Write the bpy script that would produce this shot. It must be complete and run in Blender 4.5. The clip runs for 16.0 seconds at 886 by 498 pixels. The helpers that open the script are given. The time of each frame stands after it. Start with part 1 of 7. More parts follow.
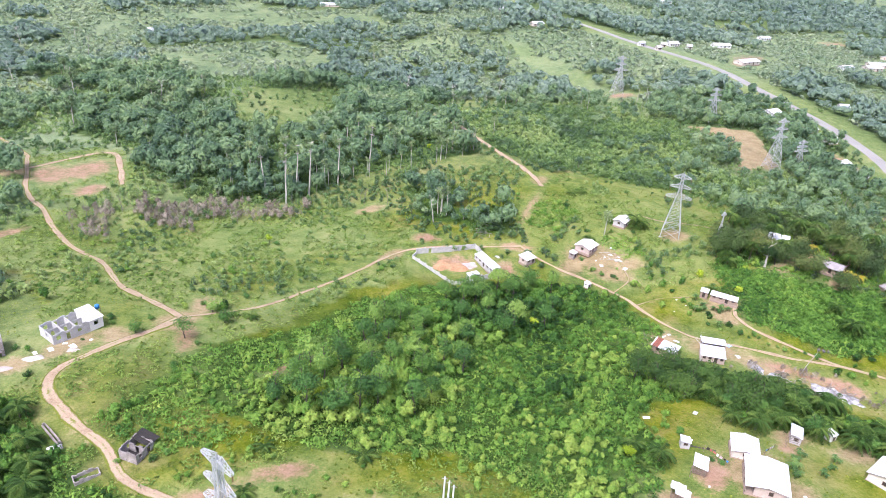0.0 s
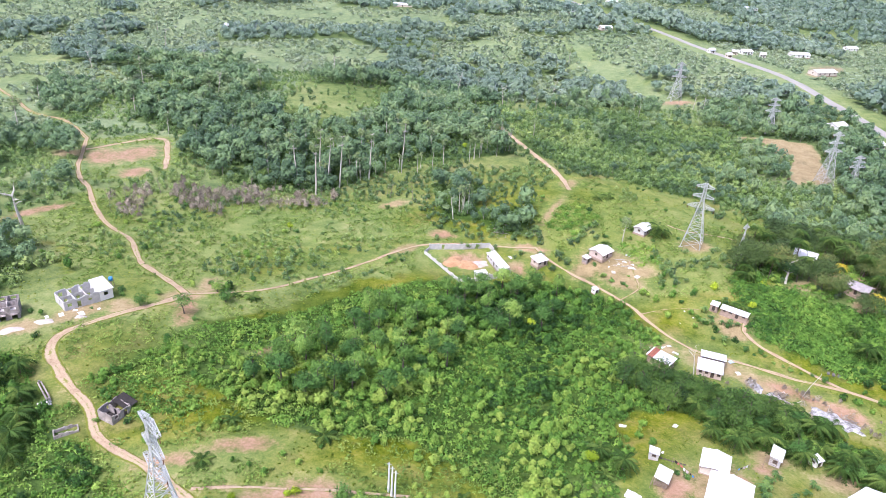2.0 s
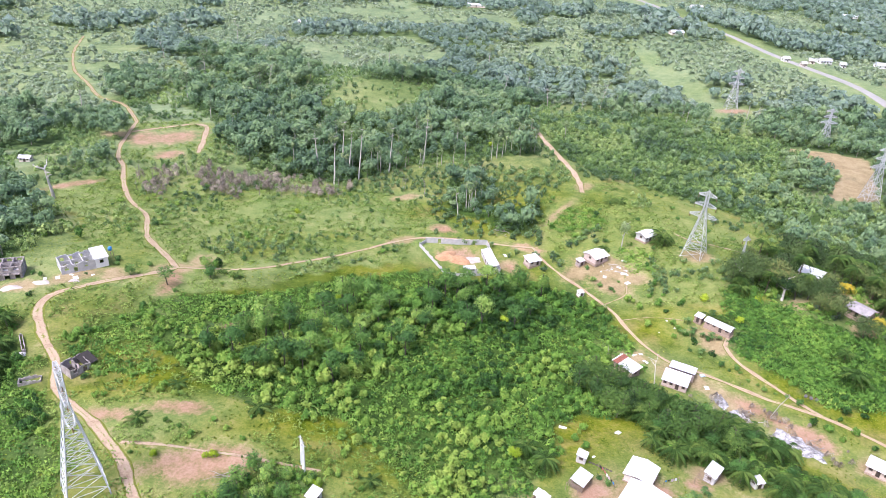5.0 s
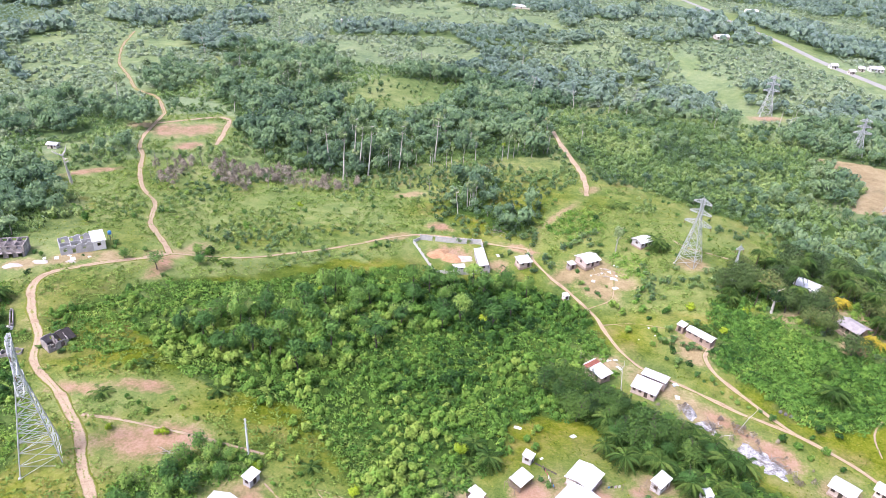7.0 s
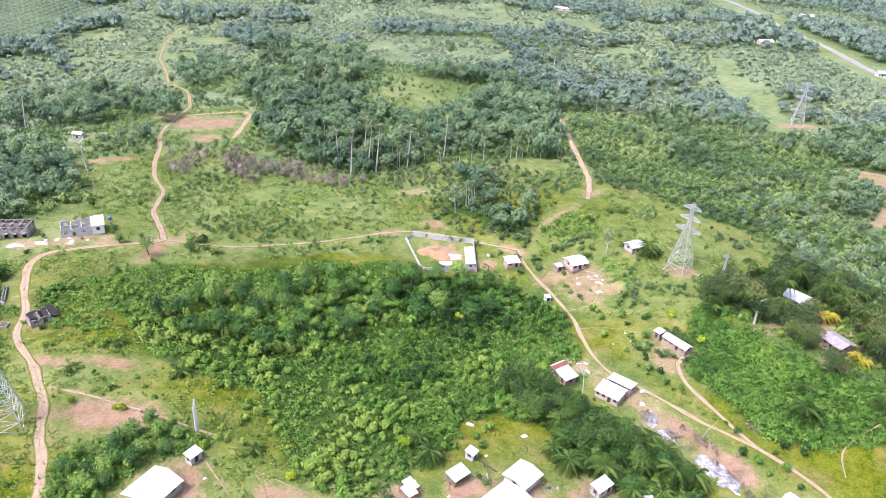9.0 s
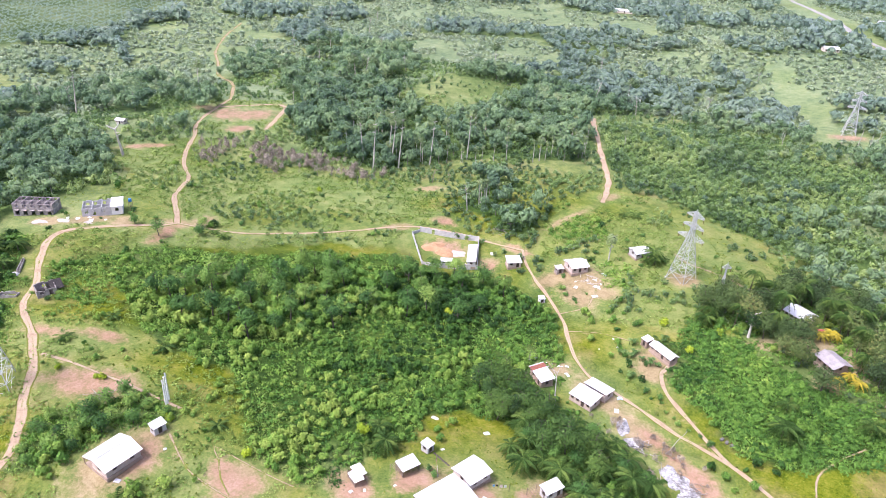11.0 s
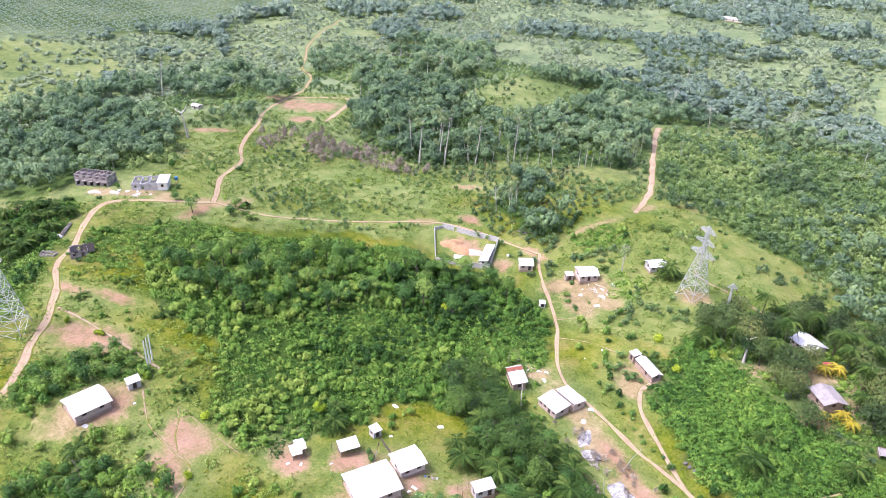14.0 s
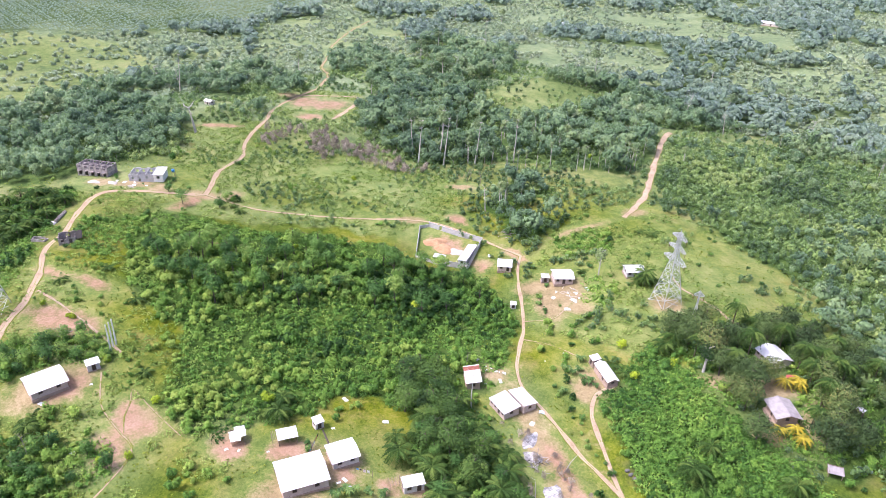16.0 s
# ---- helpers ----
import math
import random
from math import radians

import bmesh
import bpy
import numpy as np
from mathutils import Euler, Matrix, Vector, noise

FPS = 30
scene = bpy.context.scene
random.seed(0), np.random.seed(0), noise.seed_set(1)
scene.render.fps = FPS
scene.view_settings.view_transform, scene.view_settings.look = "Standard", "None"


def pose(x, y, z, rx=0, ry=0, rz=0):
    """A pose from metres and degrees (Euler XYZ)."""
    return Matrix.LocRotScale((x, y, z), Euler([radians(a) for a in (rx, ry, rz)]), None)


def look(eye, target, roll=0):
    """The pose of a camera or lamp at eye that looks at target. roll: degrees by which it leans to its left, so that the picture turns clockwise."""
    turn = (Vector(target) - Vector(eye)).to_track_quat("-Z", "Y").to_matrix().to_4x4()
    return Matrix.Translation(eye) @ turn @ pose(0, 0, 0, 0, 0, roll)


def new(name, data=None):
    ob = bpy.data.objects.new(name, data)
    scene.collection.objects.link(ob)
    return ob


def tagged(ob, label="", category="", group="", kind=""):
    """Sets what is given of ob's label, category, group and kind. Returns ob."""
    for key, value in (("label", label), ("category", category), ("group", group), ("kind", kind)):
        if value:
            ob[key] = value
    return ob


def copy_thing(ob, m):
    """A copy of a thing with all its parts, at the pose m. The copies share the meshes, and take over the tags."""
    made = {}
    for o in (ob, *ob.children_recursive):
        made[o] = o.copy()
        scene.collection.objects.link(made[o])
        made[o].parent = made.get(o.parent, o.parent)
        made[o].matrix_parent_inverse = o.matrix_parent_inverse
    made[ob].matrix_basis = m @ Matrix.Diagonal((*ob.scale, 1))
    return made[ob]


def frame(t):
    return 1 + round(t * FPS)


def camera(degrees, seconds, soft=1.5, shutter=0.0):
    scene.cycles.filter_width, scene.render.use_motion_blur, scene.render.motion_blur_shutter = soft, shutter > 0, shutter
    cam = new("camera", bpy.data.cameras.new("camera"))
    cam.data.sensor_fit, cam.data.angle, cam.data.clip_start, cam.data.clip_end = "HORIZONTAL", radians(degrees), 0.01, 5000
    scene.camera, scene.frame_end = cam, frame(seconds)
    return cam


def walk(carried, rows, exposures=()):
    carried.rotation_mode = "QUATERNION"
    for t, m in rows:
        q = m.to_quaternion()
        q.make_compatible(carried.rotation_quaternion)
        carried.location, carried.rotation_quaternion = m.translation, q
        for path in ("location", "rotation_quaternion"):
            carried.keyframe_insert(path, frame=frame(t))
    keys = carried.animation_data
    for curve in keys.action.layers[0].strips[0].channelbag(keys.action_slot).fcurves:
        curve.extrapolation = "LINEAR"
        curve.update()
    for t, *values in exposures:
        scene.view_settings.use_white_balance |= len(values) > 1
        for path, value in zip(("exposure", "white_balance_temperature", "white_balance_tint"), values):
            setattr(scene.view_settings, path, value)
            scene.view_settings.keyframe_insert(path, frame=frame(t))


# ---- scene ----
# ---------------------------------------------------------------- camera
cam = camera(64.3, 16.0, soft=0.85)
METRES, EYE = 192.4, 117.0
ROWS = [
    (0.0, 0.0, 0.0, 0.0, 1.8, -27.13, -3.52),
    (0.5, 0.0324, -0.003, 0.0012, 3.71, -27.17, -3.53),
    (1.0, 0.0648, -0.0046, 0.0025, 5.62, -27.26, -3.55),
    (1.5, 0.0972, -0.0052, 0.0041, 7.49, -27.35, -3.52),
    (2.0, 0.1293, -0.0052, 0.0053, 9.19, -27.4, -3.49),
    (2.5, 0.161, -0.004, 0.0064, 10.84, -27.45, -3.44),
    (3.0, 0.1925, -0.002, 0.0073, 12.37, -27.5, -3.37),
    (3.5, 0.2233, 0.0007, 0.0079, 13.57, -27.55, -3.34),
    (4.0, 0.2534, 0.0046, 0.0084, 14.85, -27.6, -3.32),
    (6.5, 0.4024, 0.0379, 0.0151, 21.49, -27.89, -3.21),
    (7.0, 0.4321, 0.0471, 0.0161, 22.76, -27.92, -3.17),
    (7.5, 0.4617, 0.0569, 0.0169, 24.0, -27.94, -3.09),
    (8.0, 0.4912, 0.067, 0.0177, 25.25, -27.97, -3.03),
    (8.5, 0.5211, 0.0778, 0.019, 26.54, -28.0, -2.97),
    (9.0, 0.5505, 0.0895, 0.0199, 27.83, -28.04, -2.95),
    (11.5, 0.6886, 0.1577, 0.0244, 35.97, -28.37, -2.83),
    (12.0, 0.7148, 0.1731, 0.0254, 37.73, -28.4, -2.8),
    (12.5, 0.741, 0.1901, 0.0265, 38.94, -28.42, -2.76),
    (13.0, 0.7665, 0.2079, 0.0276, 40.69, -28.49, -2.73),
    (13.5, 0.7921, 0.2266, 0.0284, 42.61, -28.54, -2.63),
    (14.0, 0.8172, 0.2462, 0.0291, 44.49, -28.58, -2.53),
    (14.5, 0.8415, 0.2666, 0.0299, 45.98, -28.6, -2.46),
    (15.0, 0.8647, 0.2879, 0.031, 47.24, -28.63, -2.4),
    (15.5, 0.8873, 0.3099, 0.0313, 48.24, -28.63, -2.35),
    (16.0, 0.9088, 0.3318, 0.0319, 48.75, -28.61, -2.32),
]
walk(cam, [(t, pose(0, 0, EYE) @ pose(METRES * x, METRES * y, METRES * z, 90 + pitch, roll, yaw)) for t, x, y, z, yaw, pitch, roll in ROWS],
     exposures=[(0.0, 1.02, 5620, 22), (16.0, 1.14, 5700, 27)])

# ---------------------------------------------------------------- light: bright overcast
SUN_AZ, SUN_EL = 215.0, 58.0
world = bpy.data.worlds.new("world")
scene.world = world
world.use_nodes = True
wn = world.node_tree
sky = wn.nodes.new("ShaderNodeTexSky")
sky.sky_type = "NISHITA"
sky.sun_disc = False
sky.sun_elevation, sky.sun_rotation = radians(SUN_EL), radians(SUN_AZ)
sky.air_density, sky.dust_density, sky.ozone_density = 1.0, 7.0, 1.0
wn.links.new(sky.outputs[0], wn.nodes["Background"].inputs[0])
wn.nodes["Background"].inputs[1].default_value = 0.13
sun = new("sun", bpy.data.lights.new("sun", "SUN"))
sun.data.energy, sun.data.angle, sun.data.color = 1.5, radians(14), (1.0, 0.96, 0.9)
# sky's sun_rotation turns clockwise from +y
a, e = radians(SUN_AZ), radians(SUN_EL)
toward = Vector((math.sin(a) * math.cos(e), math.cos(a) * math.cos(e), math.sin(e)))
sun.matrix_world = look(toward * 300, (0, 0, 0))
# ---------------------------------------------------------------- materials
def nodes_of(name, rough=0.8, spec=0.3, metal=0.0):
    m = bpy.data.materials.new(name)
    m.use_nodes = True
    nt = m.node_tree
    b = nt.nodes["Principled BSDF"]
    b.inputs["Roughness"].default_value = rough
    b.inputs["Specular IOR Level"].default_value = spec
    b.inputs["Metallic"].default_value = metal
    return m, nt, b


def node(nt, kind, **values):
    n = nt.nodes.new(kind)
    for k, v in values.items():
        n.inputs[k].default_value = v
    return n


def ramp(nt, fac, stops):
    r = nt.nodes.new("ShaderNodeValToRGB")
    el = r.color_ramp.elements
    while len(el) < len(stops):
        el.new(0.5)
    for s, (p, c) in zip(el, stops):
        s.position = p
        s.color = (*c, 1) if len(c) == 3 else c
    nt.links.new(fac, r.inputs[0])
    return r.outputs[0]


def noise_tex(nt, scale, detail=3.0, rough=0.55, coord=None):
    n = node(nt, "ShaderNodeTexNoise", Scale=scale, Detail=detail, Roughness=rough)
    if coord is not None:
        nt.links.new(coord, n.inputs["Vector"])
    return n.outputs[0]


def mathop(nt, op, a, b):
    n = nt.nodes.new("ShaderNodeMath")
    n.operation = op
    for i, v in enumerate((a, b)):
        if isinstance(v, (int, float)):
            n.inputs[i].default_value = v
        else:
            nt.links.new(v, n.inputs[i])
    return n.outputs[0]


def mix(nt, fac, a, b, kind="MIX"):
    n = nt.nodes.new("ShaderNodeMix")
    n.data_type, n.blend_type = "RGBA", kind
    for sock, v in ((n.inputs[0], fac), (n.inputs[6], a), (n.inputs[7], b)):
        if isinstance(v, (int, float)):
            sock.default_value = v
        elif isinstance(v, tuple):
            sock.default_value = (*v, 1)
        else:
            nt.links.new(v, sock)
    return n.outputs[2]


def bumped(nt, b, height, strength, distance):
    n = node(nt, "ShaderNodeBump", Strength=strength, Distance=distance)
    nt.links.new(height, n.inputs["Height"])
    nt.links.new(n.outputs[0], b.inputs["Normal"])


def where(nt, kind="Object"):
    return nt.nodes.new("ShaderNodeTexCoord").outputs[kind]


def attr(nt, name):
    n = nt.nodes.new("ShaderNodeAttribute")
    n.attribute_name = name
    return n.outputs["Fac"]


def leaf_mat(name, stops, single=False, rough=0.6, glow=0.15, sheen=0.04, mixed=0.25, spec=0.22, grain=2.4, rich=0.7):
    """Foliage: plants differ by their tint (or object), leaves by their island, with fine mottling of a leaf's size."""
    m, nt, b = nodes_of(name, rough, spec)
    per = nt.nodes.new("ShaderNodeObjectInfo").outputs["Random"] if single else attr(nt, "tint")
    # cool sheen: set high on distant leaves, where it imitates haze
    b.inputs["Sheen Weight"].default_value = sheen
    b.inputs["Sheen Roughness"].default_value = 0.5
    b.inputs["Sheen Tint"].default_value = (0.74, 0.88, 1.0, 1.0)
    isl = nt.nodes.new("ShaderNodeNewGeometry").outputs["Random Per Island"]
    fac = mathop(nt, "ADD", mathop(nt, "MULTIPLY", per, 1 - mixed), mathop(nt, "MULTIPLY", isl, mixed))
    fine = noise_tex(nt, grain, 3, 0.7, where(nt))
    fac = mathop(nt, "ADD", fac, mathop(nt, "MULTIPLY", mathop(nt, "SUBTRACT", fine, 0.5), rich))
    col = ramp(nt, fac, stops)
    nt.links.new(col, b.inputs["Base Color"])
    bumped(nt, b, fine, 0.9, 0.5 / grain)
    tr = nt.nodes.new("ShaderNodeBsdfTranslucent")
    nt.links.new(col, tr.inputs[0])
    mx = nt.nodes.new("ShaderNodeMixShader")
    mx.inputs[0].default_value = glow
    nt.links.new(b.outputs[0], mx.inputs[1])
    nt.links.new(tr.outputs[0], mx.inputs[2])
    nt.links.new(mx.outputs[0], nt.nodes["Material Output"].inputs[0])
    return m


LEAF_THICKET = leaf_mat("leaf_thicket", [(0.0, (0.016, 0.05, 0.01)), (0.22, (0.052, 0.14, 0.02)), (0.45, (0.118, 0.255, 0.034)), (0.75, (0.22, 0.37, 0.055)), (1.0, (0.35, 0.45, 0.085))], glow=0.22, mixed=0.2)
# slope and wood leaves lightened and given sheen: part of the haze
LEAF_SLOPE = leaf_mat("leaf_slope", [(0.0, (0.055, 0.11, 0.036)), (0.35, (0.125, 0.22, 0.06)), (0.7, (0.235, 0.355, 0.09)), (1.0, (0.37, 0.46, 0.145))], sheen=0.3, mixed=0.2, glow=0.3, grain=1.9)
LEAF_WOODS = leaf_mat("leaf_woods", [(0.0, (0.058, 0.115, 0.06)), (0.3, (0.12, 0.21, 0.097)), (0.6, (0.20, 0.315, 0.135)), (0.85, (0.30, 0.405, 0.175)), (1.0, (0.38, 0.45, 0.23))], sheen=0.35, mixed=0.15, glow=0.36, grain=1.3)
# far woods and scrub: distance haze painted in as pale blue-green
LEAF_FAR_HAZED = leaf_mat("leaf_far_woods_hazed", [(0.0, (0.11, 0.18, 0.125)), (0.4, (0.18, 0.27, 0.17)), (0.75, (0.25, 0.345, 0.215)), (1.0, (0.34, 0.41, 0.27))], sheen=0.8, mixed=0.12, glow=0.42, grain=0.8, rich=0.9)
LEAF_SCRUB_HAZED = leaf_mat("leaf_scrub_hazed", [(0.0, (0.16, 0.24, 0.12)), (0.5, (0.25, 0.34, 0.165)), (1.0, (0.36, 0.43, 0.235))], sheen=0.6, glow=0.42, mixed=0.12, grain=1.0)
LEAF_BELT = leaf_mat("leaf_dark_belt", [(0.0, (0.014, 0.04, 0.01)), (0.4, (0.04, 0.095, 0.018)), (0.75, (0.10, 0.185, 0.03)), (1.0, (0.20, 0.29, 0.05))], True)
LEAF_MEADOW = leaf_mat("leaf_meadow", [(0.0, (0.065, 0.135, 0.03)), (0.35, (0.145, 0.245, 0.05)), (0.7, (0.245, 0.35, 0.075)), (1.0, (0.36, 0.44, 0.12))], sheen=0.0, spec=0.12, mixed=0.25, glow=0.25)
LEAF_HERB = leaf_mat("leaf_herb", [(0.0, (0.07, 0.125, 0.012)), (0.5, (0.17, 0.235, 0.022)), (1.0, (0.34, 0.37, 0.045))], sheen=0.0, spec=0.1)
LEAF_TREE = leaf_mat("leaf_tree", [(0.0, (0.036, 0.10, 0.022)), (0.4, (0.08, 0.185, 0.036)), (0.75, (0.17, 0.31, 0.055)), (1.0, (0.32, 0.44, 0.09))], True)
LEAF_MANGO = leaf_mat("leaf_mango", [(0.0, (0.03, 0.06, 0.018)), (0.5, (0.065, 0.115, 0.03)), (0.85, (0.12, 0.18, 0.045)), (1.0, (0.24, 0.235, 0.07))], True)
LEAF_PALE = leaf_mat("leaf_pale", [(0.0, (0.10, 0.16, 0.07)), (0.5, (0.19, 0.27, 0.11)), (1.0, (0.32, 0.40, 0.17))], True)
LEAF_DRY = leaf_mat("leaf_dry", [(0.0, (0.17, 0.145, 0.115)), (0.5, (0.31, 0.265, 0.205)), (1.0, (0.45, 0.40, 0.32))])
LEAF_PALM = leaf_mat("leaf_palm", [(0.0, (0.02, 0.05, 0.01)), (0.5, (0.052, 0.105, 0.02)), (1.0, (0.14, 0.205, 0.04))], True, 0.65, sheen=0.0, spec=0.1)
LEAF_GOLD = leaf_mat("leaf_golden_palm", [(0.0, (0.22, 0.21, 0.02)), (0.5, (0.42, 0.36, 0.025)), (1.0, (0.58, 0.46, 0.04))], True, 0.42)
LEAF_BANANA = leaf_mat("leaf_banana", [(0.0, (0.045, 0.10, 0.022)), (0.5, (0.085, 0.17, 0.036)), (1.0, (0.17, 0.26, 0.06))], True, 0.5)
LEAF_LIME = leaf_mat("leaf_lime", [(0.0, (0.17, 0.27, 0.01)), (0.5, (0.30, 0.42, 0.014)), (1.0, (0.44, 0.54, 0.03))], True)


def surface(name, stops, scale, rough=0.8, spec=0.25, metal=0.0, fine=9.0, bump=0.25, depth=0.02, stain=None):
    """A surface with two scales of variation, in the object's own metres."""
    m, nt, b = nodes_of(name, rough, spec, metal)
    c = where(nt)
    big, small = noise_tex(nt, scale, 4, 0.6, c), noise_tex(nt, fine, 5, 0.65, c)
    col = ramp(nt, mathop(nt, "ADD", mathop(nt, "MULTIPLY", big, 0.65), mathop(nt, "MULTIPLY", small, 0.35)), stops)
    if stain:
        streak = noise_tex(nt, stain[1], 5, 0.7, c)
        col = mix(nt, ramp(nt, streak, [(stain[2], (0, 0, 0)), (stain[2] + 0.12, (1, 1, 1))]), col, stain[0])
    nt.links.new(col, b.inputs["Base Color"])
    bumped(nt, b, small, bump, depth)
    return m


BARK = surface("bark", [(0.3, (0.16, 0.135, 0.11)), (0.55, (0.32, 0.29, 0.25)), (0.8, (0.5, 0.47, 0.42))], 0.7, 0.9, fine=4)
DARK_BARK = surface("dark_bark", [(0.3, (0.05, 0.042, 0.034)), (0.7, (0.14, 0.12, 0.10))], 0.9, 0.95, fine=5)
PALE_BARK = surface("pale_bark", [(0.3, (0.34, 0.31, 0.27)), (0.55, (0.55, 0.52, 0.47)), (0.8, (0.7, 0.68, 0.62))], 0.6, 0.9, fine=4)
CHARRED = surface("charred_bark", [(0.4, (0.03, 0.027, 0.025)), (0.5, (0.22, 0.2, 0.185)), (0.6, (0.52, 0.49, 0.46))], 0.35, 0.95, fine=3)
PALM_BARK = surface("palm_bark", [(0.3, (0.07, 0.055, 0.04)), (0.7, (0.2, 0.16, 0.12))], 1.2, 0.95, fine=8)
ZINC = surface("zinc_roof", [(0.3, (0.5, 0.52, 0.54)), (0.55, (0.66, 0.67, 0.69)), (0.8, (0.78, 0.785, 0.79))], 0.5, 0.42, 0.5, 0.0, bump=0.06)
OLD_ZINC = surface("weathered_zinc", [(0.3, (0.42, 0.43, 0.45)), (0.55, (0.6, 0.6, 0.61)), (0.8, (0.74, 0.74, 0.73))], 0.9, 0.5, 0.5, 0.0, bump=0.06, stain=((0.3, 0.25, 0.22), 1.6, 0.62))
GREY_ROOF = surface("grey_fibre_roof", [(0.3, (0.22, 0.2, 0.2)), (0.55, (0.34, 0.315, 0.31)), (0.8, (0.45, 0.42, 0.4))], 0.7, 0.85, stain=((0.13, 0.11, 0.1), 2.2, 0.64))
RUST = surface("rusty_sheet", [(0.3, (0.14, 0.05, 0.035)), (0.55, (0.26, 0.1, 0.065)), (0.8, (0.36, 0.2, 0.15))], 1.4, 0.85)
RED_ROOF = surface("red_sheet", [(0.3, (0.35, 0.08, 0.07)), (0.7, (0.5, 0.16, 0.13))], 1.0, 0.6)
PLASTER = surface("cream_plaster", [(0.3, (0.55, 0.49, 0.42)), (0.55, (0.68, 0.62, 0.55)), (0.8, (0.77, 0.73, 0.67))], 0.8, 0.9, stain=((0.42, 0.3, 0.22), 1.1, 0.62))
PINK = surface("pinkish_mud_plaster", [(0.3, (0.42, 0.34, 0.29)), (0.55, (0.55, 0.46, 0.4)), (0.8, (0.66, 0.58, 0.52))], 0.9, 0.95, stain=((0.3, 0.22, 0.17), 1.3, 0.6))
BLOCK = surface("grey_block", [(0.3, (0.38, 0.37, 0.36)), (0.55, (0.53, 0.52, 0.51)), (0.8, (0.66, 0.65, 0.63))], 0.8, 0.95, stain=((0.2, 0.18, 0.17), 1.2, 0.63))
OLD_BLOCK = surface("mouldy_block", [(0.35, (0.17, 0.15, 0.14)), (0.5, (0.32, 0.285, 0.265)), (0.65, (0.48, 0.44, 0.41))], 0.7, 0.95, stain=((0.07, 0.06, 0.06), 1.0, 0.6))
MUD = surface("mud_wall", [(0.3, (0.27, 0.2, 0.15)), (0.6, (0.4, 0.31, 0.245)), (0.85, (0.52, 0.43, 0.36))], 1.0, 0.95)
TIMBER = surface("weathered_timber", [(0.3, (0.14, 0.1, 0.075)), (0.7, (0.33, 0.26, 0.2))], 2.0, 0.85)
DARK_WOOD = surface("dark_shutter", [(0.3, (0.035, 0.028, 0.024)), (0.7, (0.1, 0.075, 0.06))], 2.0, 0.7)
GALV = surface("galvanised_steel", [(0.3, (0.5, 0.51, 0.52)), (0.7, (0.68, 0.69, 0.7))], 1.0, 0.45, 0.5, 0.35)
CONCRETE = surface("pole_concrete", [(0.3, (0.5, 0.5, 0.49)), (0.7, (0.68, 0.67, 0.65))], 0.8, 0.85)
CERAMIC = surface("brown_glazed_ceramic", [(0.3, (0.16, 0.08, 0.05)), (0.7, (0.24, 0.13, 0.09))], 4, 0.2)
ASPHALT = surface("worn_asphalt", [(0.3, (0.25, 0.24, 0.225)), (0.6, (0.32, 0.31, 0.29)), (0.85, (0.39, 0.38, 0.36))], 0.09, 0.9, fine=1.5, bump=0.1)
SAND = surface("orange_sand", [(0.3, (0.27, 0.15, 0.075)), (0.55, (0.42, 0.26, 0.14)), (0.8, (0.52, 0.36, 0.22))], 0.5, 0.95, fine=4)
PALE_SAND = surface("pale_gravel", [(0.3, (0.33, 0.29, 0.25)), (0.55, (0.46, 0.42, 0.37)), (0.8, (0.57, 0.53, 0.47))], 0.7, 0.95, fine=6)
ASH = surface("pale_ash", [(0.36, (0.09, 0.085, 0.08)), (0.5, (0.32, 0.315, 0.31)), (0.62, (0.55, 0.545, 0.54))], 0.55, 0.95, fine=2.2, bump=0.5, depth=0.08)
BLUE = surface("blue_plastic", [(0.3, (0.05, 0.2, 0.5)), (0.7, (0.08, 0.3, 0.65))], 3, 0.4)
PALE_BLUE = surface("faded_blue_plastic", [(0.3, (0.3, 0.4, 0.55)), (0.7, (0.45, 0.55, 0.68))], 3, 0.5)
SACKING = surface("grey_sacking", [(0.3, (0.09, 0.085, 0.08)), (0.7, (0.2, 0.19, 0.175))], 3, 0.95)
WHITE = surface("white_paint", [(0.3, (0.72, 0.72, 0.7)), (0.7, (0.82, 0.82, 0.8))], 1.5, 0.5)
DARK = surface("dark_interior", [(0.3, (0.02, 0.018, 0.017)), (0.7, (0.05, 0.045, 0.04))], 2, 0.9)
CLOTH = surface("worn_cloth", [(0.3, (0.4, 0.3, 0.32)), (0.7, (0.7, 0.6, 0.6))], 3, 0.95)


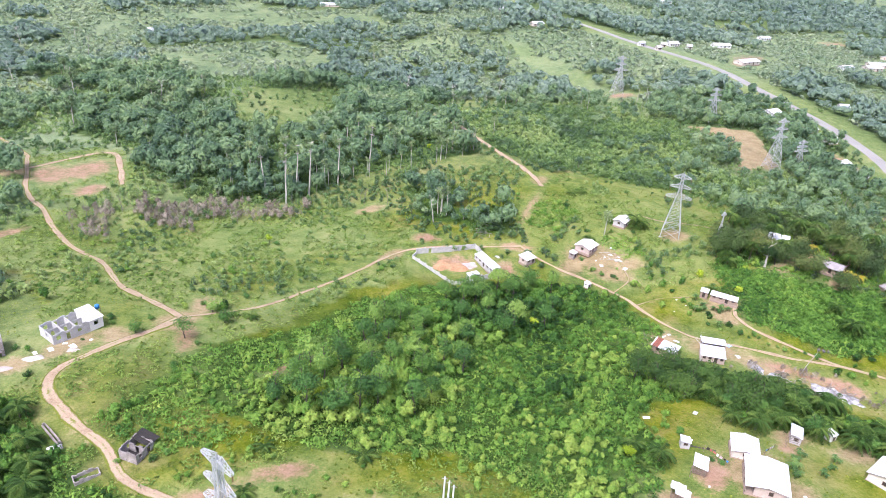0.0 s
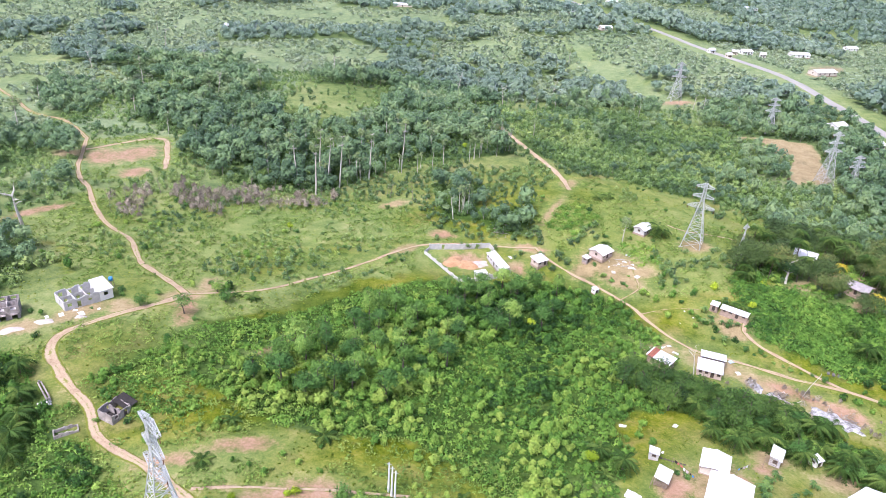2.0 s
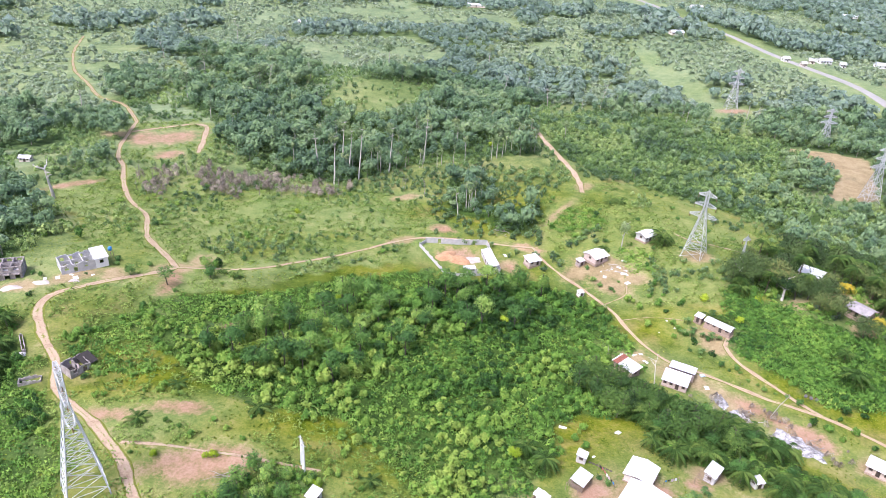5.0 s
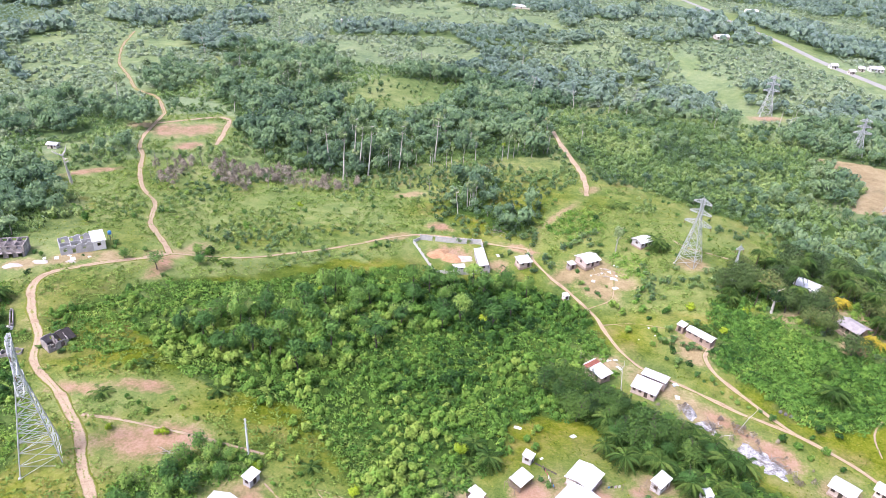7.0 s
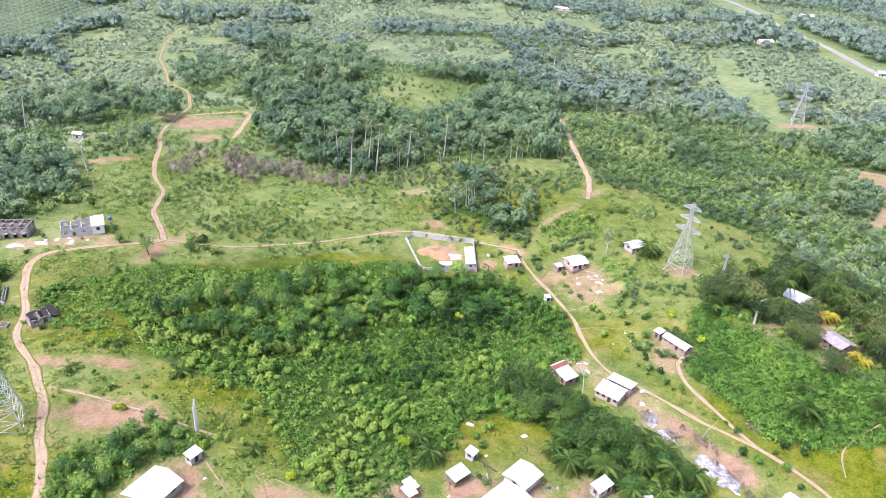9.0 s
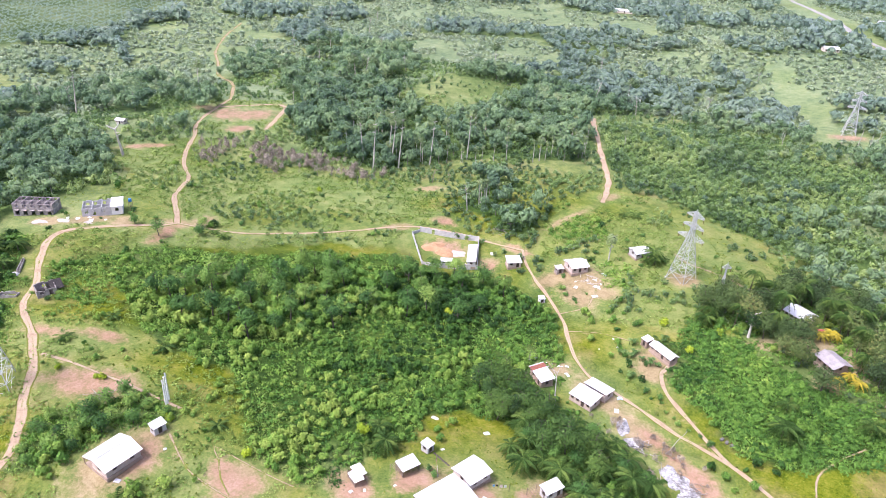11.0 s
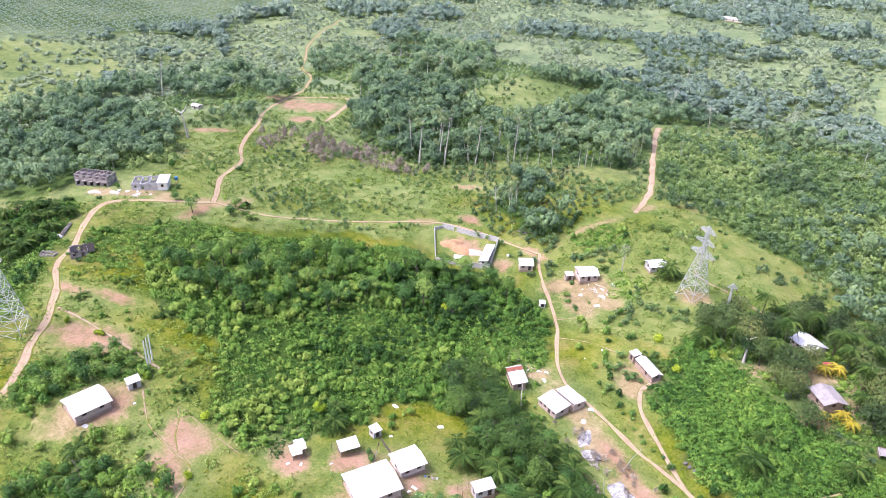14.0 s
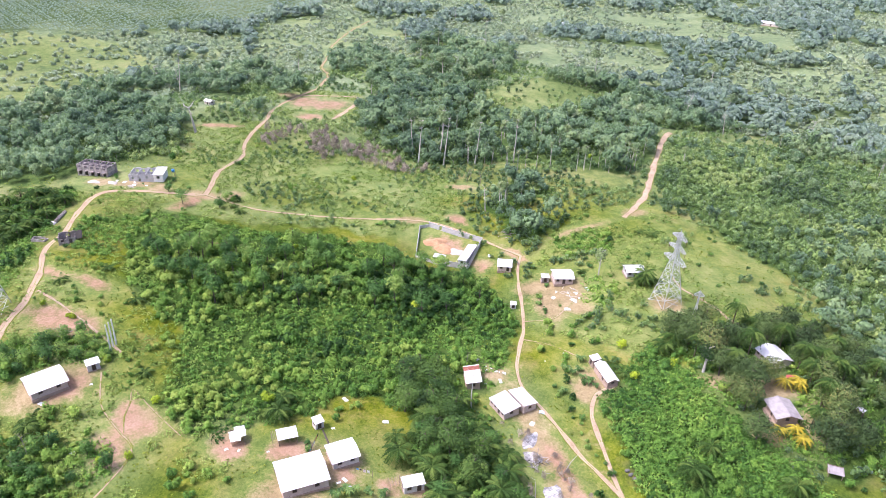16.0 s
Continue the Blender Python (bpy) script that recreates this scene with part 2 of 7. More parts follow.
def ground_mat():
    m, nt, b = nodes_of("ground", 0.95, 0.0)
    p = nt.nodes.new("ShaderNodeNewGeometry").outputs["Position"]
    n1, n2, n3 = noise_tex(nt, 0.035, 5, 0.6, p), noise_tex(nt, 0.22, 6, 0.7, p), noise_tex(nt, 1.5, 5, 0.75, p)
    n4 = noise_tex(nt, 4.5, 4, 0.8, p)
    v = mathop(nt, "ADD", mathop(nt, "ADD", mathop(nt, "MULTIPLY", n1, 0.22), mathop(nt, "MULTIPLY", n2, 0.34)), mathop(nt, "ADD", mathop(nt, "MULTIPLY", n3, 0.28), mathop(nt, "MULTIPLY", n4, 0.16)))
    grass = ramp(nt, v, [(0.37, (0.018, 0.036, 0.002)), (0.44, (0.056, 0.092, 0.006)), (0.50, (0.122, 0.15, 0.011)), (0.55, (0.18, 0.192, 0.022)), (0.62, (0.245, 0.22, 0.06))])
    # lush ground, darkened: leaf litter plus the plants' shade put into the colour
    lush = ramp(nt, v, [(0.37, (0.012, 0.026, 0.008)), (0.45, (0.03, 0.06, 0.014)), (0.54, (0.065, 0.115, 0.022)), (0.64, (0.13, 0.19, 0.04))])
    soil = ramp(nt, v, [(0.36, (0.16, 0.12, 0.062)), (0.5, (0.29, 0.222, 0.122)), (0.64, (0.42, 0.345, 0.215))])
    red = ramp(nt, v, [(0.36, (0.19, 0.105, 0.065)), (0.5, (0.32, 0.195, 0.13)), (0.64, (0.43, 0.30, 0.22))])
    tan = ramp(nt, v, [(0.36, (0.12, 0.105, 0.03)), (0.5, (0.235, 0.19, 0.07)), (0.64, (0.36, 0.28, 0.14))])
    worn = ramp(nt, noise_tex(nt, 0.075, 6, 0.68, p), [(0.5, (0, 0, 0)), (0.66, (0.75, 0.75, 0.75))])
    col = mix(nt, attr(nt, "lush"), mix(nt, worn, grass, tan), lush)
    # far ground: scrub colour with distance haze mixed in
    scrub = ramp(nt, v, [(0.38, (0.06, 0.10, 0.045)), (0.46, (0.125, 0.18, 0.08)), (0.53, (0.195, 0.25, 0.115)), (0.61, (0.28, 0.31, 0.165))])
    col = mix(nt, attr(nt, "scrub"), col, scrub)
    col = mix(nt, attr(nt, "dry"), col, ramp(nt, v, [(0.37, (0.065, 0.115, 0.034)), (0.46, (0.145, 0.205, 0.062)), (0.54, (0.22, 0.262, 0.095)), (0.63, (0.325, 0.31, 0.155))]))
    for name, c in (("bare", soil), ("red", red)):
        k = mathop(nt, "ADD", attr(nt, name), mathop(nt, "MULTIPLY", mathop(nt, "SUBTRACT", n2, 0.5), 1.1))
        k = mathop(nt, "ADD", k, mathop(nt, "MULTIPLY", mathop(nt, "SUBTRACT", n3, 0.5), 0.8))
        col = mix(nt, ramp(nt, k, [(0.3, (0, 0, 0)), (0.5, (0.45, 0.45, 0.45)), (0.72, (0.92, 0.92, 0.92))]), col, c)
    nt.links.new(col, b.inputs["Base Color"])
    # cool sheen that stands in for haze over the far ground
    nt.links.new(mathop(nt, "MULTIPLY", attr(nt, "scrub"), 0.12), b.inputs["Sheen Weight"])
    b.inputs["Sheen Tint"].default_value = (0.74, 0.88, 1.0, 1.0)
    bumped(nt, b, mathop(nt, "ADD", n3, mathop(nt, "MULTIPLY", n2, 1.5)), 0.7, 0.25)
    return m


def track_mat():
    m, nt, b = nodes_of("dirt_track", 0.95, 0.05)
    p = nt.nodes.new("ShaderNodeNewGeometry").outputs["Position"]
    n2, n3 = noise_tex(nt, 0.25, 6, 0.65, p), noise_tex(nt, 2.2, 5, 0.7, p)
    v = mathop(nt, "ADD", mathop(nt, "MULTIPLY", n2, 0.55), mathop(nt, "MULTIPLY", n3, 0.45))
    soil = ramp(nt, v, [(0.36, (0.24, 0.172, 0.108)), (0.5, (0.375, 0.285, 0.195)), (0.64, (0.48, 0.40, 0.30))])
    grass = ramp(nt, v, [(0.34, (0.055, 0.085, 0.008)), (0.66, (0.2, 0.21, 0.04))])
    k = mathop(nt, "ADD", attr(nt, "weedy"), mathop(nt, "ADD", mathop(nt, "MULTIPLY", mathop(nt, "SUBTRACT", n2, 0.5), 1.3), mathop(nt, "MULTIPLY", mathop(nt, "SUBTRACT", n3, 0.5), 1.0)))
    nt.links.new(mix(nt, ramp(nt, k, [(0.42, (0, 0, 0)), (0.62, (1, 1, 1))]), soil, grass), b.inputs["Base Color"])
    bumped(nt, b, v, 0.5, 0.1)
    return m


GROUND, TRACK = ground_mat(), track_mat()
# ---------------------------------------------------------------- plan: hills, tracks, clearings, thickets
HILLS_NEAR = [(-60, 130, 35, 4.1), (-110, 145, 35, 5.9), (10, 95, 26, 3.1), (-30, 85, 30, 3.4), (76, 112, 20, 2.6), (128, 228, 26, 7.5), (80, 245, 28, 3.2),
              (25, 218, 26, -4.1), (45, 285, 32, 4.7), (-30, 262, 24, 0.1), (-62, 275, 32, -4.2), (-100, 225, 36, -3.3), (30, 165, 32, -3.7), (75, 175, 22, -0.9),
              (115, 165, 30, -4.3), (-65, 165, 24, 0.7), (62, 140, 24, 0.7)]
HILLS_FAR = [(5, 362, 36, 5.4), (-150, 275, 42, 1.1), (-180, 215, 45, 5.7), (22, 510, 70, -11.6), (-300, 220, 90, -5.1), (-380, 400, 100, -7.3), (-150, 350, 60, 3.3),
             (130, 340, 60, -0.6), (180, 490, 80, 4.7), (-250, 620, 120, -5.8), (60, 660, 110, 12.0), (140, 100, 45, 2.4), (260, 560, 90, 3.3), (-110, 405, 30, 4.0)]
TABLE = np.random.RandomState(7).rand(256, 256)


def vnoise(x, y, size, seed=0):
    """Smooth noise from 0 to 1 with lumps of that many metres."""
    u, v = np.asarray(x) / size + seed * 17.3, np.asarray(y) / size + seed * 9.1
    i, j = np.floor(u).astype(int), np.floor(v).astype(int)
    f, g = u - i, v - j
    f, g = f * f * (3 - 2 * f), g * g * (3 - 2 * g)
    t = lambda p, q: TABLE[p % 256, q % 256]
    return (t(i, j) * (1 - f) + t(i + 1, j) * f) * (1 - g) + (t(i, j + 1) * (1 - f) + t(i + 1, j + 1) * f) * g


def fnoise(x, y, size, seed=0):
    return (vnoise(x, y, size, seed) + 0.5 * vnoise(x, y, size / 2.1, seed + 1) + 0.25 * vnoise(x, y, size / 4.3, seed + 2)) / 1.75


def land(x, y):
    """The ground's height."""
    x, y = np.asarray(x, float), np.asarray(y, float)
    z = 1.5 + (vnoise(x, y, 9, 3) - 0.5) * 0.35
    for hx, hy, r, h in HILLS_NEAR + HILLS_FAR:
        z = z + h * np.exp(-((x - hx) ** 2 + (y - hy) ** 2) / (2 * r * r))
    far = np.clip((np.hypot(x - 20, y - 200) - 420) / 400, 0, 1)
    return z + far * (fnoise(x, y, 260, 5) - 0.5) * 10


def landz(x, y):
    return float(land(x, y))


def curve_points(pts, step=2.0):
    """A smooth line through points (Catmull-Rom)."""
    p = [Vector(q) for q in pts]
    p = [2 * p[0] - p[1], *p, 2 * p[-1] - p[-2]]
    out = []
    for k in range(1, len(p) - 2):
        n = max(2, int((p[k + 1] - p[k]).length / step))
        for i in range(n):
            t = i / n
            out.append(0.5 * ((2 * p[k]) + (p[k + 1] - p[k - 1]) * t + (2 * p[k - 1] - 5 * p[k] + 4 * p[k + 1] - p[k + 2]) * t * t + (3 * p[k] - p[k - 1] - 3 * p[k + 1] + p[k + 2]) * t ** 3))
    return out + [p[-2]]


# tracks: points, width, how weedy
TRACKS = {
    "farm_track": ([(-2, 55), (-9, 72), (-22, 82), (-32, 90), (-45, 97), (-60, 103), (-68, 111), (-77, 117), (-87, 125), (-90, 131), (-88, 137), (-82, 146), (-75, 155), (-71, 163)], 2.5, 0.22),
    "hill_track": ([(-71, 163), (-82, 171), (-96, 181), (-110, 198), (-123, 206), (-136, 218), (-147, 231), (-159, 243), (-173, 268), (-182, 284)], 2.0, 0.2),
    "upper_track": ([(-182, 284), (-211, 310), (-240, 324), (-272, 350), (-305, 376), (-345, 420), (-372, 460)], 2.0, 0.3),
    "yard_track": ([(-71, 163), (-61, 169), (-51, 177), (-39, 193), (-27, 209), (-19, 221), (-12, 227), (2, 233), (17, 235), (29, 236)], 1.35, 0.2),
    "village_track": ([(29, 236), (36, 227), (51, 213), (61, 203), (70, 191), (78, 184), (90, 181), (106, 176), (120, 173), (133, 166), (150, 152)], 1.3, 0.2),
    "side_track": ([(120, 173), (110, 180), (99, 188), (95, 195), (97, 200)], 1.4, 0.2),
    "graded_clearing": ([(-172, 268), (-164, 278), (-153, 291), (-146, 290), (-138, 276), (-131, 261)], 2.6, 0.1),
    "ridge_road": ([(40, 281), (38, 290), (32, 307), (21, 328), (8, 352), (-6, 380), (-13, 396)], 2.9, 0.1),
}
FOOTPATHS = {
    "clay_footpath": ([(-35, 94), (-24, 97), (-13, 99), (-3, 101), (8, 103)], 0.9, 0.25),
    "field_footpath": ([(36, 93), (31, 95), (27, 98), (23, 100), (30, 101), (38, 102), (45, 103)], 0.45, 0.45),
    "bank_footpath": ([(13, 96), (18, 94), (24, 92), (30, 92), (36, 92.5), (41, 93), (45, 90), (50, 82), (53, 74)], 0.55, 0.42),
    "grass_footpath": ([(64, 199), (72, 202), (79, 203), (86, 203)], 0.5, 0.45),
    "tower_footpath": ([(78, 256), (84, 252), (91, 251), (98, 249), (105, 246), (114, 247)], 1.0, 0.2),
    "house_footpath": ([(58, 206), (64, 212), (64, 218), (62, 229)], 0.7, 0.42),
    "bank_path": ([(139, 172), (138, 180), (141, 187), (146, 194)], 0.6, 0.4),
}
ROAD = [(-80, 1180), (-35, 1064), (17, 953), (52, 868), (86, 756), (118, 678), (144, 620), (189, 544), (206, 480), (217, 440), (226, 395), (226, 352), (215, 300), (205, 240)]
LANES = {n: (curve_points([(x, y, 0) for x, y in pts]), w, k) for n, (pts, w, k) in {**TRACKS, **FOOTPATHS}.items()}
ROAD_LINE = curve_points([(x, y, 0) for x, y in ROAD], 6.0)


def near_line(x, y, line):
    """Distance from points to a line of points."""
    d = np.full(np.shape(x), 1e9)
    for p in line:
        d = np.minimum(d, (x - p.x) ** 2 + (y - p.y) ** 2)
    return np.sqrt(d)


def inside(x, y, poly, ragged=5.0, seed=0):
    """Whether points lie in a polygon whose edge is made uneven."""
    x, y = np.asarray(x, float), np.asarray(y, float)
    px = x + (fnoise(x, y, 14, seed) - 0.5) * 2 * ragged
    py = y + (fnoise(x, y, 14, seed + 31) - 0.5) * 2 * ragged
    r = np.zeros(x.shape, bool)
    for (x0, y0), (x1, y1) in zip(poly, poly[1:] + poly[:1]):
        if y0 != y1:
            r ^= ((y0 > py) != (y1 > py)) & (px < (x1 - x0) * (py - y0) / (y1 - y0) + x0)
    return r


def spot(x, y, cx, cy, rx, ry=None, turn=0.0):
    """1 in the middle of an oval patch, 0 outside."""
    a = radians(turn)
    u, v = (x - cx) * math.cos(a) + (y - cy) * math.sin(a), (y - cy) * math.cos(a) - (x - cx) * math.sin(a)
    d = np.sqrt((u / rx) ** 2 + (v / (ry or rx)) ** 2)
    return np.clip(1.5 - d, 0, 1) ** 1.2


THICKET = [(-66, 130), (-60, 146), (-40, 166), (-20, 190), (-8, 203), (16, 208), (32, 216), (56, 205), (64, 194), (72, 178), (76, 160), (67, 151), (56, 149), (50, 141), (54, 131), (51, 118), (54, 106), (42, 104), (28, 105), (19, 112), (6, 120), (-10, 118), (-24, 116), (-40, 122)]
TALL_BELT = [(-40, 128), (-38, 138), (-28, 152), (-12, 178), (8, 203), (30, 214), (46, 208), (48, 195), (32, 184), (14, 168), (6, 154), (2, 138), (-8, 129), (-26, 124)]
PALM_BELT = [(62, 172), (78, 170), (92, 164), (106, 154), (126, 138), (122, 126), (100, 137), (82, 144), (68, 156)]
GROVE = [(96, 224), (101, 238), (110, 252), (124, 264), (144, 254), (158, 232), (152, 212), (144, 206), (126, 210), (113, 215)]
GROVE_BANK = [(97, 195), (94, 221), (112, 214), (126, 209), (144, 205), (155, 204), (150, 190), (136, 180), (123, 176), (112, 184)]
RIDGE_BUSH = [(22, 325), (14, 340), (2, 372), (-4, 398), (24, 430), (70, 440), (130, 400), (132, 372), (120, 340), (150, 312), (165, 290), (150, 262), (128, 276), (112, 292), (84, 298), (60, 306), (42, 312)]
MID_WOODS = [(-142, 300), (-128, 276), (-104, 262), (-84, 262), (-60, 272), (-38, 298), (-8, 314), (14, 318), (10, 346), (-8, 384), (-30, 362), (-74, 352), (-118, 350), (-168, 342), (-180, 318)]
LEFT_WOODS = [(-120, 146), (-126, 168), (-140, 182), (-178, 196), (-215, 190), (-250, 150), (-240, 100), (-180, 80), (-142, 98), (-122, 112)]
BACK_WOODS = [(-158, 262), (-196, 286), (-262, 286), (-262, 240), (-230, 212), (-196, 230)]
COPSE = [(-18, 284), (2, 285), (6, 262), (25, 262), (27, 243), (14, 242), (2, 252), (-10, 254)]
DEAD_GROVE = [(-140, 230), (-118, 246), (-92, 259), (-64, 269), (-54, 259), (-80, 241), (-104, 223), (-126, 215)]
GRASS_HILL_A = [(-121, 388), (-117, 412), (-68, 425), (-62, 398), (-77, 372), (-72, 336), (-108, 338), (-120, 363)]
GRASS_HILL_B = [(-34, 366), (-14, 413), (18, 459), (37, 470), (24, 425), (1, 381)]
FIELD_C = [(-272, 413), (-254, 436), (-233, 438), (-231, 400), (-257, 389)]
FAR_FIELD = [(-446, 181), (-426, 212), (-396, 230), (-362, 246), (-321, 242), (-286, 224), (-258, 190), (-262, 135), (-330, 90), (-460, 60)]
UPHILL = [(-417, 391), (-400, 452), (-339, 480), (-300, 440), (-244, 413), (-266, 381), (-262, 341), (-240, 312), (-303, 310), (-376, 346)]
LIGHT_SCRUB = [(-222, 495), (-209, 548), (-143, 580), (-100, 545), (-79, 485), (-100, 445), (-139, 405)]
FAR_MEADOW = [(-310, 641), (-227, 762), (-147, 729), (-98, 739), (-57, 643), (-163, 610), (-243, 594)]
NORTH_MEADOW = [(-343, 613), (-319, 659), (-251, 670), (-230, 626), (-247, 592)]
EAST_MEADOW = [(-43, 593), (-12, 620), (20, 624), (30, 596), (-11, 580)]
CORRIDOR = [(35, 600), (52, 598), (94, 523), (100, 485), (121, 463), (120, 419), (98, 423), (84, 467)]
OPEN_COUNTRY = (UPHILL, LIGHT_SCRUB, FAR_MEADOW, NORTH_MEADOW, EAST_MEADOW, CORRIDOR)
PLANTATION = [(-450, 172), (-424, 224), (-404, 300), (-420, 370), (-470, 470), (-700, 420), (-900, 200), (-900, 60), (-500, 100)]
UP_CLEAR = [(-182, 276), (-168, 262), (-150, 236), (-128, 252), (-126, 268), (-144, 294), (-160, 296)]
MEADOW = [(-160, 190), (-128, 182), (-96, 146), (-60, 150), (-8, 212), (-8, 240), (-22, 262), (-60, 262), (-100, 240), (-140, 238)]
TOWER_FIELD = [(34, 238), (60, 208), (100, 214), (108, 246), (124, 268), (104, 290), (60, 300), (36, 300), (24, 268)]
WEST_BANK = [(-112, 98), (-106, 126), (-94, 124), (-80, 113), (-66, 101), (-52, 92), (-38, 80), (-36, 70), (-70, 64), (-104, 78)]
HEDGE = [(-14, 78), (-8, 92), (-2, 102), (9, 101), (9, 96), (3, 90), (0, 74), (-8, 66)]
LOW_BUSH = [(16, 66), (26, 74), (32, 82), (38, 89), (44, 89), (47, 84), (42, 70), (34, 58)]
EAST_BUSH = [(57, 238), (64, 243), (72, 236), (76, 230), (68, 224), (60, 230)]
MID_BUSH = [(28, 250), (42, 268), (56, 258), (46, 244)]
WEST_HEDGE = [(-72, 118), (-58, 134), (-46, 122), (-44, 114), (-58, 110)]
ROADSIDE_WOODS = [(136, 322), (146, 300), (180, 304), (192, 324), (196, 370), (184, 392), (180, 350), (172, 330)]

EAST_SLOPE = [(122, 270), (150, 250), (178, 238), (208, 290), (192, 312), (150, 302), (110, 294)]
QUARRY = [(130, 398), (150, 400), (173, 394), (170, 362), (166, 338), (144, 334), (153, 366), (146, 384)]

# cleared yards and bare soil: x, y, radii, turn
YARDS = [(46, 222, 5, 6, 20), (59, 217, 10, 4.5, -35), (66, 222, 6, 4, 0), (139, 222, 3, 9, 15), (116, 216.5, 5, 2.5, 20), (-83, 150, 4, 6, 40), (92.5, 193, 6, 3, -20), (69, 182, 6, 3.5, 10), (54, 108.5, 6, 3.5, 0), (65, 122, 6, 3, 60), (78, 112, 9, 9, 0), (98, 171, 9, 5, -20), (11, 84, 12, 8, 90), (33, 98, 6, 4, 30), (34, 262, 2, 14, -20), (-71, 163, 6, 4.5, 30), (11, 92, 3.5, 3, 0), (74, 122, 11, 7, 70), (63, 119, 4, 4, 0), (53, 111, 6, 4, 0), (89, 137, 6, 4, 0), (84, 178, 10, 5, -15), (92, 198, 8, 5, -30), (56, 226.5, 14, 9, -30),
         (26, 235, 9, 2.5, -10), (127, 224, 9, 4, 40), (134, 210, 5, 3, 0), (-92, 144, 10, 4, 55), (-102, 134, 7, 4, 30), (-18, 222, 7, 3, 50), (104, 132, 7, 4, 0), (96, 172, 9, 4, -20), (112, 163, 9, 4, -25),
         (86, 240, 7, 5, 0), (21, 223, 3, 6, -50), (-31, 261, 8, 4, 40), (-8, 238, 5, 3, 0), (-176, 262, 8, 6, 0), (30, 97, 4, 3, 40), (129, 156, 6, 5, 0), (40, 288, 6, 4, 60), (-68, 172, 4, 7, 20), (-72, 158, 3, 7, 60)]
RED_SPOTS = [(240, 590, 22, 11, 30), (375, 726, 18, 10, 0), (62, 717, 15, 8, 0), (104, 170, 10, 3, -22), (116, 163, 7, 5, -30), (79, 126, 5, 2.5, -10), (64.5, 119, 4, 5, -20), (86.5, 132, 4, 3, 0), (56, 110, 5, 4, 0), (28, 235.5, 8, 2.2, -10), (-6, 237, 6, 3, 10), (24, 221, 3, 4, 30), (13, 87, 7, 5, 90), (33, 95, 10, 4, -20), (39, 89, 8, 5, -30), (-66.5, 154, 3.2, 11, 20), (-160, 262, 9, 12, 30), (-17, 93, 12, 6, 20), (-12, 99, 9, 4, 10), (37, 97, 5, 4, 60), (-44, 100, 8, 3, 20), (-30, 108, 9, 3, 20), (-150, 270, 16, 9, 60), (-140, 252, 8, 5, 60), 
             (4, 222, 9, 6, 20), (222, 560, 20, 9, 60), (205, 352, 5, 18, 10), (110, 462, 12, 7, 0), (300, 800, 30, 14, 0), (-38, 146, 1.5, 8, -30), (-150, 206, 14, 3, 60)]
DRY_SPOTS = [(-140, 262, 34, 24, 60), (-112, 226, 22, 10, 30), (60, 230, 16, 16, 0), (-10, 224, 18, 12, 60), (-32, 258, 18, 9, 50), (96, 165, 20, 10, -20), (85, 262, 30, 24, 0), (-100, 150, 20, 12, 50), (30, 92, 18, 12, 30), (-36, 100, 20, 9, 25)]


def patches(x, y, spots):
    v = np.zeros(np.shape(x))
    for s in spots:
        v = np.maximum(v, spot(x, y, *s))
    return v


def axis(lo, hi, step, reach):
    """Even steps in the middle and ever longer ones towards the horizon."""
    mid = list(np.arange(lo, hi + step / 2, step))
    a, b, s = [], [], step
    while not a or a[-1] < reach:
        s *= 1.085
        a.append((a[-1] if a else 0) + s)
    return np.array([lo - d for d in reversed(a)] + mid + [hi + d for d in a])


def mesh_np(name, verts, quads, material, normals=None, **values):
    """A mesh from arrays of points and faces, with named values on the points."""
    me = bpy.data.meshes.new(name)
    nv, nq = len(verts), len(quads)
    me.vertices.add(nv)
    me.vertices.foreach_set("co", np.ascontiguousarray(verts, np.float32).ravel())
    k = quads.shape[1]
    me.loops.add(nq * k)
    me.loops.foreach_set("vertex_index", np.ascontiguousarray(quads, np.int32).ravel())
    me.polygons.add(nq)
    me.polygons.foreach_set("loop_start", np.arange(0, nq * k, k, dtype=np.int32))
    me.polygons.foreach_set("loop_total", np.full(nq, k, np.int32))
    for k, v in values.items():
        me.attributes.new(k, "FLOAT", "POINT").data.foreach_set("value", np.ascontiguousarray(v, np.float32))
    me.update()
    me.validate()
    if normals is not None:
        me.attributes.new("custom_normal", "FLOAT_VECTOR", "POINT").data.foreach_set("vector", np.ascontiguousarray(normals, np.float32).ravel())
        me.update()
    me.materials.append(material)
    return me


def shade(me, smooth=True):
    me.polygons.foreach_set("use_smooth", np.full(len(me.polygons), smooth))
    return me


def woods_cover(x, y):
    """Where the far country is wooded: 0 open, 1 closed."""
    return fnoise(x, y, 120, 11) * 0.7 + fnoise(x, y, 34, 15) * 0.3


def lie_any(x, y, polys):
    r = np.zeros(np.shape(x), bool)
    for k, p in enumerate(polys):
        r |= inside(x, y, p, 5, k)
    return r


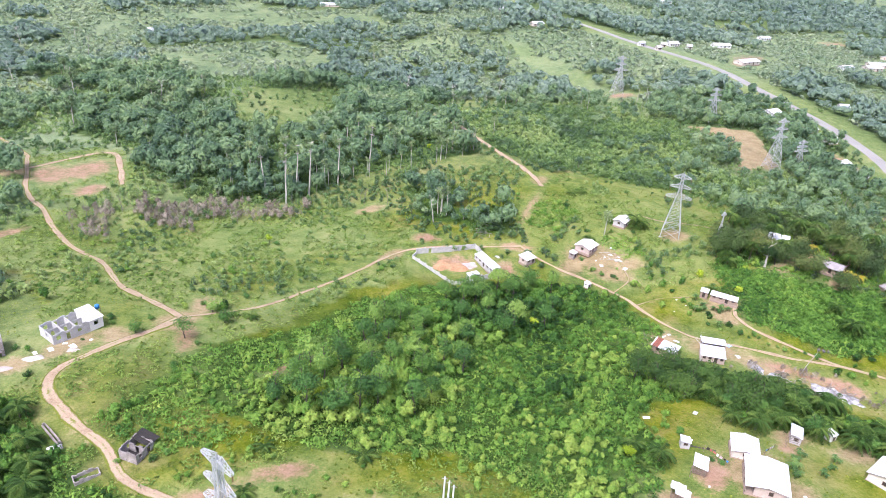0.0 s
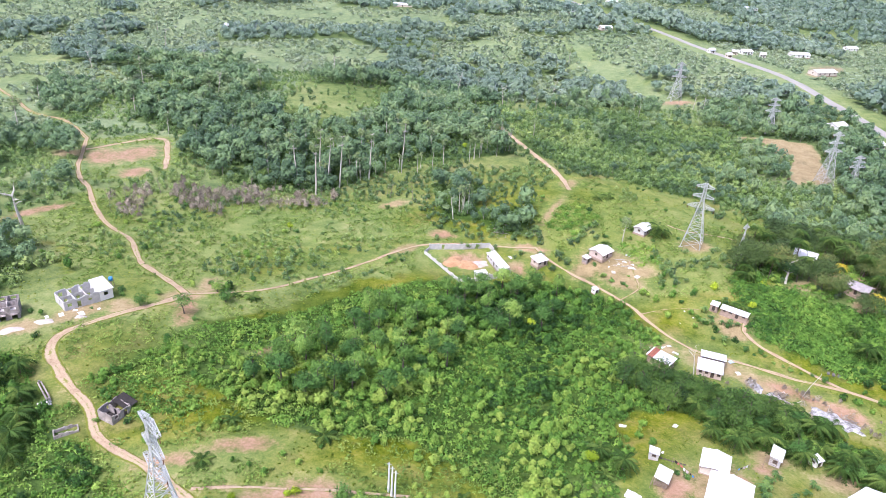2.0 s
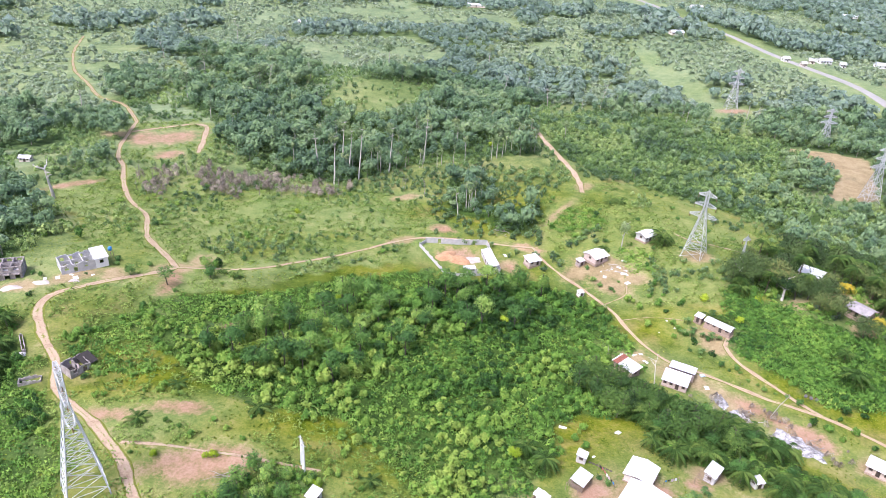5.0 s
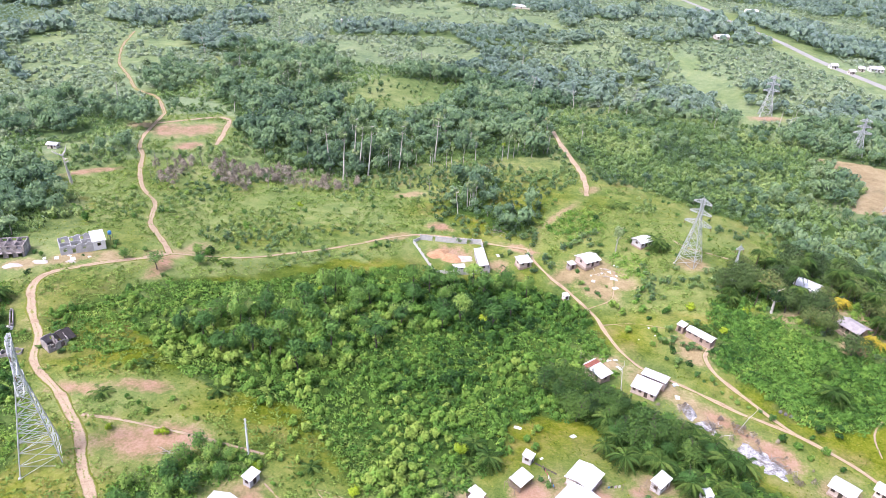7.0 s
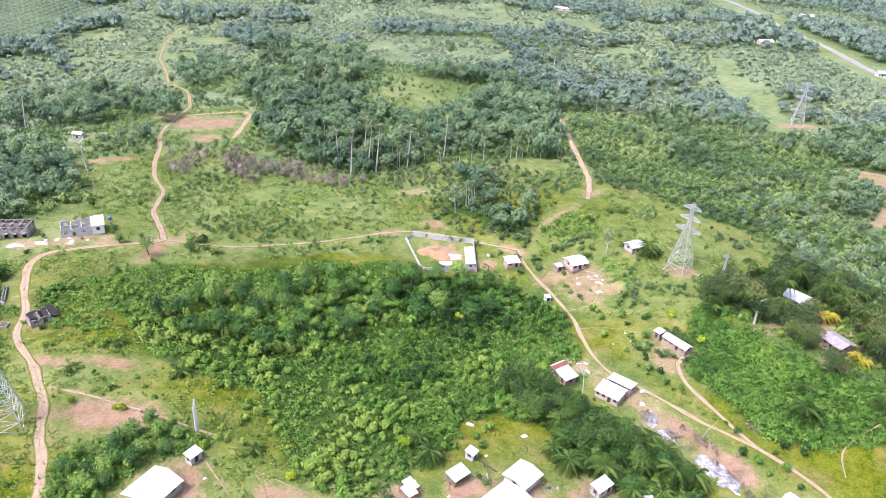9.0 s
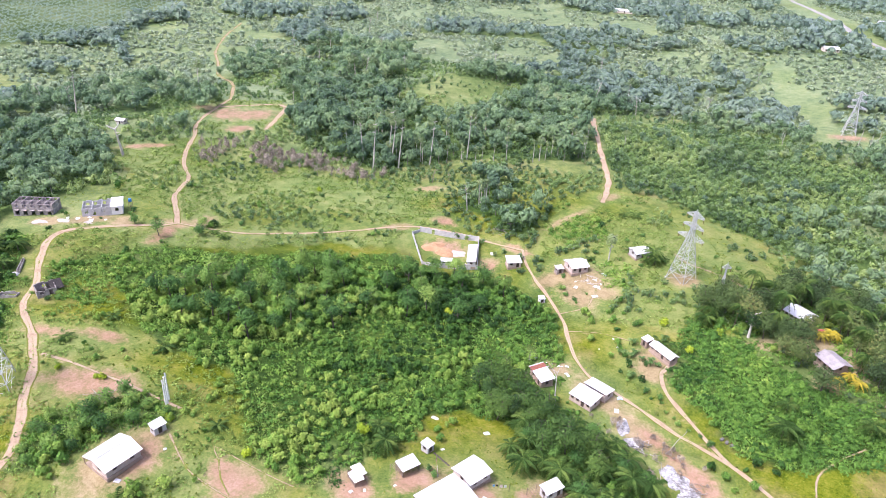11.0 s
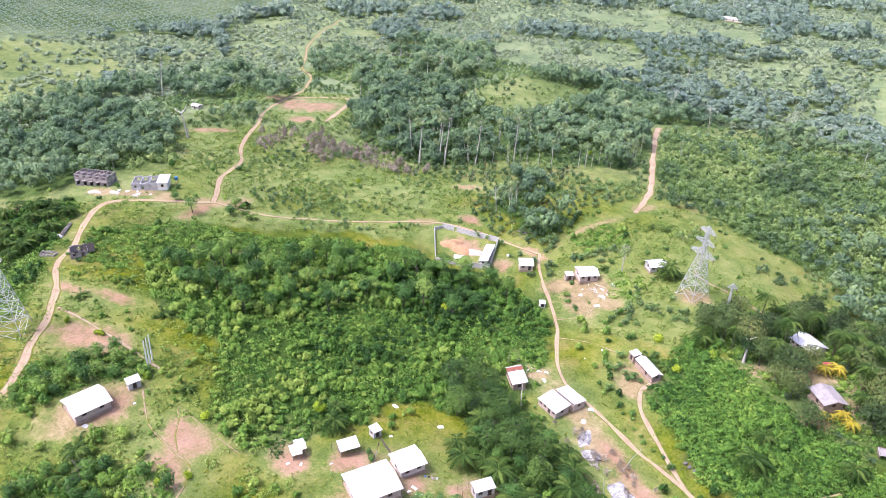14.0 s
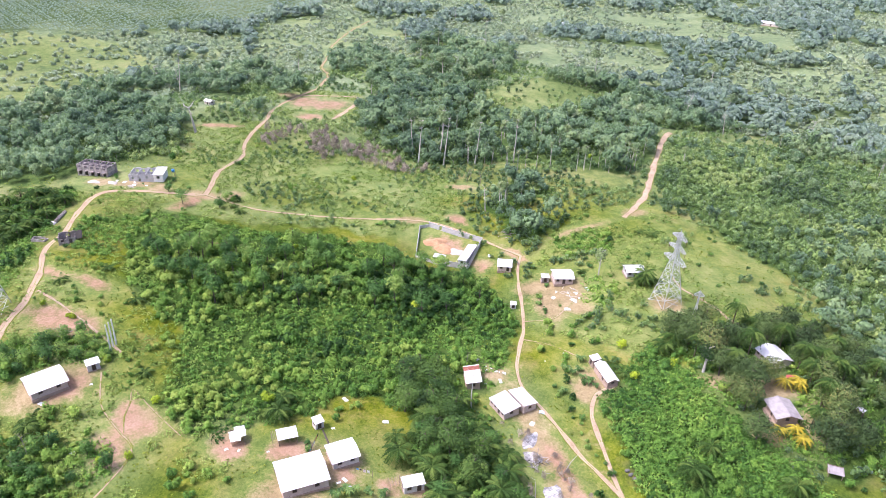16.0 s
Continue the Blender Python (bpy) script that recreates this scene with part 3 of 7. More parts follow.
def build_ground():
    xs, ys = axis(-230, 240, 2.4, 4200), axis(50, 430, 2.4, 4200)
    X, Y = np.meshgrid(xs, ys)
    x, y = X.ravel(), Y.ravel()
    nx, ny = len(xs), len(ys)
    i = np.arange(nx * ny).reshape(ny, nx)
    quads = np.stack([i[:-1, :-1], i[:-1, 1:], i[1:, 1:], i[1:, :-1]], -1).reshape(-1, 4)
    bare = patches(x, y, YARDS) * 0.82
    for line, w, k in LANES.values():
        bare = np.maximum(bare, np.clip(1.0 - (near_line(x, y, line) - w * 0.4) / (w * 0.6 + 0.6), 0, 1) * 0.5)
    d = near_line(x, y, ROAD_LINE)
    bare = np.maximum(bare, np.clip(1.0 - (d - 4.0) / 5, 0, 1) * 0.36)
    bare = np.maximum(bare, inside(x, y, QUARRY, 2) * 0.85)
    # lush growth, with painted shade under thickets and woods
    lush = np.zeros(x.shape)
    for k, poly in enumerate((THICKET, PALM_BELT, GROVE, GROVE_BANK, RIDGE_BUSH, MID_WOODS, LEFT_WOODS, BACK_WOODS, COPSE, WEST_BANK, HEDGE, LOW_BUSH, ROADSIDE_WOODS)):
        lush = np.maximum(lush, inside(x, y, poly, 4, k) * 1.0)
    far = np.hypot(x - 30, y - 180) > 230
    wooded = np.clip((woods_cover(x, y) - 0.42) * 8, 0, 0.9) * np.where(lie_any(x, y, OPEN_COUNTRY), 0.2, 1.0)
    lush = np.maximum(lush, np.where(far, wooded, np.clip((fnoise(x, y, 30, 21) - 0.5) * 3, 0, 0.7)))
    dry = patches(x, y, DRY_SPOTS) * 0.75
    dry = np.maximum(dry, np.clip(1.0 - (d - 8) / 16, 0, 1) * 0.8)
    dry = np.maximum(dry, patches(x, y, [(a, b, c * 1.9 + 1, d * 1.9 + 1, e) for a, b, c, d, e in RED_SPOTS + YARDS]) * 0.6)
    for k, (poly, w) in enumerate(((MEADOW, 0.85), (TOWER_FIELD, 0.6), (FAR_FIELD, 0.4), (UP_CLEAR, 0.6), (GRASS_HILL_A, 0.5), (GRASS_HILL_B, 0.5), (UPHILL, 0.5), (CORRIDOR, 0.6))):
        dry = np.maximum(dry, inside(x, y, poly, 6, k) * w * np.clip(fnoise(x, y, 20, 33) * 2.2 - 0.2, 0, 1))
    # scrub cover beyond the village, paled with distance: haze put in the ground colour
    scrub = np.clip((np.hypot(x - 60, y - 150) - 110) / 130, 0, 1) * np.where(inside(x, y, TOWER_FIELD, 3) | inside(x, y, MEADOW, 3), 0.15, 1.0)
    scrub = scrub * np.where(lie_any(x, y, (FAR_FIELD, FIELD_C, GRASS_HILL_A, GRASS_HILL_B, UP_CLEAR)), 0.55, 1.0)
    scrub = scrub * (1 - 0.75 * lush)
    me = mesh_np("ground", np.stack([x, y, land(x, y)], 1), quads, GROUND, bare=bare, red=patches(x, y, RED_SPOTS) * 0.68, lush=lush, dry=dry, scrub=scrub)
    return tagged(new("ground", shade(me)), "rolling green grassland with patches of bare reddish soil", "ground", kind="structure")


def ribbon(name, line, width, material, weed=0.0, lift=0.09, rows=9, ragged=0.35, ruts=True, label="", category="track"):
    """A strip that follows the ground, its edges uneven and sunk into the grass."""
    rng = np.random.RandomState(abs(hash(len(line) * 131 + int(width * 10))) % 9999)
    p = np.array([(q.x, q.y) for q in line])
    t = np.gradient(p, axis=0)
    t /= np.linalg.norm(t, axis=1)[:, None]
    side = np.stack([-t[:, 1], t[:, 0]], 1)
    u = np.linspace(-1, 1, rows)
    n = len(p)
    edge = 1 + (vnoise(np.arange(n) * 2.0, np.zeros(n), 5, int(width * 7)) - 0.5) * 2 * ragged
    edge2 = 1 + (vnoise(np.arange(n) * 2.0, np.zeros(n), 5, int(width * 7) + 3) - 0.5) * 2 * ragged
    e = np.where(u[None, :] < 0, edge[:, None], edge2[:, None])
    P = p[:, None, :] + side[:, None, :] * (u[None, :] * width / 2 * e)[..., None]
    Z = land(P[..., 0], P[..., 1]) + np.where(np.abs(u) > 0.98, -0.06, lift)[None, :]
    if ruts:
        Z -= 0.05 * np.exp(-((np.abs(u) - 0.5) / 0.16) ** 2)[None, :]
    weedy = np.clip(weed + 0.24 * np.exp(-(u / 0.25) ** 2) * (1 if ruts else 0) + np.clip(np.abs(u) - 0.45, 0, 1) * 1.5, 0, 1)
    i = np.arange(n * rows).reshape(n, rows)
    quads = np.stack([i[:-1, :-1], i[1:, :-1], i[1:, 1:], i[:-1, 1:]], -1).reshape(-1, 4)
    quads = quads[:, ::-1]
    me = mesh_np(name, np.concatenate([P, Z[..., None]], -1).reshape(-1, 3), quads, material, weedy=np.tile(weedy, n))
    return tagged(new(name, shade(me)), label, category, kind="structure")


build_ground()
for n, (line, w, k) in LANES.items():
    foot = n in FOOTPATHS
    ribbon(n, line, w * 1.2, TRACK, k, 0.07 if foot else 0.1, 5 if foot else 9, 0.5, not foot and n != "ridge_road",
           "narrow trodden earth footpath through the grass" if foot else "unpaved sandy earth track with grassy verges", "path" if foot else "track")
ribbon("asphalt_road", ROAD_LINE, 7.6, ASPHALT, 0, 0.35, 5, 0.04, False, "pale dusty worn asphalt road with earth shoulders", "road")
# ---------------------------------------------------------------- plants
def part(name, bm, material, parent=None, label="", smooth=False):
    """Links a bmesh as one mesh object under a thing or a part."""
    me = bpy.data.meshes.new(name)
    bm.to_mesh(me)
    bm.free()
    me.materials.append(material)
    shade(me, smooth)
    ob = new(name, me)
    ob.parent = parent
    return tagged(ob, label)


def part_np(name, verts, quads, material, parent=None, label="", **values):
    ob = new(name, mesh_np(name, verts, quads, material, **values))
    ob.parent = parent
    return tagged(ob, label)


def thing(name, label, category, m=None, group="", kind=""):
    ob = new(name)
    ob.empty_display_size = 0.5
    if m is not None:
        ob.matrix_basis = m
    return tagged(ob, label, category, group, kind)


def unit(v):
    return v / np.maximum(np.linalg.norm(v, axis=-1, keepdims=True), 1e-6)


def leaves(rng, pts, normals, size, narrow=0.5, wild=0.7):
    """Pointed leaf sprays, three points each, round the points given."""
    n = len(pts)
    nor = unit(normals + rng.normal(0, wild, (n, 3)) * 0.6)
    a = unit(np.cross(nor, rng.normal(0, 1, (n, 3))))
    b = np.cross(nor, a)
    s = size * rng.uniform(0.55, 1.4, (n, 1)) * 0.5
    k = s * narrow * rng.uniform(0.7, 1.3, (n, 1))
    drop = nor * s * rng.uniform(0.1, 0.6, (n, 1))
    q = np.stack([pts - a * s * 0.6 - b * k, pts - a * s * 0.6 + b * k, pts + a * s * 1.2 - drop], 1)
    return q.reshape(-1, 3)


def soften(v, own=0.5, up=0.15):
    """Turns leaves outwards and gives them normals between their own, their clump's and the whole plant's."""
    v, clump = v if isinstance(v, tuple) else (v, None)
    tri = v.reshape(-1, 3, 3)
    g = unit(np.cross(tri[:, 1] - tri[:, 0], tri[:, 2] - tri[:, 0]))
    lo, hi = v.min(0), v.max(0)
    mid = np.array([(lo[0] + hi[0]) / 2, (lo[1] + hi[1]) / 2, lo[2] + 0.3 * (hi[2] - lo[2])])
    d = unit((tri.mean(1) - mid) / np.maximum(hi - lo, 0.01))
    turned = (g * (d + np.array([0, 0, 0.3]))).sum(1) < 0
    tri = np.where(turned[:, None, None], tri[:, ::-1], tri)
    g = np.where(turned[:, None], -g, g)
    each = unit((tri - mid) / np.maximum(hi - lo, 0.01))
    if clump is not None:
        each = unit(each * 0.35 + clump[:, None] * 0.9)
    n = unit(own * g[:, None] + (1 - own) * each + np.array([0, 0, up]))
    return tri.reshape(-1, 3), n.reshape(-1, 3)


def faces_for(n):
    return np.arange(n * 3).reshape(n, 3)


def quads_for(n):
    return np.arange(n * 4).reshape(n, 4)


def crown_points(rng, n, r, h, z0, lobes=7, spread=0.62, flat=0.75):
    """Points and normals on a crown of several uneven lobes."""
    c = rng.normal(0, 1, (lobes, 3))
    c = unit(c) * rng.uniform(0.35, 1.0, (lobes, 1)) * spread
    c *= np.array([r, r, h * 0.5])
    c[:, 2] += z0 + h * 0.5
    rl = rng.uniform(0.34, 0.6, lobes) * r
    k = rng.randint(0, lobes, n)
    d = unit(rng.normal(0, 1, (n, 3)) + np.array([0, 0, 0.45]))
    p = c[k] + d * rl[k][:, None] * np.array([1, 1, flat]) * rng.uniform(0.72, 1.06, (n, 1))
    return p, d


def crown(rng, n, size, r, h, z0, lobes=7, narrow=0.5, wild=0.7, **more):
    p, d = crown_points(rng, n, r, h, z0, lobes, **more)
    return leaves(rng, p, d, size, narrow, wild), d


def tube(path, radii, sides=6):
    """Points and quads of a tapered limb along a path."""
    path = np.asarray(path, float)
    t = unit(np.gradient(path, axis=0))
    up = np.where(np.abs(t[:, 2:3]) > 0.9, np.array([[1.0, 0, 0]]), np.array([[0, 0, 1.0]]))
    a = unit(np.cross(t, up))
    b = np.cross(t, a)
    w = np.linspace(0, 2 * np.pi, sides, endpoint=False)
    ring = path[:, None] + (np.cos(w)[None, :, None] * a[:, None] + np.sin(w)[None, :, None] * b[:, None]) * np.asarray(radii)[:, None, None]
    n = len(path)
    i = np.arange(n * sides).reshape(n, sides)
    j = np.roll(i, -1, 1)
    q = np.stack([i[:-1], j[:-1], j[1:], i[1:]], -1).reshape(-1, 4)
    return ring.reshape(-1, 3), q


def joined(pieces):
    vs, qs, o = [], [], 0
    for v, q in pieces:
        vs.append(v)
        qs.append(q + o)
        o += len(v)
    return np.concatenate(vs), np.concatenate(qs)


def limb_path(rng, start, way, length, bend=0.25, n=5):
    p, d = [np.array(start, float)], np.array(way, float)
    d /= np.linalg.norm(d)
    for _ in range(n - 1):
        d = d + rng.normal(0, bend, 3) * 0.5
        d /= np.linalg.norm(d)
        p.append(p[-1] + d * length / (n - 1))
    return np.array(p)


def tree(name, label, seed, height, spread, bare=0.4, n=520, leaf=0.5, material=None, bark=None, lobes=9, flat=0.75, limbs=6, girth=0.018):
    """A tree: tapered trunk with limbs, and a crown of leaf sprays round the limbs' ends."""
    rng = np.random.RandomState(seed)
    ob = thing(name, label, "tree")
    trunk = limb_path(rng, (0, 0, -0.3), (rng.normal(0, 0.05), rng.normal(0, 0.05), 1), height * 0.86, 0.07, 7)
    g = height * girth + 0.06
    pieces = [tube(trunk, np.linspace(g, g * 0.3, 7), 6)]
    for k in range(limbs):
        f = bare + (0.95 - bare) * (k + 0.5) / limbs
        s = trunk[min(6, int(f * 6.9))]
        a = k * 2.4 + rng.uniform(-0.4, 0.4)
        pth = limb_path(rng, s, (math.cos(a), math.sin(a), rng.uniform(0.3, 0.9)), spread * rng.uniform(0.4, 0.62), 0.3, 4)
        if limbs >= 9:
            part_np("limb", *tube(pth, np.linspace(g * 0.42, g * 0.1, 4), 5), bark or DARK_BARK, ob)
        else:
            pieces.append(tube(pth, np.linspace(g * 0.42, g * 0.1, 4), 5))
    v, q = joined(pieces)
    part_np("trunk", v, q, bark or DARK_BARK, ob)
    if n:
        v, k = soften(crown(rng, n, leaf, spread, height * (1 - bare) * 0.95, height * bare, lobes, flat=flat))
        part_np("crown", v, faces_for(n), material or LEAF_TREE, ob, normals=k)
    return ob


def dead_tree(name, label, seed, height, spread, bark, limbs=7, twigs=3, lean=0.06, girth=0.02, fork=0.36):
    """A leafless tree: trunk, forking limbs and twigs."""
    rng = np.random.RandomState(seed)
    ob = thing(name, label, "dead tree")
    trunk = limb_path(rng, (0, 0, -0.3), (rng.normal(0, lean), rng.normal(0, lean), 1), height * 0.92, 0.1, 8)
    g = height * girth
    part_np("trunk", *tube(trunk, np.linspace(g, g * 0.28, 8), 7), bark, ob)
    for k in range(limbs):
        s = trunk[rng.randint(4, 8)]
        a = rng.uniform(0, 6.28)
        pth = limb_path(rng, s, (math.cos(a), math.sin(a), rng.uniform(0.4, 1.4)), spread * rng.uniform(0.5, 1), 0.35, 5)
        pieces = [tube(pth, np.linspace(g * fork, g * fork * 0.25, 5), 5)]
        for _ in range(twigs):
            b = rng.uniform(0, 6.28)
            tw = limb_path(rng, pth[rng.randint(2, 5)], (math.cos(b), math.sin(b), rng.uniform(0, 1)), spread * 0.35, 0.4, 3)
            pieces.append(tube(tw, np.linspace(g * 0.12, g * 0.04, 3), 4))
        v, q = joined(pieces)
        part_np("limb", v, q, bark, ob)
    return ob


def frond(rng, length, rise, droop, leaflets, width, a, slim=False):
    """One feather frond: a bent midrib with leaflets to both sides."""
    t = np.linspace(0, 1, leaflets)
    out, z = length * t * (1 - 0.12 * t), rise * length * t - droop * length * t * t
    c, s = math.cos(a), math.sin(a)
    axis_p = np.stack([c * out, s * out, z], 1)
    w = width * np.sin(np.pi * np.clip(t * 0.9 + 0.08, 0, 1)) ** 0.7
    qs = []
    for sgn in (-1, 1):
        side = np.array([-s * sgn, c * sgn, 0.0])
        fwd = np.array([c, s, -0.25])
        tip = axis_p + (side * 0.85 + fwd * 0.5)[None] * w[:, None] - np.array([0, 0, 1.0]) * (w * rng.uniform(0.25, 0.5, leaflets))[:, None]
        k = length / leaflets * 0.55
        back = np.array([c, s, 0]) * k
        qs.append(np.stack([axis_p - back, tip - back * 0.25, tip + back * 0.25, axis_p + back], 1))
    v1 = np.concatenate(qs).reshape(-1, 3)
    if slim:
        return np.concatenate(qs)[:, [0, 1, 3]].reshape(-1, 3), faces_for(2 * leaflets)
    rib = tube(axis_p[::3] - np.array([0, 0, 0.02]), np.linspace(0.06, 0.02, len(axis_p[::3])), 4)
    return joined([(v1, quads_for(2 * leaflets)), rib])


def palm(name, label, seed, trunk_h, fronds=24, length=4.2, material=None, rise=0.75, droop=0.9, lean=0.05, leaflets=11, girth=0.24, category="palm tree"):
    rng = np.random.RandomState(seed)
    ob = thing(name, label, category)
    pth = limb_path(rng, (0, 0, -0.3), (rng.normal(0, lean), rng.normal(0, lean), 1), trunk_h + 0.3, 0.04, 5)
    part_np("trunk", *tube(pth, np.array([1.25, 1.05, 0.95, 0.95, 1.15]) * girth, 7), PALM_BARK, ob)
    top = pth[-1]
    for k in range(fronds):
        ring = k / fronds
        v, q = frond(rng, length * rng.uniform(0.82, 1.1), rise * (1.25 - 1.35 * ring) + rng.uniform(-0.1, 0.1), droop * rng.uniform(0.75, 1.1), leaflets, length * 0.2, k * 2.39996)
        part_np("frond", v + top, q, material or LEAF_PALM, ob)
    return ob


def banana(name, label, seed, stems=4):
    rng = np.random.RandomState(seed)
    ob = thing(name, label, "banana plant")
    for k in range(stems):
        b = np.array([rng.normal(0, 0.7), rng.normal(0, 0.7), -0.2])
        h = rng.uniform(1.6, 2.6)
        part_np("stem", *tube(np.array([b, b + [0.05, 0, h * 0.5], b + [0.1, 0.05, h]]), [0.16, 0.13, 0.09], 6), LEAF_BANANA, ob)
        pieces = []
        for j in range(8):
            a = j * 2.4 + k
            t = np.linspace(0, 1, 5)
            L = rng.uniform(1.5, 2.2)
            ax = b + np.array([0.1, 0.05, h]) + np.stack([math.cos(a) * L * t * 0.85, math.sin(a) * L * t * 0.85, L * (0.9 * t - 1.0 * t * t)], 1)
            w = 0.3 * np.sin(np.pi * (t * 0.86 + 0.1))
            sd = np.array([-math.sin(a), math.cos(a), 0.25])
            sd2 = np.array([math.sin(a), -math.cos(a), 0.25])
            v = np.concatenate([ax + sd * w[:, None], ax, ax + sd2 * w[:, None]])
            q = np.array([(i, i + 1, i + 6, i + 5) for i in range(4)] + [(i + 5, i + 6, i + 11, i + 10) for i in range(4)])
            pieces.append((v, q))
        v, q = joined(pieces)
        part_np("leaf", v, q, LEAF_BANANA, ob)
    return ob


def bush(name, label, seed, r, h, n, leaf, material, category="bush"):
    rng = np.random.RandomState(seed)
    ob = thing(name, label, category)
    part_np("stem", *joined([tube(limb_path(rng, (0, 0, -0.2), (rng.normal(0, 0.5), rng.normal(0, 0.5), 1), h * 0.8, 0.2, 3), [0.06, 0.05, 0.02], 5) for _ in range(4)]), BARK, ob)
    v, k = soften(crown(rng, n, leaf, r, h, 0.0, 6))
    part_np("foliage", v, faces_for(n), material, ob, normals=k)
    return ob


def at(x, y, turn=0.0, size=1.0, sink=0.0, tall=1.0):
    return Matrix.LocRotScale((x, y, landz(x, y) - sink), Euler((0, 0, turn)), (size, size, size * tall))


def plant_many(first, spots, rng, sizes=(0.8, 1.2), group=""):
    """The first plant goes to the first spot and copies of it to the others."""
    if group:
        tagged(first, group=group)
    for k, (x, y) in enumerate(spots):
        m = at(x, y, rng.uniform(0, 6.28), rng.uniform(*sizes), 0.05, rng.uniform(0.9, 1.15))
        if k == 0:
            first.matrix_basis = m
        else:
            copy_thing(first, m)


def grid_points(rng, x0, x1, y0, y1, step):
    X, Y = np.meshgrid(np.arange(x0, x1, step), np.arange(y0, y1, step))
    x, y = X.ravel(), Y.ravel()
    return x + rng.uniform(-0.5, 0.5, x.shape) * step, y + rng.uniform(-0.5, 0.5, y.shape) * step


HOUSE_SPOTS = []   # x, y, radius kept clear of plants


def open_ground(x, y, margin=0.6):
    """True where no track, yard or house, nor the camera's view of quarry and road, forbids plants."""
    ok = np.ones(x.shape, bool)
    for line, w, k in LANES.values():
        near = (x > min(p.x for p in line) - 6) & (x < max(p.x for p in line) + 6) & (y > min(p.y for p in line) - 6) & (y < max(p.y for p in line) + 6)
        d = np.full(x.shape, 99.0)
        d[near] = near_line(x[near], y[near], line)
        ok &= d > w * 0.5 + margin
    ok &= near_line(x, y, ROAD_LINE) > 6.5 + margin * 4
    ok &= ~inside(x, y, QUARRY, 2)
    # woods left out on the camera's side, to fit the view
    if margin >= 2:
        for dy in (6, 12, 18):
            ok &= ~inside(x, y + dy, QUARRY, 2)
        for dy in (12, 24, 36, 48):
            ok &= (near_line(x, y + dy, ROAD_LINE) > 9) | (y < 560) | (dy > (y - 500) * 0.15)
    for hx, hy, r in HOUSE_SPOTS:
        ok &= np.hypot(x - hx, y - hy) > r + margin
    return ok


def cover(name, label, templates, x, y, size, tint, material, rng, tall=None, category="plants", own=0.5, up=0.15):
    """One object of many plants, too many to count: templates set down at all the points."""
    vs, ts, ns = [], [], []
    pick = rng.randint(0, len(templates), len(x))
    z = land(x, y)
    tall = np.ones(len(x)) if tall is None else tall
    for k, tv in enumerate(templates):
        tv, tn = soften(tv, own, up)
        s = np.nonzero(pick == k)[0]
        if not len(s):
            continue
        a = rng.uniform(0, 6.28, len(s))
        c, n = np.cos(a)[:, None], np.sin(a)[:, None]
        g, h = size[s][:, None], (size[s] * tall[s])[:, None]
        X = x[s][:, None] + (tv[None, :, 0] * c - tv[None, :, 1] * n) * g
        Y = y[s][:, None] + (tv[None, :, 0] * n + tv[None, :, 1] * c) * g
        Z = z[s][:, None] + tv[None, :, 2] * h
        vs.append(np.stack([X, Y, Z], -1).reshape(-1, 3))
        ts.append(np.repeat(tint[s], len(tv)))
        ns.append(np.stack([tn[None, :, 0] * c - tn[None, :, 1] * n, tn[None, :, 0] * n + tn[None, :, 1] * c, np.broadcast_to(tn[None, :, 2], X.shape)], -1).reshape(-1, 3))
    v = np.concatenate(vs)
    me = mesh_np(name, v, faces_for(len(v) // 3), material, normals=np.concatenate(ns), tint=np.clip(np.concatenate(ts), 0, 1))
    return tagged(new(name, me), label, category, kind="stuff")


def trunks(name, x, y, height, girth, material, rng):
    """Slim trunks of a wood, each a tapered tube."""
    pieces = []
    z = land(x, y)
    for k in range(len(x)):
        p = np.array([[x[k], y[k], z[k] - 0.3], [x[k] + rng.normal(0, 0.2), y[k] + rng.normal(0, 0.2), z[k] + height[k] * 0.5], [x[k] + rng.normal(0, 0.5), y[k] + rng.normal(0, 0.5), z[k] + height[k]]])
        pieces.append(tube(p, np.array([1, 0.75, 0.35]) * girth[k], 5))
    v, q = joined(pieces)
    return tagged(new(name, mesh_np(name, v, q, material)), "slim pale trunks among the trees of a wood", "tree trunks", kind="stuff")
# ---------------------------------------------------------------- buildings
def box(bm, x0, x1, y0, y1, z0, z1, m=None):
    vs = [bm.verts.new((x, y, z)) for z in (z0, z1) for x, y in ((x0, y0), (x1, y0), (x1, y1), (x0, y1))]
    if m is not None:
        for v in vs:
            v.co = m @ v.co
    for f in ((3, 2, 1, 0), (4, 5, 6, 7), (0, 1, 5, 4), (1, 2, 6, 5), (2, 3, 7, 6), (3, 0, 4, 7)):
        bm.faces.new([vs[i] for i in f])


def bar(bm, a, b, w):
    """A straight square bar from a to b."""
    a, b = Vector(a), Vector(b)
    d = b - a
    m = Matrix.Translation(a) @ d.to_track_quat("Z", "Y").to_matrix().to_4x4()
    box(bm, -w / 2, w / 2, -w / 2, w / 2, 0, d.length, m)


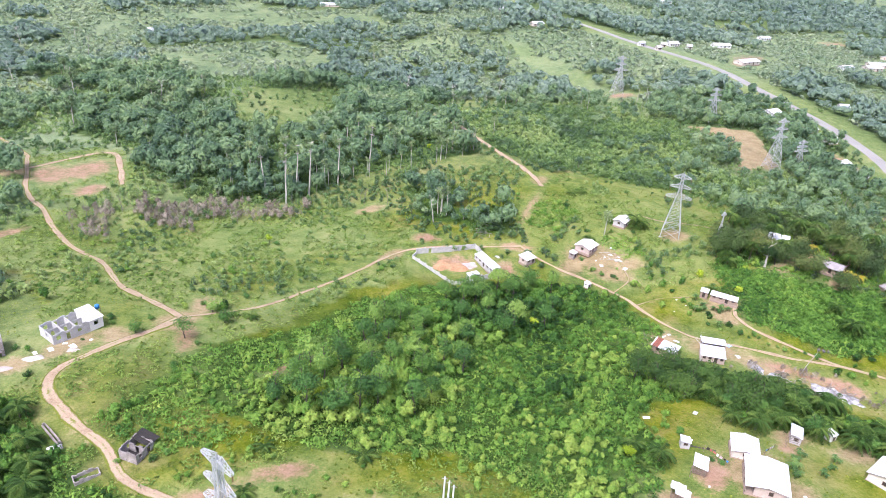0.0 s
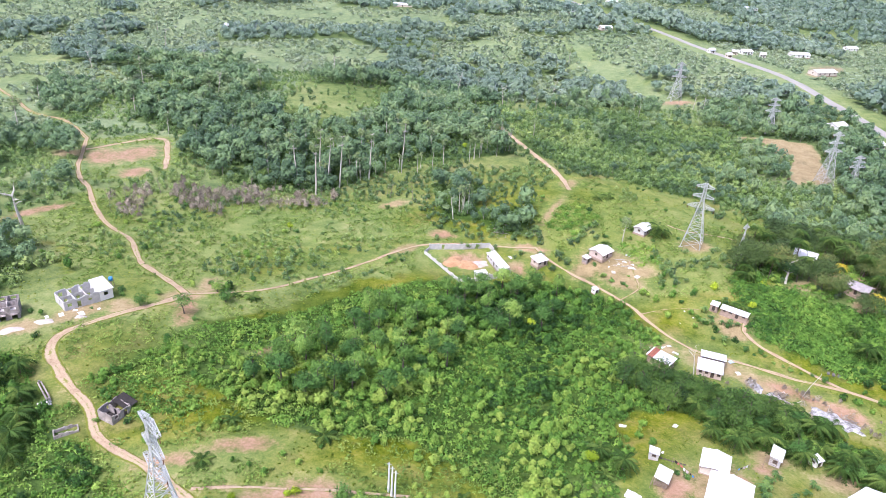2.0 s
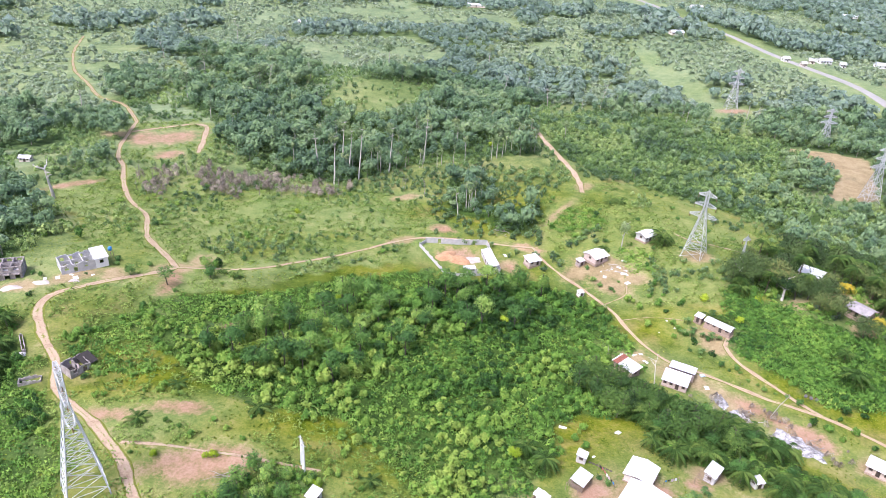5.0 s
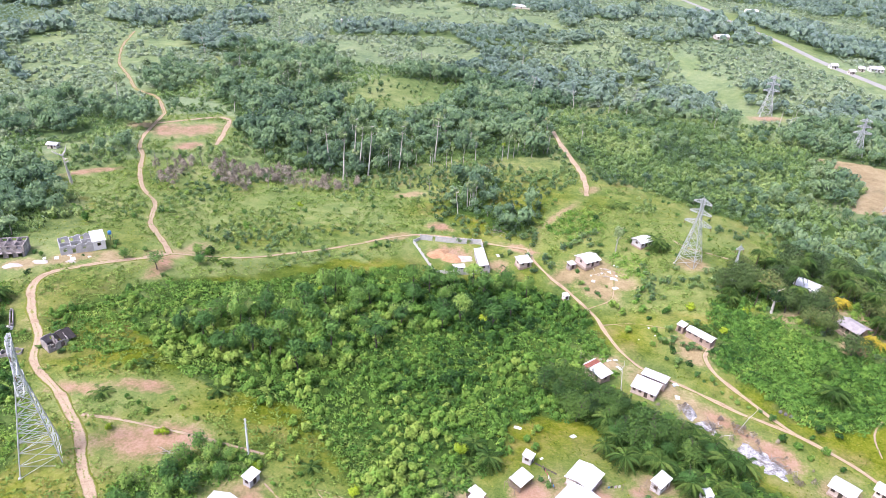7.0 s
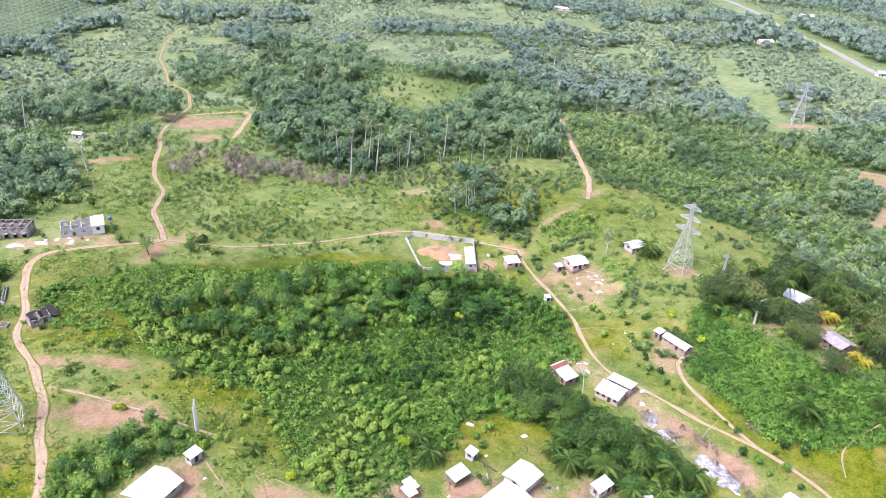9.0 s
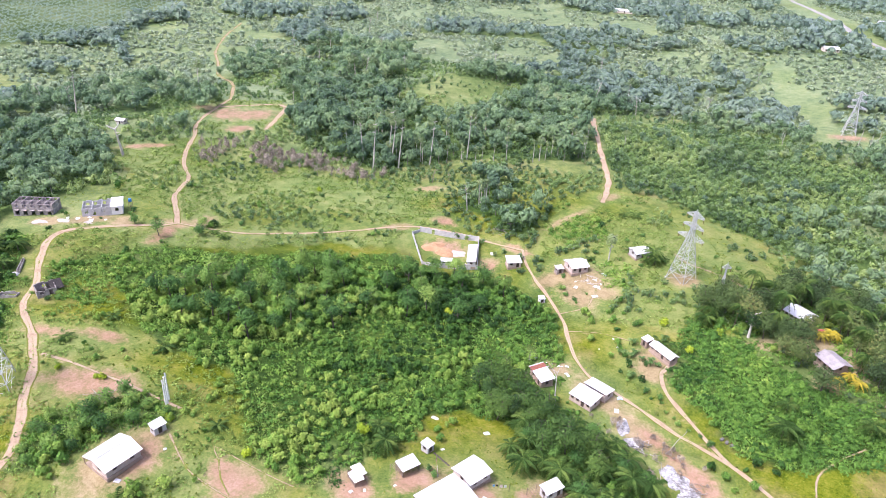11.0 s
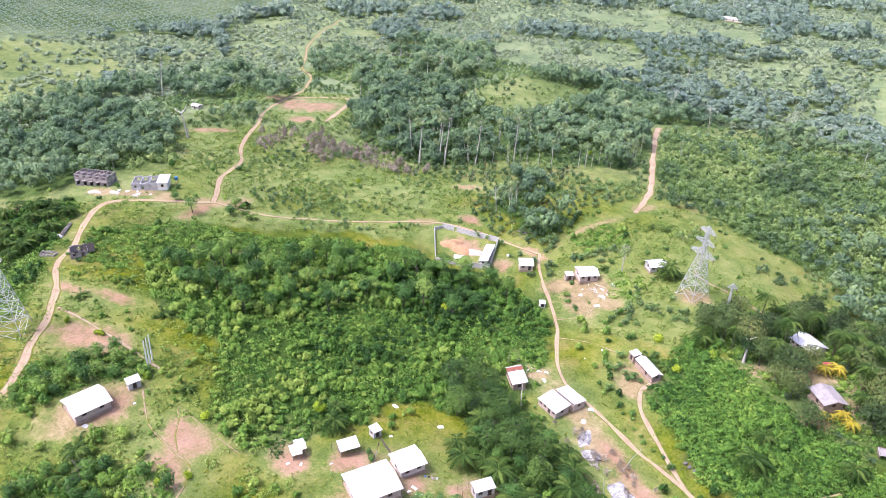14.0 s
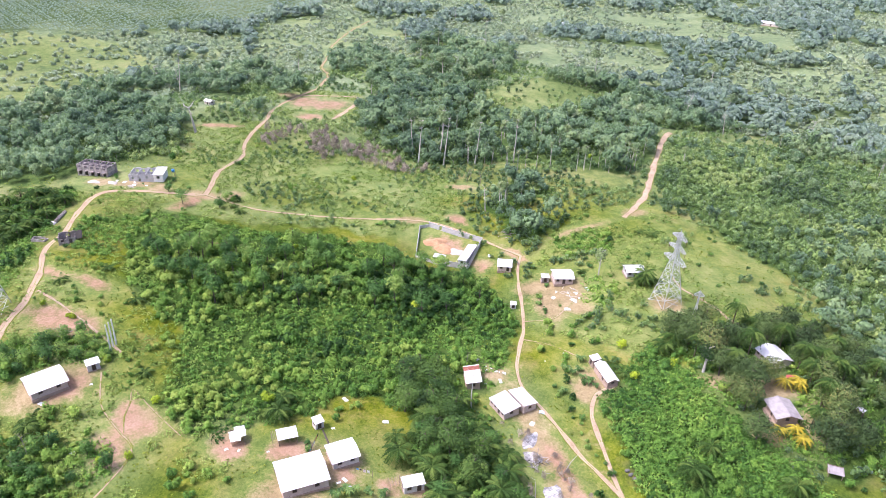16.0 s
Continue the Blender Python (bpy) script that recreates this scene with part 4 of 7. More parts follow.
def wall(bm, length, height, openings, thick=0.16, z0=-0.5, gable=0.0):
    """A wall along x from 0, its outer face at y = 0, with openings (x, z, width, height) right through it."""
    xs = sorted({0.0, length, *[o[0] for o in openings], *[o[0] + o[2] for o in openings]})
    for a, b in zip(xs, xs[1:]):
        z = z0
        for o in sorted((o for o in openings if o[0] < b - 1e-4 and o[0] + o[2] > a + 1e-4), key=lambda o: o[1]):
            if o[1] > z:
                box(bm, a, b, 0, thick, z, o[1])
            z = o[1] + o[3]
        if z < height:
            box(bm, a, b, 0, thick, z, height)
    if gable:
        pts = [(0, height), (length, height), (length / 2, height + gable)]
        f = [bm.verts.new((x, 0, z)) for x, z in pts]
        k = [bm.verts.new((x, thick, z)) for x, z in pts]
        bm.faces.new(f)
        bm.faces.new(k[::-1])
        for i in range(3):
            bm.faces.new([f[i], k[i], k[(i + 1) % 3], f[(i + 1) % 3]])


def roof_slope(bm, x0, x1, y0, z0, y1, z1, rib=0.38, thick=0.05, seed=0):
    """A ribbed metal slope from the eave (y0, z0) to the ridge (y1, z1), a little uneven at the eave."""
    rng = random.Random(seed)
    n = max(4, int((x1 - x0) / rib) * 2)
    rows = []
    for i in range(n + 1):
        x = x0 + (x1 - x0) * i / n
        up = 0.035 if i % 2 else 0.0
        lap = rng.uniform(-0.05, 0.05) if i % 4 < 2 else 0.0
        ey, ez = y0 + (y0 - y1) * lap * 0.1, z0
        rows.append([bm.verts.new((x, ey, ez + up)), bm.verts.new((x, (y0 + y1) / 2, (z0 + z1) / 2 + up - 0.02)), bm.verts.new((x, y1, z1 + up)),
                     bm.verts.new((x, y1, z1 + up - thick)), bm.verts.new((x, ey, ez + up - thick))])
    for r, s in zip(rows, rows[1:]):
        for i in range(5):
            bm.faces.new([r[i], s[i], s[(i + 1) % 5], r[(i + 1) % 5]])
    bm.faces.new(rows[0])
    bm.faces.new(rows[-1][::-1])
    bmesh.ops.recalc_face_normals(bm, faces=bm.faces)


def placed(ob, m):
    ob.matrix_basis = m
    return ob


def base_z(x, y, yaw, L, W):
    a = radians(yaw)
    return max(landz(x + sx * L / 2 * math.cos(a) - sy * W / 2 * math.sin(a), y + sx * L / 2 * math.sin(a) + sy * W / 2 * math.cos(a)) for sx in (-1, 0, 1) for sy in (-1, 0, 1)) + 0.05


def opening_parts(ob, m, openings, kinds):
    """Doors and windows set into a wall whose frame of reference is m."""
    for (x, z, w, h), kind in zip(openings, kinds):
        if kind == "open":
            continue
        name = "door" if kind == "door" else "window"
        bm = bmesh.new()
        box(bm, x + 0.03, x + w - 0.03, 0.05, 0.1, z + 0.02, z + h - 0.03)
        if kind == "door":
            box(bm, x + 0.12, x + w - 0.12, 0.035, 0.05, z + 0.15, z + h * 0.45)
            box(bm, x + 0.12, x + w - 0.12, 0.035, 0.05, z + h * 0.52, z + h - 0.15)
        else:
            box(bm, x + w / 2 - 0.02, x + w / 2 + 0.02, 0.03, 0.05, z + 0.04, z + h - 0.05)
        p = placed(part(name, bm, DARK_WOOD if kind != "white" else WHITE, ob), m)
        bm = bmesh.new()
        t = 0.06
        for a, b, c, d in ((x - t, x, z, z + h + t), (x + w, x + w + t, z, z + h + t), (x, x + w, z + h, z + h + t)):
            box(bm, a, b, -0.02, 0.06, c, d)
        if kind != "door":
            box(bm, x - t, x + w + t, -0.05, 0.06, z - t, z)
        part("frame", bm, TIMBER, p)


def house(name, label, x, y, yaw, L, W, eave=2.6, rise=1.1, roof=None, walls=None, kind="gable", over=0.45, front=2, back=2, porch=0.0, seed=0, fallen=False):
    """A small house; the ridge runs along its length. roof: material of each slope. porch: depth of a veranda on posts along the front."""
    rng = random.Random(seed)
    ob = thing(name, label, "house" if L > 4.5 else "hut")
    roof = roof or (ZINC, ZINC)
    walls = walls or PLASTER
    eave = eave - 0.6 if eave > 2.3 else eave
    z = base_z(x, y, yaw, L, W) - 0.1
    ob.matrix_basis = pose(x, y, z, 0, 0, yaw)
    l, w = L - 2 * over, W - 2 * over - porch
    y0 = -W / 2 + over + porch
    gb = rise * w / W if kind == "gable" and not porch else 0.0
    hf = eave + (rise * porch / (W / 2) if kind == "gable" else rise * porch / W if porch else 0)
    hb = eave + (0.0 if kind == "gable" else rise * 0.85)
    hf = min(hf, eave + rise - 0.15)

    def side(m, length, height, count, door, gable=0.0):
        ops, kinds = [], []
        n = count + (1 if door else 0)
        for k in range(n):
            cx = length * (k + 0.5) / n
            if door and k == n // 2:
                ops.append((cx - 0.45, 0.0, 0.9, min(2.0, height - 0.2)))
                kinds.append("door")
            else:
                ww = min(0.9, length / max(n, 1) * 0.5)
                ops.append((cx - ww / 2, 0.95, ww, min(1.0, height - 1.25)))
                kinds.append("window")
        bm = bmesh.new()
        wall(bm, length, height, ops, gable=gable)
        placed(part("wall", bm, walls, ob), m)
        opening_parts(ob, m, ops, kinds)

    side(pose(-l / 2, y0, 0), l, hf, front, True)
    side(pose(l / 2, y0 + w, 0, 0, 0, 180), l, hb, back, False)
    side(pose(l / 2 + 0.002, y0 + 0.16, 0, 0, 0, 90), w - 0.32, eave if kind == "gable" else min(hf, hb), 1, False, gb)
    side(pose(-l / 2 - 0.002, y0 + w - 0.16, 0, 0, 0, -90), w - 0.32, eave if kind == "gable" else min(hf, hb), 1, False, gb)
    bm = bmesh.new()
    box(bm, -l / 2 - 0.15, l / 2 + 0.15, -W / 2 + 0.2, W / 2 - 0.2, -0.9, 0.02)
    part("plinth", bm, MUD, ob)
    if kind == "gable":
        for s, mt in ((-1, roof[0]), (1, roof[1])):
            bm = bmesh.new()
            roof_slope(bm, -L / 2, L / 2, s * W / 2, eave - 0.05, 0.0, eave + rise, seed=seed + s)
            part("roof", bm, mt, ob, "rusty brown metal sheets" if mt is RUST else "")
        bm = bmesh.new()
        for s in (-1, 1):
            box(bm, -L / 2 - 0.02, L / 2 + 0.02, min(0, s * 0.22), max(0, s * 0.22), eave + rise + 0.02, eave + rise + 0.06)
        part("ridge_cap", bm, roof[0], ob)
        for sx in (-1, 1):
            for s in (-1, 1):
                bm = bmesh.new()
                bar(bm, (sx * (L / 2 - 0.06), s * (W / 2 - 0.05), eave - 0.16), (sx * (L / 2 - 0.06), 0, eave + rise - 0.12), 0.1)
                part("bargeboard", bm, TIMBER, ob)
    else:
        bm = bmesh.new()
        roof_slope(bm, -L / 2, L / 2, -W / 2, eave, W / 2, eave + rise, seed=seed)
        part("roof", bm, roof[0], ob)
    if porch:
        n = max(3, int(L / 2.2))
        for k in range(n):
            px = -L / 2 + 0.25 + (L - 0.5) * k / (n - 1)
            bm = bmesh.new()
            bar(bm, (px, -W / 2 + 0.2, -0.3), (px, -W / 2 + 0.2, eave + 0.02), 0.12)
            part("post", bm, TIMBER, ob)
        bm = bmesh.new()
        box(bm, -L / 2 + 0.1, L / 2 - 0.1, -W / 2 + 0.14, -W / 2 + 0.26, eave - 0.14, eave - 0.02)
        part("beam", bm, TIMBER, ob)
    HOUSE_SPOTS.append((x, y, max(L, W) * 0.5))
    if L > W * 1.4:
        a = radians(yaw)
        for s in (-0.33, 0.33):
            HOUSE_SPOTS.append((x + s * L * math.cos(a), y + s * L * math.sin(a), W * 0.55))
    return ob


def shelter(name, label, x, y, yaw, L, W, low=1.9, rise=0.5, roof=None, side_slats=True, category="shelter", patched=False):
    """An open shed on posts under one sheet-metal slope, with slatted sides."""
    ob = thing(name, label, category, pose(x, y, base_z(x, y, yaw, L, W), 0, 0, yaw))
    for sx in (-1, 1):
        for sy in (-1, 1):
            bm = bmesh.new()
            bar(bm, (sx * (L / 2 - 0.25), sy * (W / 2 - 0.25), -0.5), (sx * (L / 2 - 0.25), sy * (W / 2 - 0.25), low + rise * (sy + 1) / 2), 0.11)
            part("post", bm, TIMBER, ob)
    if patched:
        rng = random.Random(3)
        for k in range(12):
            i, j = k % 3, k // 3
            if k in (2, 9):
                continue
            bm = bmesh.new()
            w, d = L / 3 * rng.uniform(0.95, 1.35), W / 4 * rng.uniform(1.0, 1.5)
            roof_slope(bm, -w / 2, w / 2, -d / 2, -rise * d / W / 2, d / 2, rise * d / W / 2, 0.3, 0.03, k)
            cx, cy = -L / 2 + L * (i + 0.5) / 3, -W / 2 + W * (j + 0.5) / 4
            placed(part("roof_sheet", bm, rng.choice((ZINC, WHITE, OLD_ZINC)), ob), pose(cx, cy, low + rise * (cy / W + 0.5) + 0.03 * rng.random() + 0.02 * (k % 2), 0, 0, rng.uniform(-14, 14)))
    else:
        bm = bmesh.new()
        roof_slope(bm, -L / 2, L / 2, -W / 2, low, W / 2, low + rise)
        part("roof", bm, roof or ZINC, ob)
    if side_slats:
        for sy in (1,):
            for k in range(5):
                bm = bmesh.new()
                box(bm, -L / 2 + 0.25, L / 2 - 0.25, sy * (W / 2 - 0.2) - 0.02, sy * (W / 2 - 0.2) + 0.02, 0.1 + k * 0.34, 0.34 + k * 0.34)
                part("slat", bm, TIMBER, ob)
        for sx in (-1, 1):
            for k in range(4):
                bm = bmesh.new()
                box(bm, sx * (L / 2 - 0.2) - 0.02, sx * (L / 2 - 0.2) + 0.02, -W / 2 + 0.25, W / 2 - 0.25, 0.1 + k * 0.34, 0.3 + k * 0.34)
                part("slat", bm, TIMBER, ob)
    HOUSE_SPOTS.append((x, y, max(L, W) * 0.6))
    return ob


# homestead beside the sandy yard at the foot of the hedge
house("farmhouse", "long white metal-roofed house with a veranda on swept earth", 10.6, 83.8, 90, 9.0, 8.2, 2.6, 1.2, walls=PINK, porch=2.2, front=4, seed=1).matrix_basis @= pose(0, 0, 0, 0, 0, 180)
house("outhouse", "small white metal-roofed block hut beside the long farmhouse", 10.5, 95.0, 85, 3.4, 2.4, 2.0, 0.45, kind="shed", walls=BLOCK, front=0, back=0, over=0.25, seed=2)
# hamlet by the palm belt
house("family_house", "large bright metal-roofed house with clothes along its veranda", 74.4, 117.4, 72, 10.6, 9.3, 3.0, 0.75, walls=PINK, porch=1.6, front=4, seed=3).matrix_basis @= pose(0, 0, 0, 0, 0, 180)
house("family_house", "white metal-roofed cream house next to the largest roof", 73.8, 128.4, 74, 6.8, 6.5, 2.7, 0.6, walls=PLASTER, front=2, seed=4).matrix_basis @= pose(0, 0, 0, 0, 0, 180)
shelter("cook_shed", "open slatted cooking shed under pale sheet metal", 61.4, 121.4, 69, 4.7, 3.3, 1.9, 0.5)
shelter("patched_shed", "ragged shed roofed with patched torn white sheets", 54.4, 112.5, 67, 3.4, 4.0, 1.7, 0.4, OLD_ZINC, patched=True)
house("latrine", "tiny block latrine with a white metal roof", 60.6, 130.2, 82, 2.5, 2.5, 1.9, 0.35, kind="shed", walls=BLOCK, front=0, back=0, over=0.2, seed=5)
house("kitchen_hut", "low white-roofed block hut with a timber pen at its side", 89.7, 136.2, 66, 5.0, 2.9, 2.1, 0.5, kind="shed", walls=BLOCK, front=1, back=1, over=0.25, seed=6)
house("chicken_house", "small white hut at the edge of the palms", 99.7, 138.4, 32, 2.6, 2.4, 1.7, 0.35, kind="shed", walls=WHITE, front=0, back=0, over=0.2, seed=7)
house("roadside_house", "pale metal-roofed house among palms beside an earth yard", 105.5, 122.5, 40, 9.0, 8.0, 2.8, 1.4, roof=(OLD_ZINC, ZINC), walls=PLASTER, seed=8)
# along the village track
house("rust_roofed_hut", "narrow hut roofed half with rusty and half with white sheets", 67.9, 175.0, -36, 7.6, 4.4, 2.3, 0.6, roof=(ZINC, ZINC), kind="shed", walls=MUD, front=1, back=1, seed=9)
house("double_house", "unfinished pinkish house with two offset pale metal roofs", 81.5, 173.8, -11, 7.2, 5.3, 2.6, 0.7, roof=(OLD_ZINC, OLD_ZINC), kind="shed", walls=PINK, front=3, back=0, over=0.3, seed=10)
house("house_extension", "white metal-roofed back half of the double house", 83.2, 178.9, -11, 7.2, 4.6, 3.3, -0.6, kind="shed", walls=PINK, front=0, back=3, over=0.25, seed=11)
house("long_house", "long narrow house with a bright metal roof on bare earth", 93.0, 201.2, -27, 8.6, 3.6, 2.4, 0.7, walls=MUD, front=3, over=0.3, seed=12)
house("lean_to", "small metal-roofed shed at the end of the long house", 87.2, 203.6, -27, 2.6, 2.6, 2.0, 0.4, kind="shed", walls=MUD, front=0, back=0, over=0.2, seed=13)
house("cottage", "small pinkish cottage with a white metal roof beside the track", 30.6, 225.9, 43, 5.3, 4.4, 2.5, 0.7, kind="shed", walls=PINK, front=1, back=1, over=0.35, seed=14)
house("hillside_house", "cream house under a white metal roof on a worn earth slope", 52.1, 231.0, 52, 7.0, 6.6, 2.7, 0.9, walls=PINK, front=2, seed=15)
house("lean_to", "small grey patched shed leaning beside the cream house", 47.2, 228.2, 52, 2.8, 2.4, 1.8, 0.3, roof=(OLD_ZINC, OLD_ZINC), kind="shed", walls=OLD_BLOCK, front=0, back=0, over=0.2, seed=27)
house("upper_house", "white-roofed house beside dark palms on the hill", 67.8, 248.1, 54, 6.5, 5.2, 2.6, 0.9, walls=BLOCK, front=2, seed=16)
house("side_hut", "tiny white hut in the grass beside the village track", 50.0, 210.0, 45, 2.0, 2.0, 1.5, 0.25, kind="shed", walls=WHITE, front=0, back=0, over=0.15, seed=17)
# grove
house("grove_house", "white metal-roofed cream house among coconut palms", 121.8, 234.8, -26, 7.6, 6.8, 2.7, 1.2, walls=PLASTER, front=3, seed=18)
house("old_grove_house", "old house under a stained grey roof among fruit trees", 133.4, 216.2, -40, 7.4, 6.6, 2.7, 1.0, roof=(GREY_ROOF, GREY_ROOF), walls=MUD, over=0.8, seed=19)
shelter("garden_shed", "long low white-roofed shed behind the fruit trees", 143.6, 233.0, -12, 6.0, 1.5, 1.6, 0.2, OLD_ZINC)
shelter("broken_shed", "collapsed hut of grey weathered sheets on the grass", 149.5, 210.5, 30, 3.4, 2.4, 1.0, 0.5, GREY_ROOF)
house("bend_house", "white metal-roofed cream house beside the lower track", 129.0, 155.2, -25, 6.0, 5.0, 2.7, 0.9, walls=PINK, seed=21)
house("bend_house", "small white-roofed house where the track leaves the village", 138.0, 158.0, -25, 5.0, 4.0, 2.6, 0.8, walls=PLASTER, seed=22)
# far houses
house("hill_hut", "lone white-roofed hut on the grassy rise", -183.0, 217.0, 20, 5.0, 4.0, 2.4, 0.7, seed=23)
house("far_farmhouse", "distant white-roofed farmhouse in the woods", -253.0, 597.0, 0, 9.0, 6.0, 2.8, 1.2, seed=24)
house("far_farmhouse", "distant long white roof in the open country", -133.0, 754.0, 10, 20.0, 7.0, 2.8, 1.4, seed=25)
for k, (hx, hy, L, W, yaw) in enumerate([(229, 634, 16, 9, 10), (225, 560, 20, 10, 30), (194, 426, 11, 8, 40), (206, 399, 8, 6, 20), (211, 384, 8, 6, 20), (201, 345, 9, 6, 60), (203, 331, 7, 6, 60), (358, 618, 16, 9, 0), (316, 586, 11, 8, 20),
                                         (334, 924, 12, 9, 10), (261, 957, 18, 10, 0), (70, 657, 12, 8, 30), (249, 450, 7, 6, 0), (150, 860, 12, 9, 0), (90, 905, 14, 9, 20), (390, 660, 12, 9, 40), (300, 720, 12, 8, 20), (40, 760, 10, 7, 10), (181, 612, 10, 7, 20), (171, 604, 5, 4, 0), (152, 601, 6, 5, 30), (163, 588, 5, 4, 30), (193, 606, 5, 4, 10), (345, 600, 14, 10, 10), (60, 705, 10, 7, 0), (45, 740, 12, 8, 20)]):
    house("roadside_building", "pale metal-roofed building near the asphalt road", hx, hy, yaw, L, W, 3.0, 1.4, roof=(ZINC, OLD_ZINC) if k % 3 else (OLD_ZINC, ZINC), walls=PLASTER if k % 2 else WHITE, front=3, seed=40 + k)


def rust_patch():
    """Rusty sheets laid over one end of the narrow hut's roof."""
    ob = bpy.data.objects["rust_roofed_hut"]
    bm = bmesh.new()
    roof_slope(bm, -3.4, -1.6, -2.25, 2.36, 2.25, 2.96)
    part("patch_sheet", bm, RUST, ob, "rusty brown metal sheets")


rust_patch()


# ---------------------------------------------------------------- unfinished buildings and walls
def block_course(bm, x0, y0, x1, y1, z0, z1, thick=0.18):
    d = Vector((x1 - x0, y1 - y0, 0))
    m = Matrix.Translation((x0, y0, 0)) @ Matrix.Rotation(math.atan2(d.y, d.x), 4, "Z")
    box(bm, 0, d.length, -thick / 2, thick / 2, z0, z1, m)


def block_wall(ob, a, b, height, openings, material, thick=0.2, z0=-0.6, step=0.0):
    """A block wall from a to b with openings, and a top that steps down towards b."""
    d = Vector((b[0] - a[0], b[1] - a[1], 0))
    m = pose(a[0], a[1], 0, 0, 0, math.degrees(math.atan2(d.y, d.x)))
    bm = bmesh.new()
    wall(bm, d.length, height, openings, thick, z0)
    if step:
        rng = random.Random(int(d.length * 100))
        x = 0.0
        while x < d.length - 0.4:
            w = rng.uniform(0.4, 1.2)
            if rng.random() < 0.5:
                box(bm, x, min(x + w, d.length), 0.003, thick - 0.003, height, height + rng.choice((0.2, 0.4)) * step)
            x += w
    return placed(part("wall", bm, material, ob), m)


def two_storey_shell():
    x, y, yaw, L, W = -112.2, 136.8, 36, 13.6, 6.2
    ob = thing("unfinished_building", "roofless two-storey grey block shell with rows of empty windows", "building", pose(x, y, base_z(x, y, yaw, L, W) - 0.5, 0, 0, yaw))
    bays = 5
    for lev, z in enumerate((0.0, 2.2)):
        for yy, turn in ((-W / 2, 0), (W / 2, 180)):
            ops = []
            for k in range(bays):
                cx = L * (k + 0.5) / bays
                ops.append((cx - 0.65, z + (0.0 if lev == 0 and turn == 0 else 0.9), 1.3, 1.75 if lev == 0 and turn == 0 else 0.9))
            bm = bmesh.new()
            wall(bm, L, z + 2.06, ops, 0.2, z - (0.8 if lev == 0 else 0))
            placed(part("wall", bm, OLD_BLOCK, ob), pose(-L / 2 if turn == 0 else L / 2, yy, 0, 0, 0, turn))
        for k in range(bays + 1):
            bm = bmesh.new()
            wx = -L / 2 + L * k / bays
            block_course(bm, wx + (0.1 if k == 0 else -0.1 if k == bays else 0), -W / 2 + 0.21, wx + (0.1 if k == 0 else -0.1 if k == bays else 0), W / 2 - 0.21, z - (0.8 if lev == 0 else 0), z + 2.06)
            part("wall", bm, OLD_BLOCK, ob)
    bm = bmesh.new()
    box(bm, -L / 2 + 0.22, L / 2 - 0.22, -W / 2 + 0.22, W / 2 - 0.22, 2.04, 2.18)
    part("floor_slab", bm, CONCRETE, ob)
    bm = bmesh.new()
    box(bm, -L / 2 + 0.22, L / 2 - 0.22, -0.1, 0.1, 2.2, 4.2)
    part("wall", bm, OLD_BLOCK, ob)
    for k in range(bays):
        bm = bmesh.new()
        cx = -L / 2 + L * (k + 0.5) / bays
        box(bm, cx - 0.8, cx + 0.8, -W / 2 - 0.9, -W / 2 - 0.003, 2.0, 2.15)
        part("ledge", bm, OLD_BLOCK, ob)
    HOUSE_SPOTS.extend([(x, y, 8), (x + 5, y + 4, 5), (x - 5, y - 4, 5)])


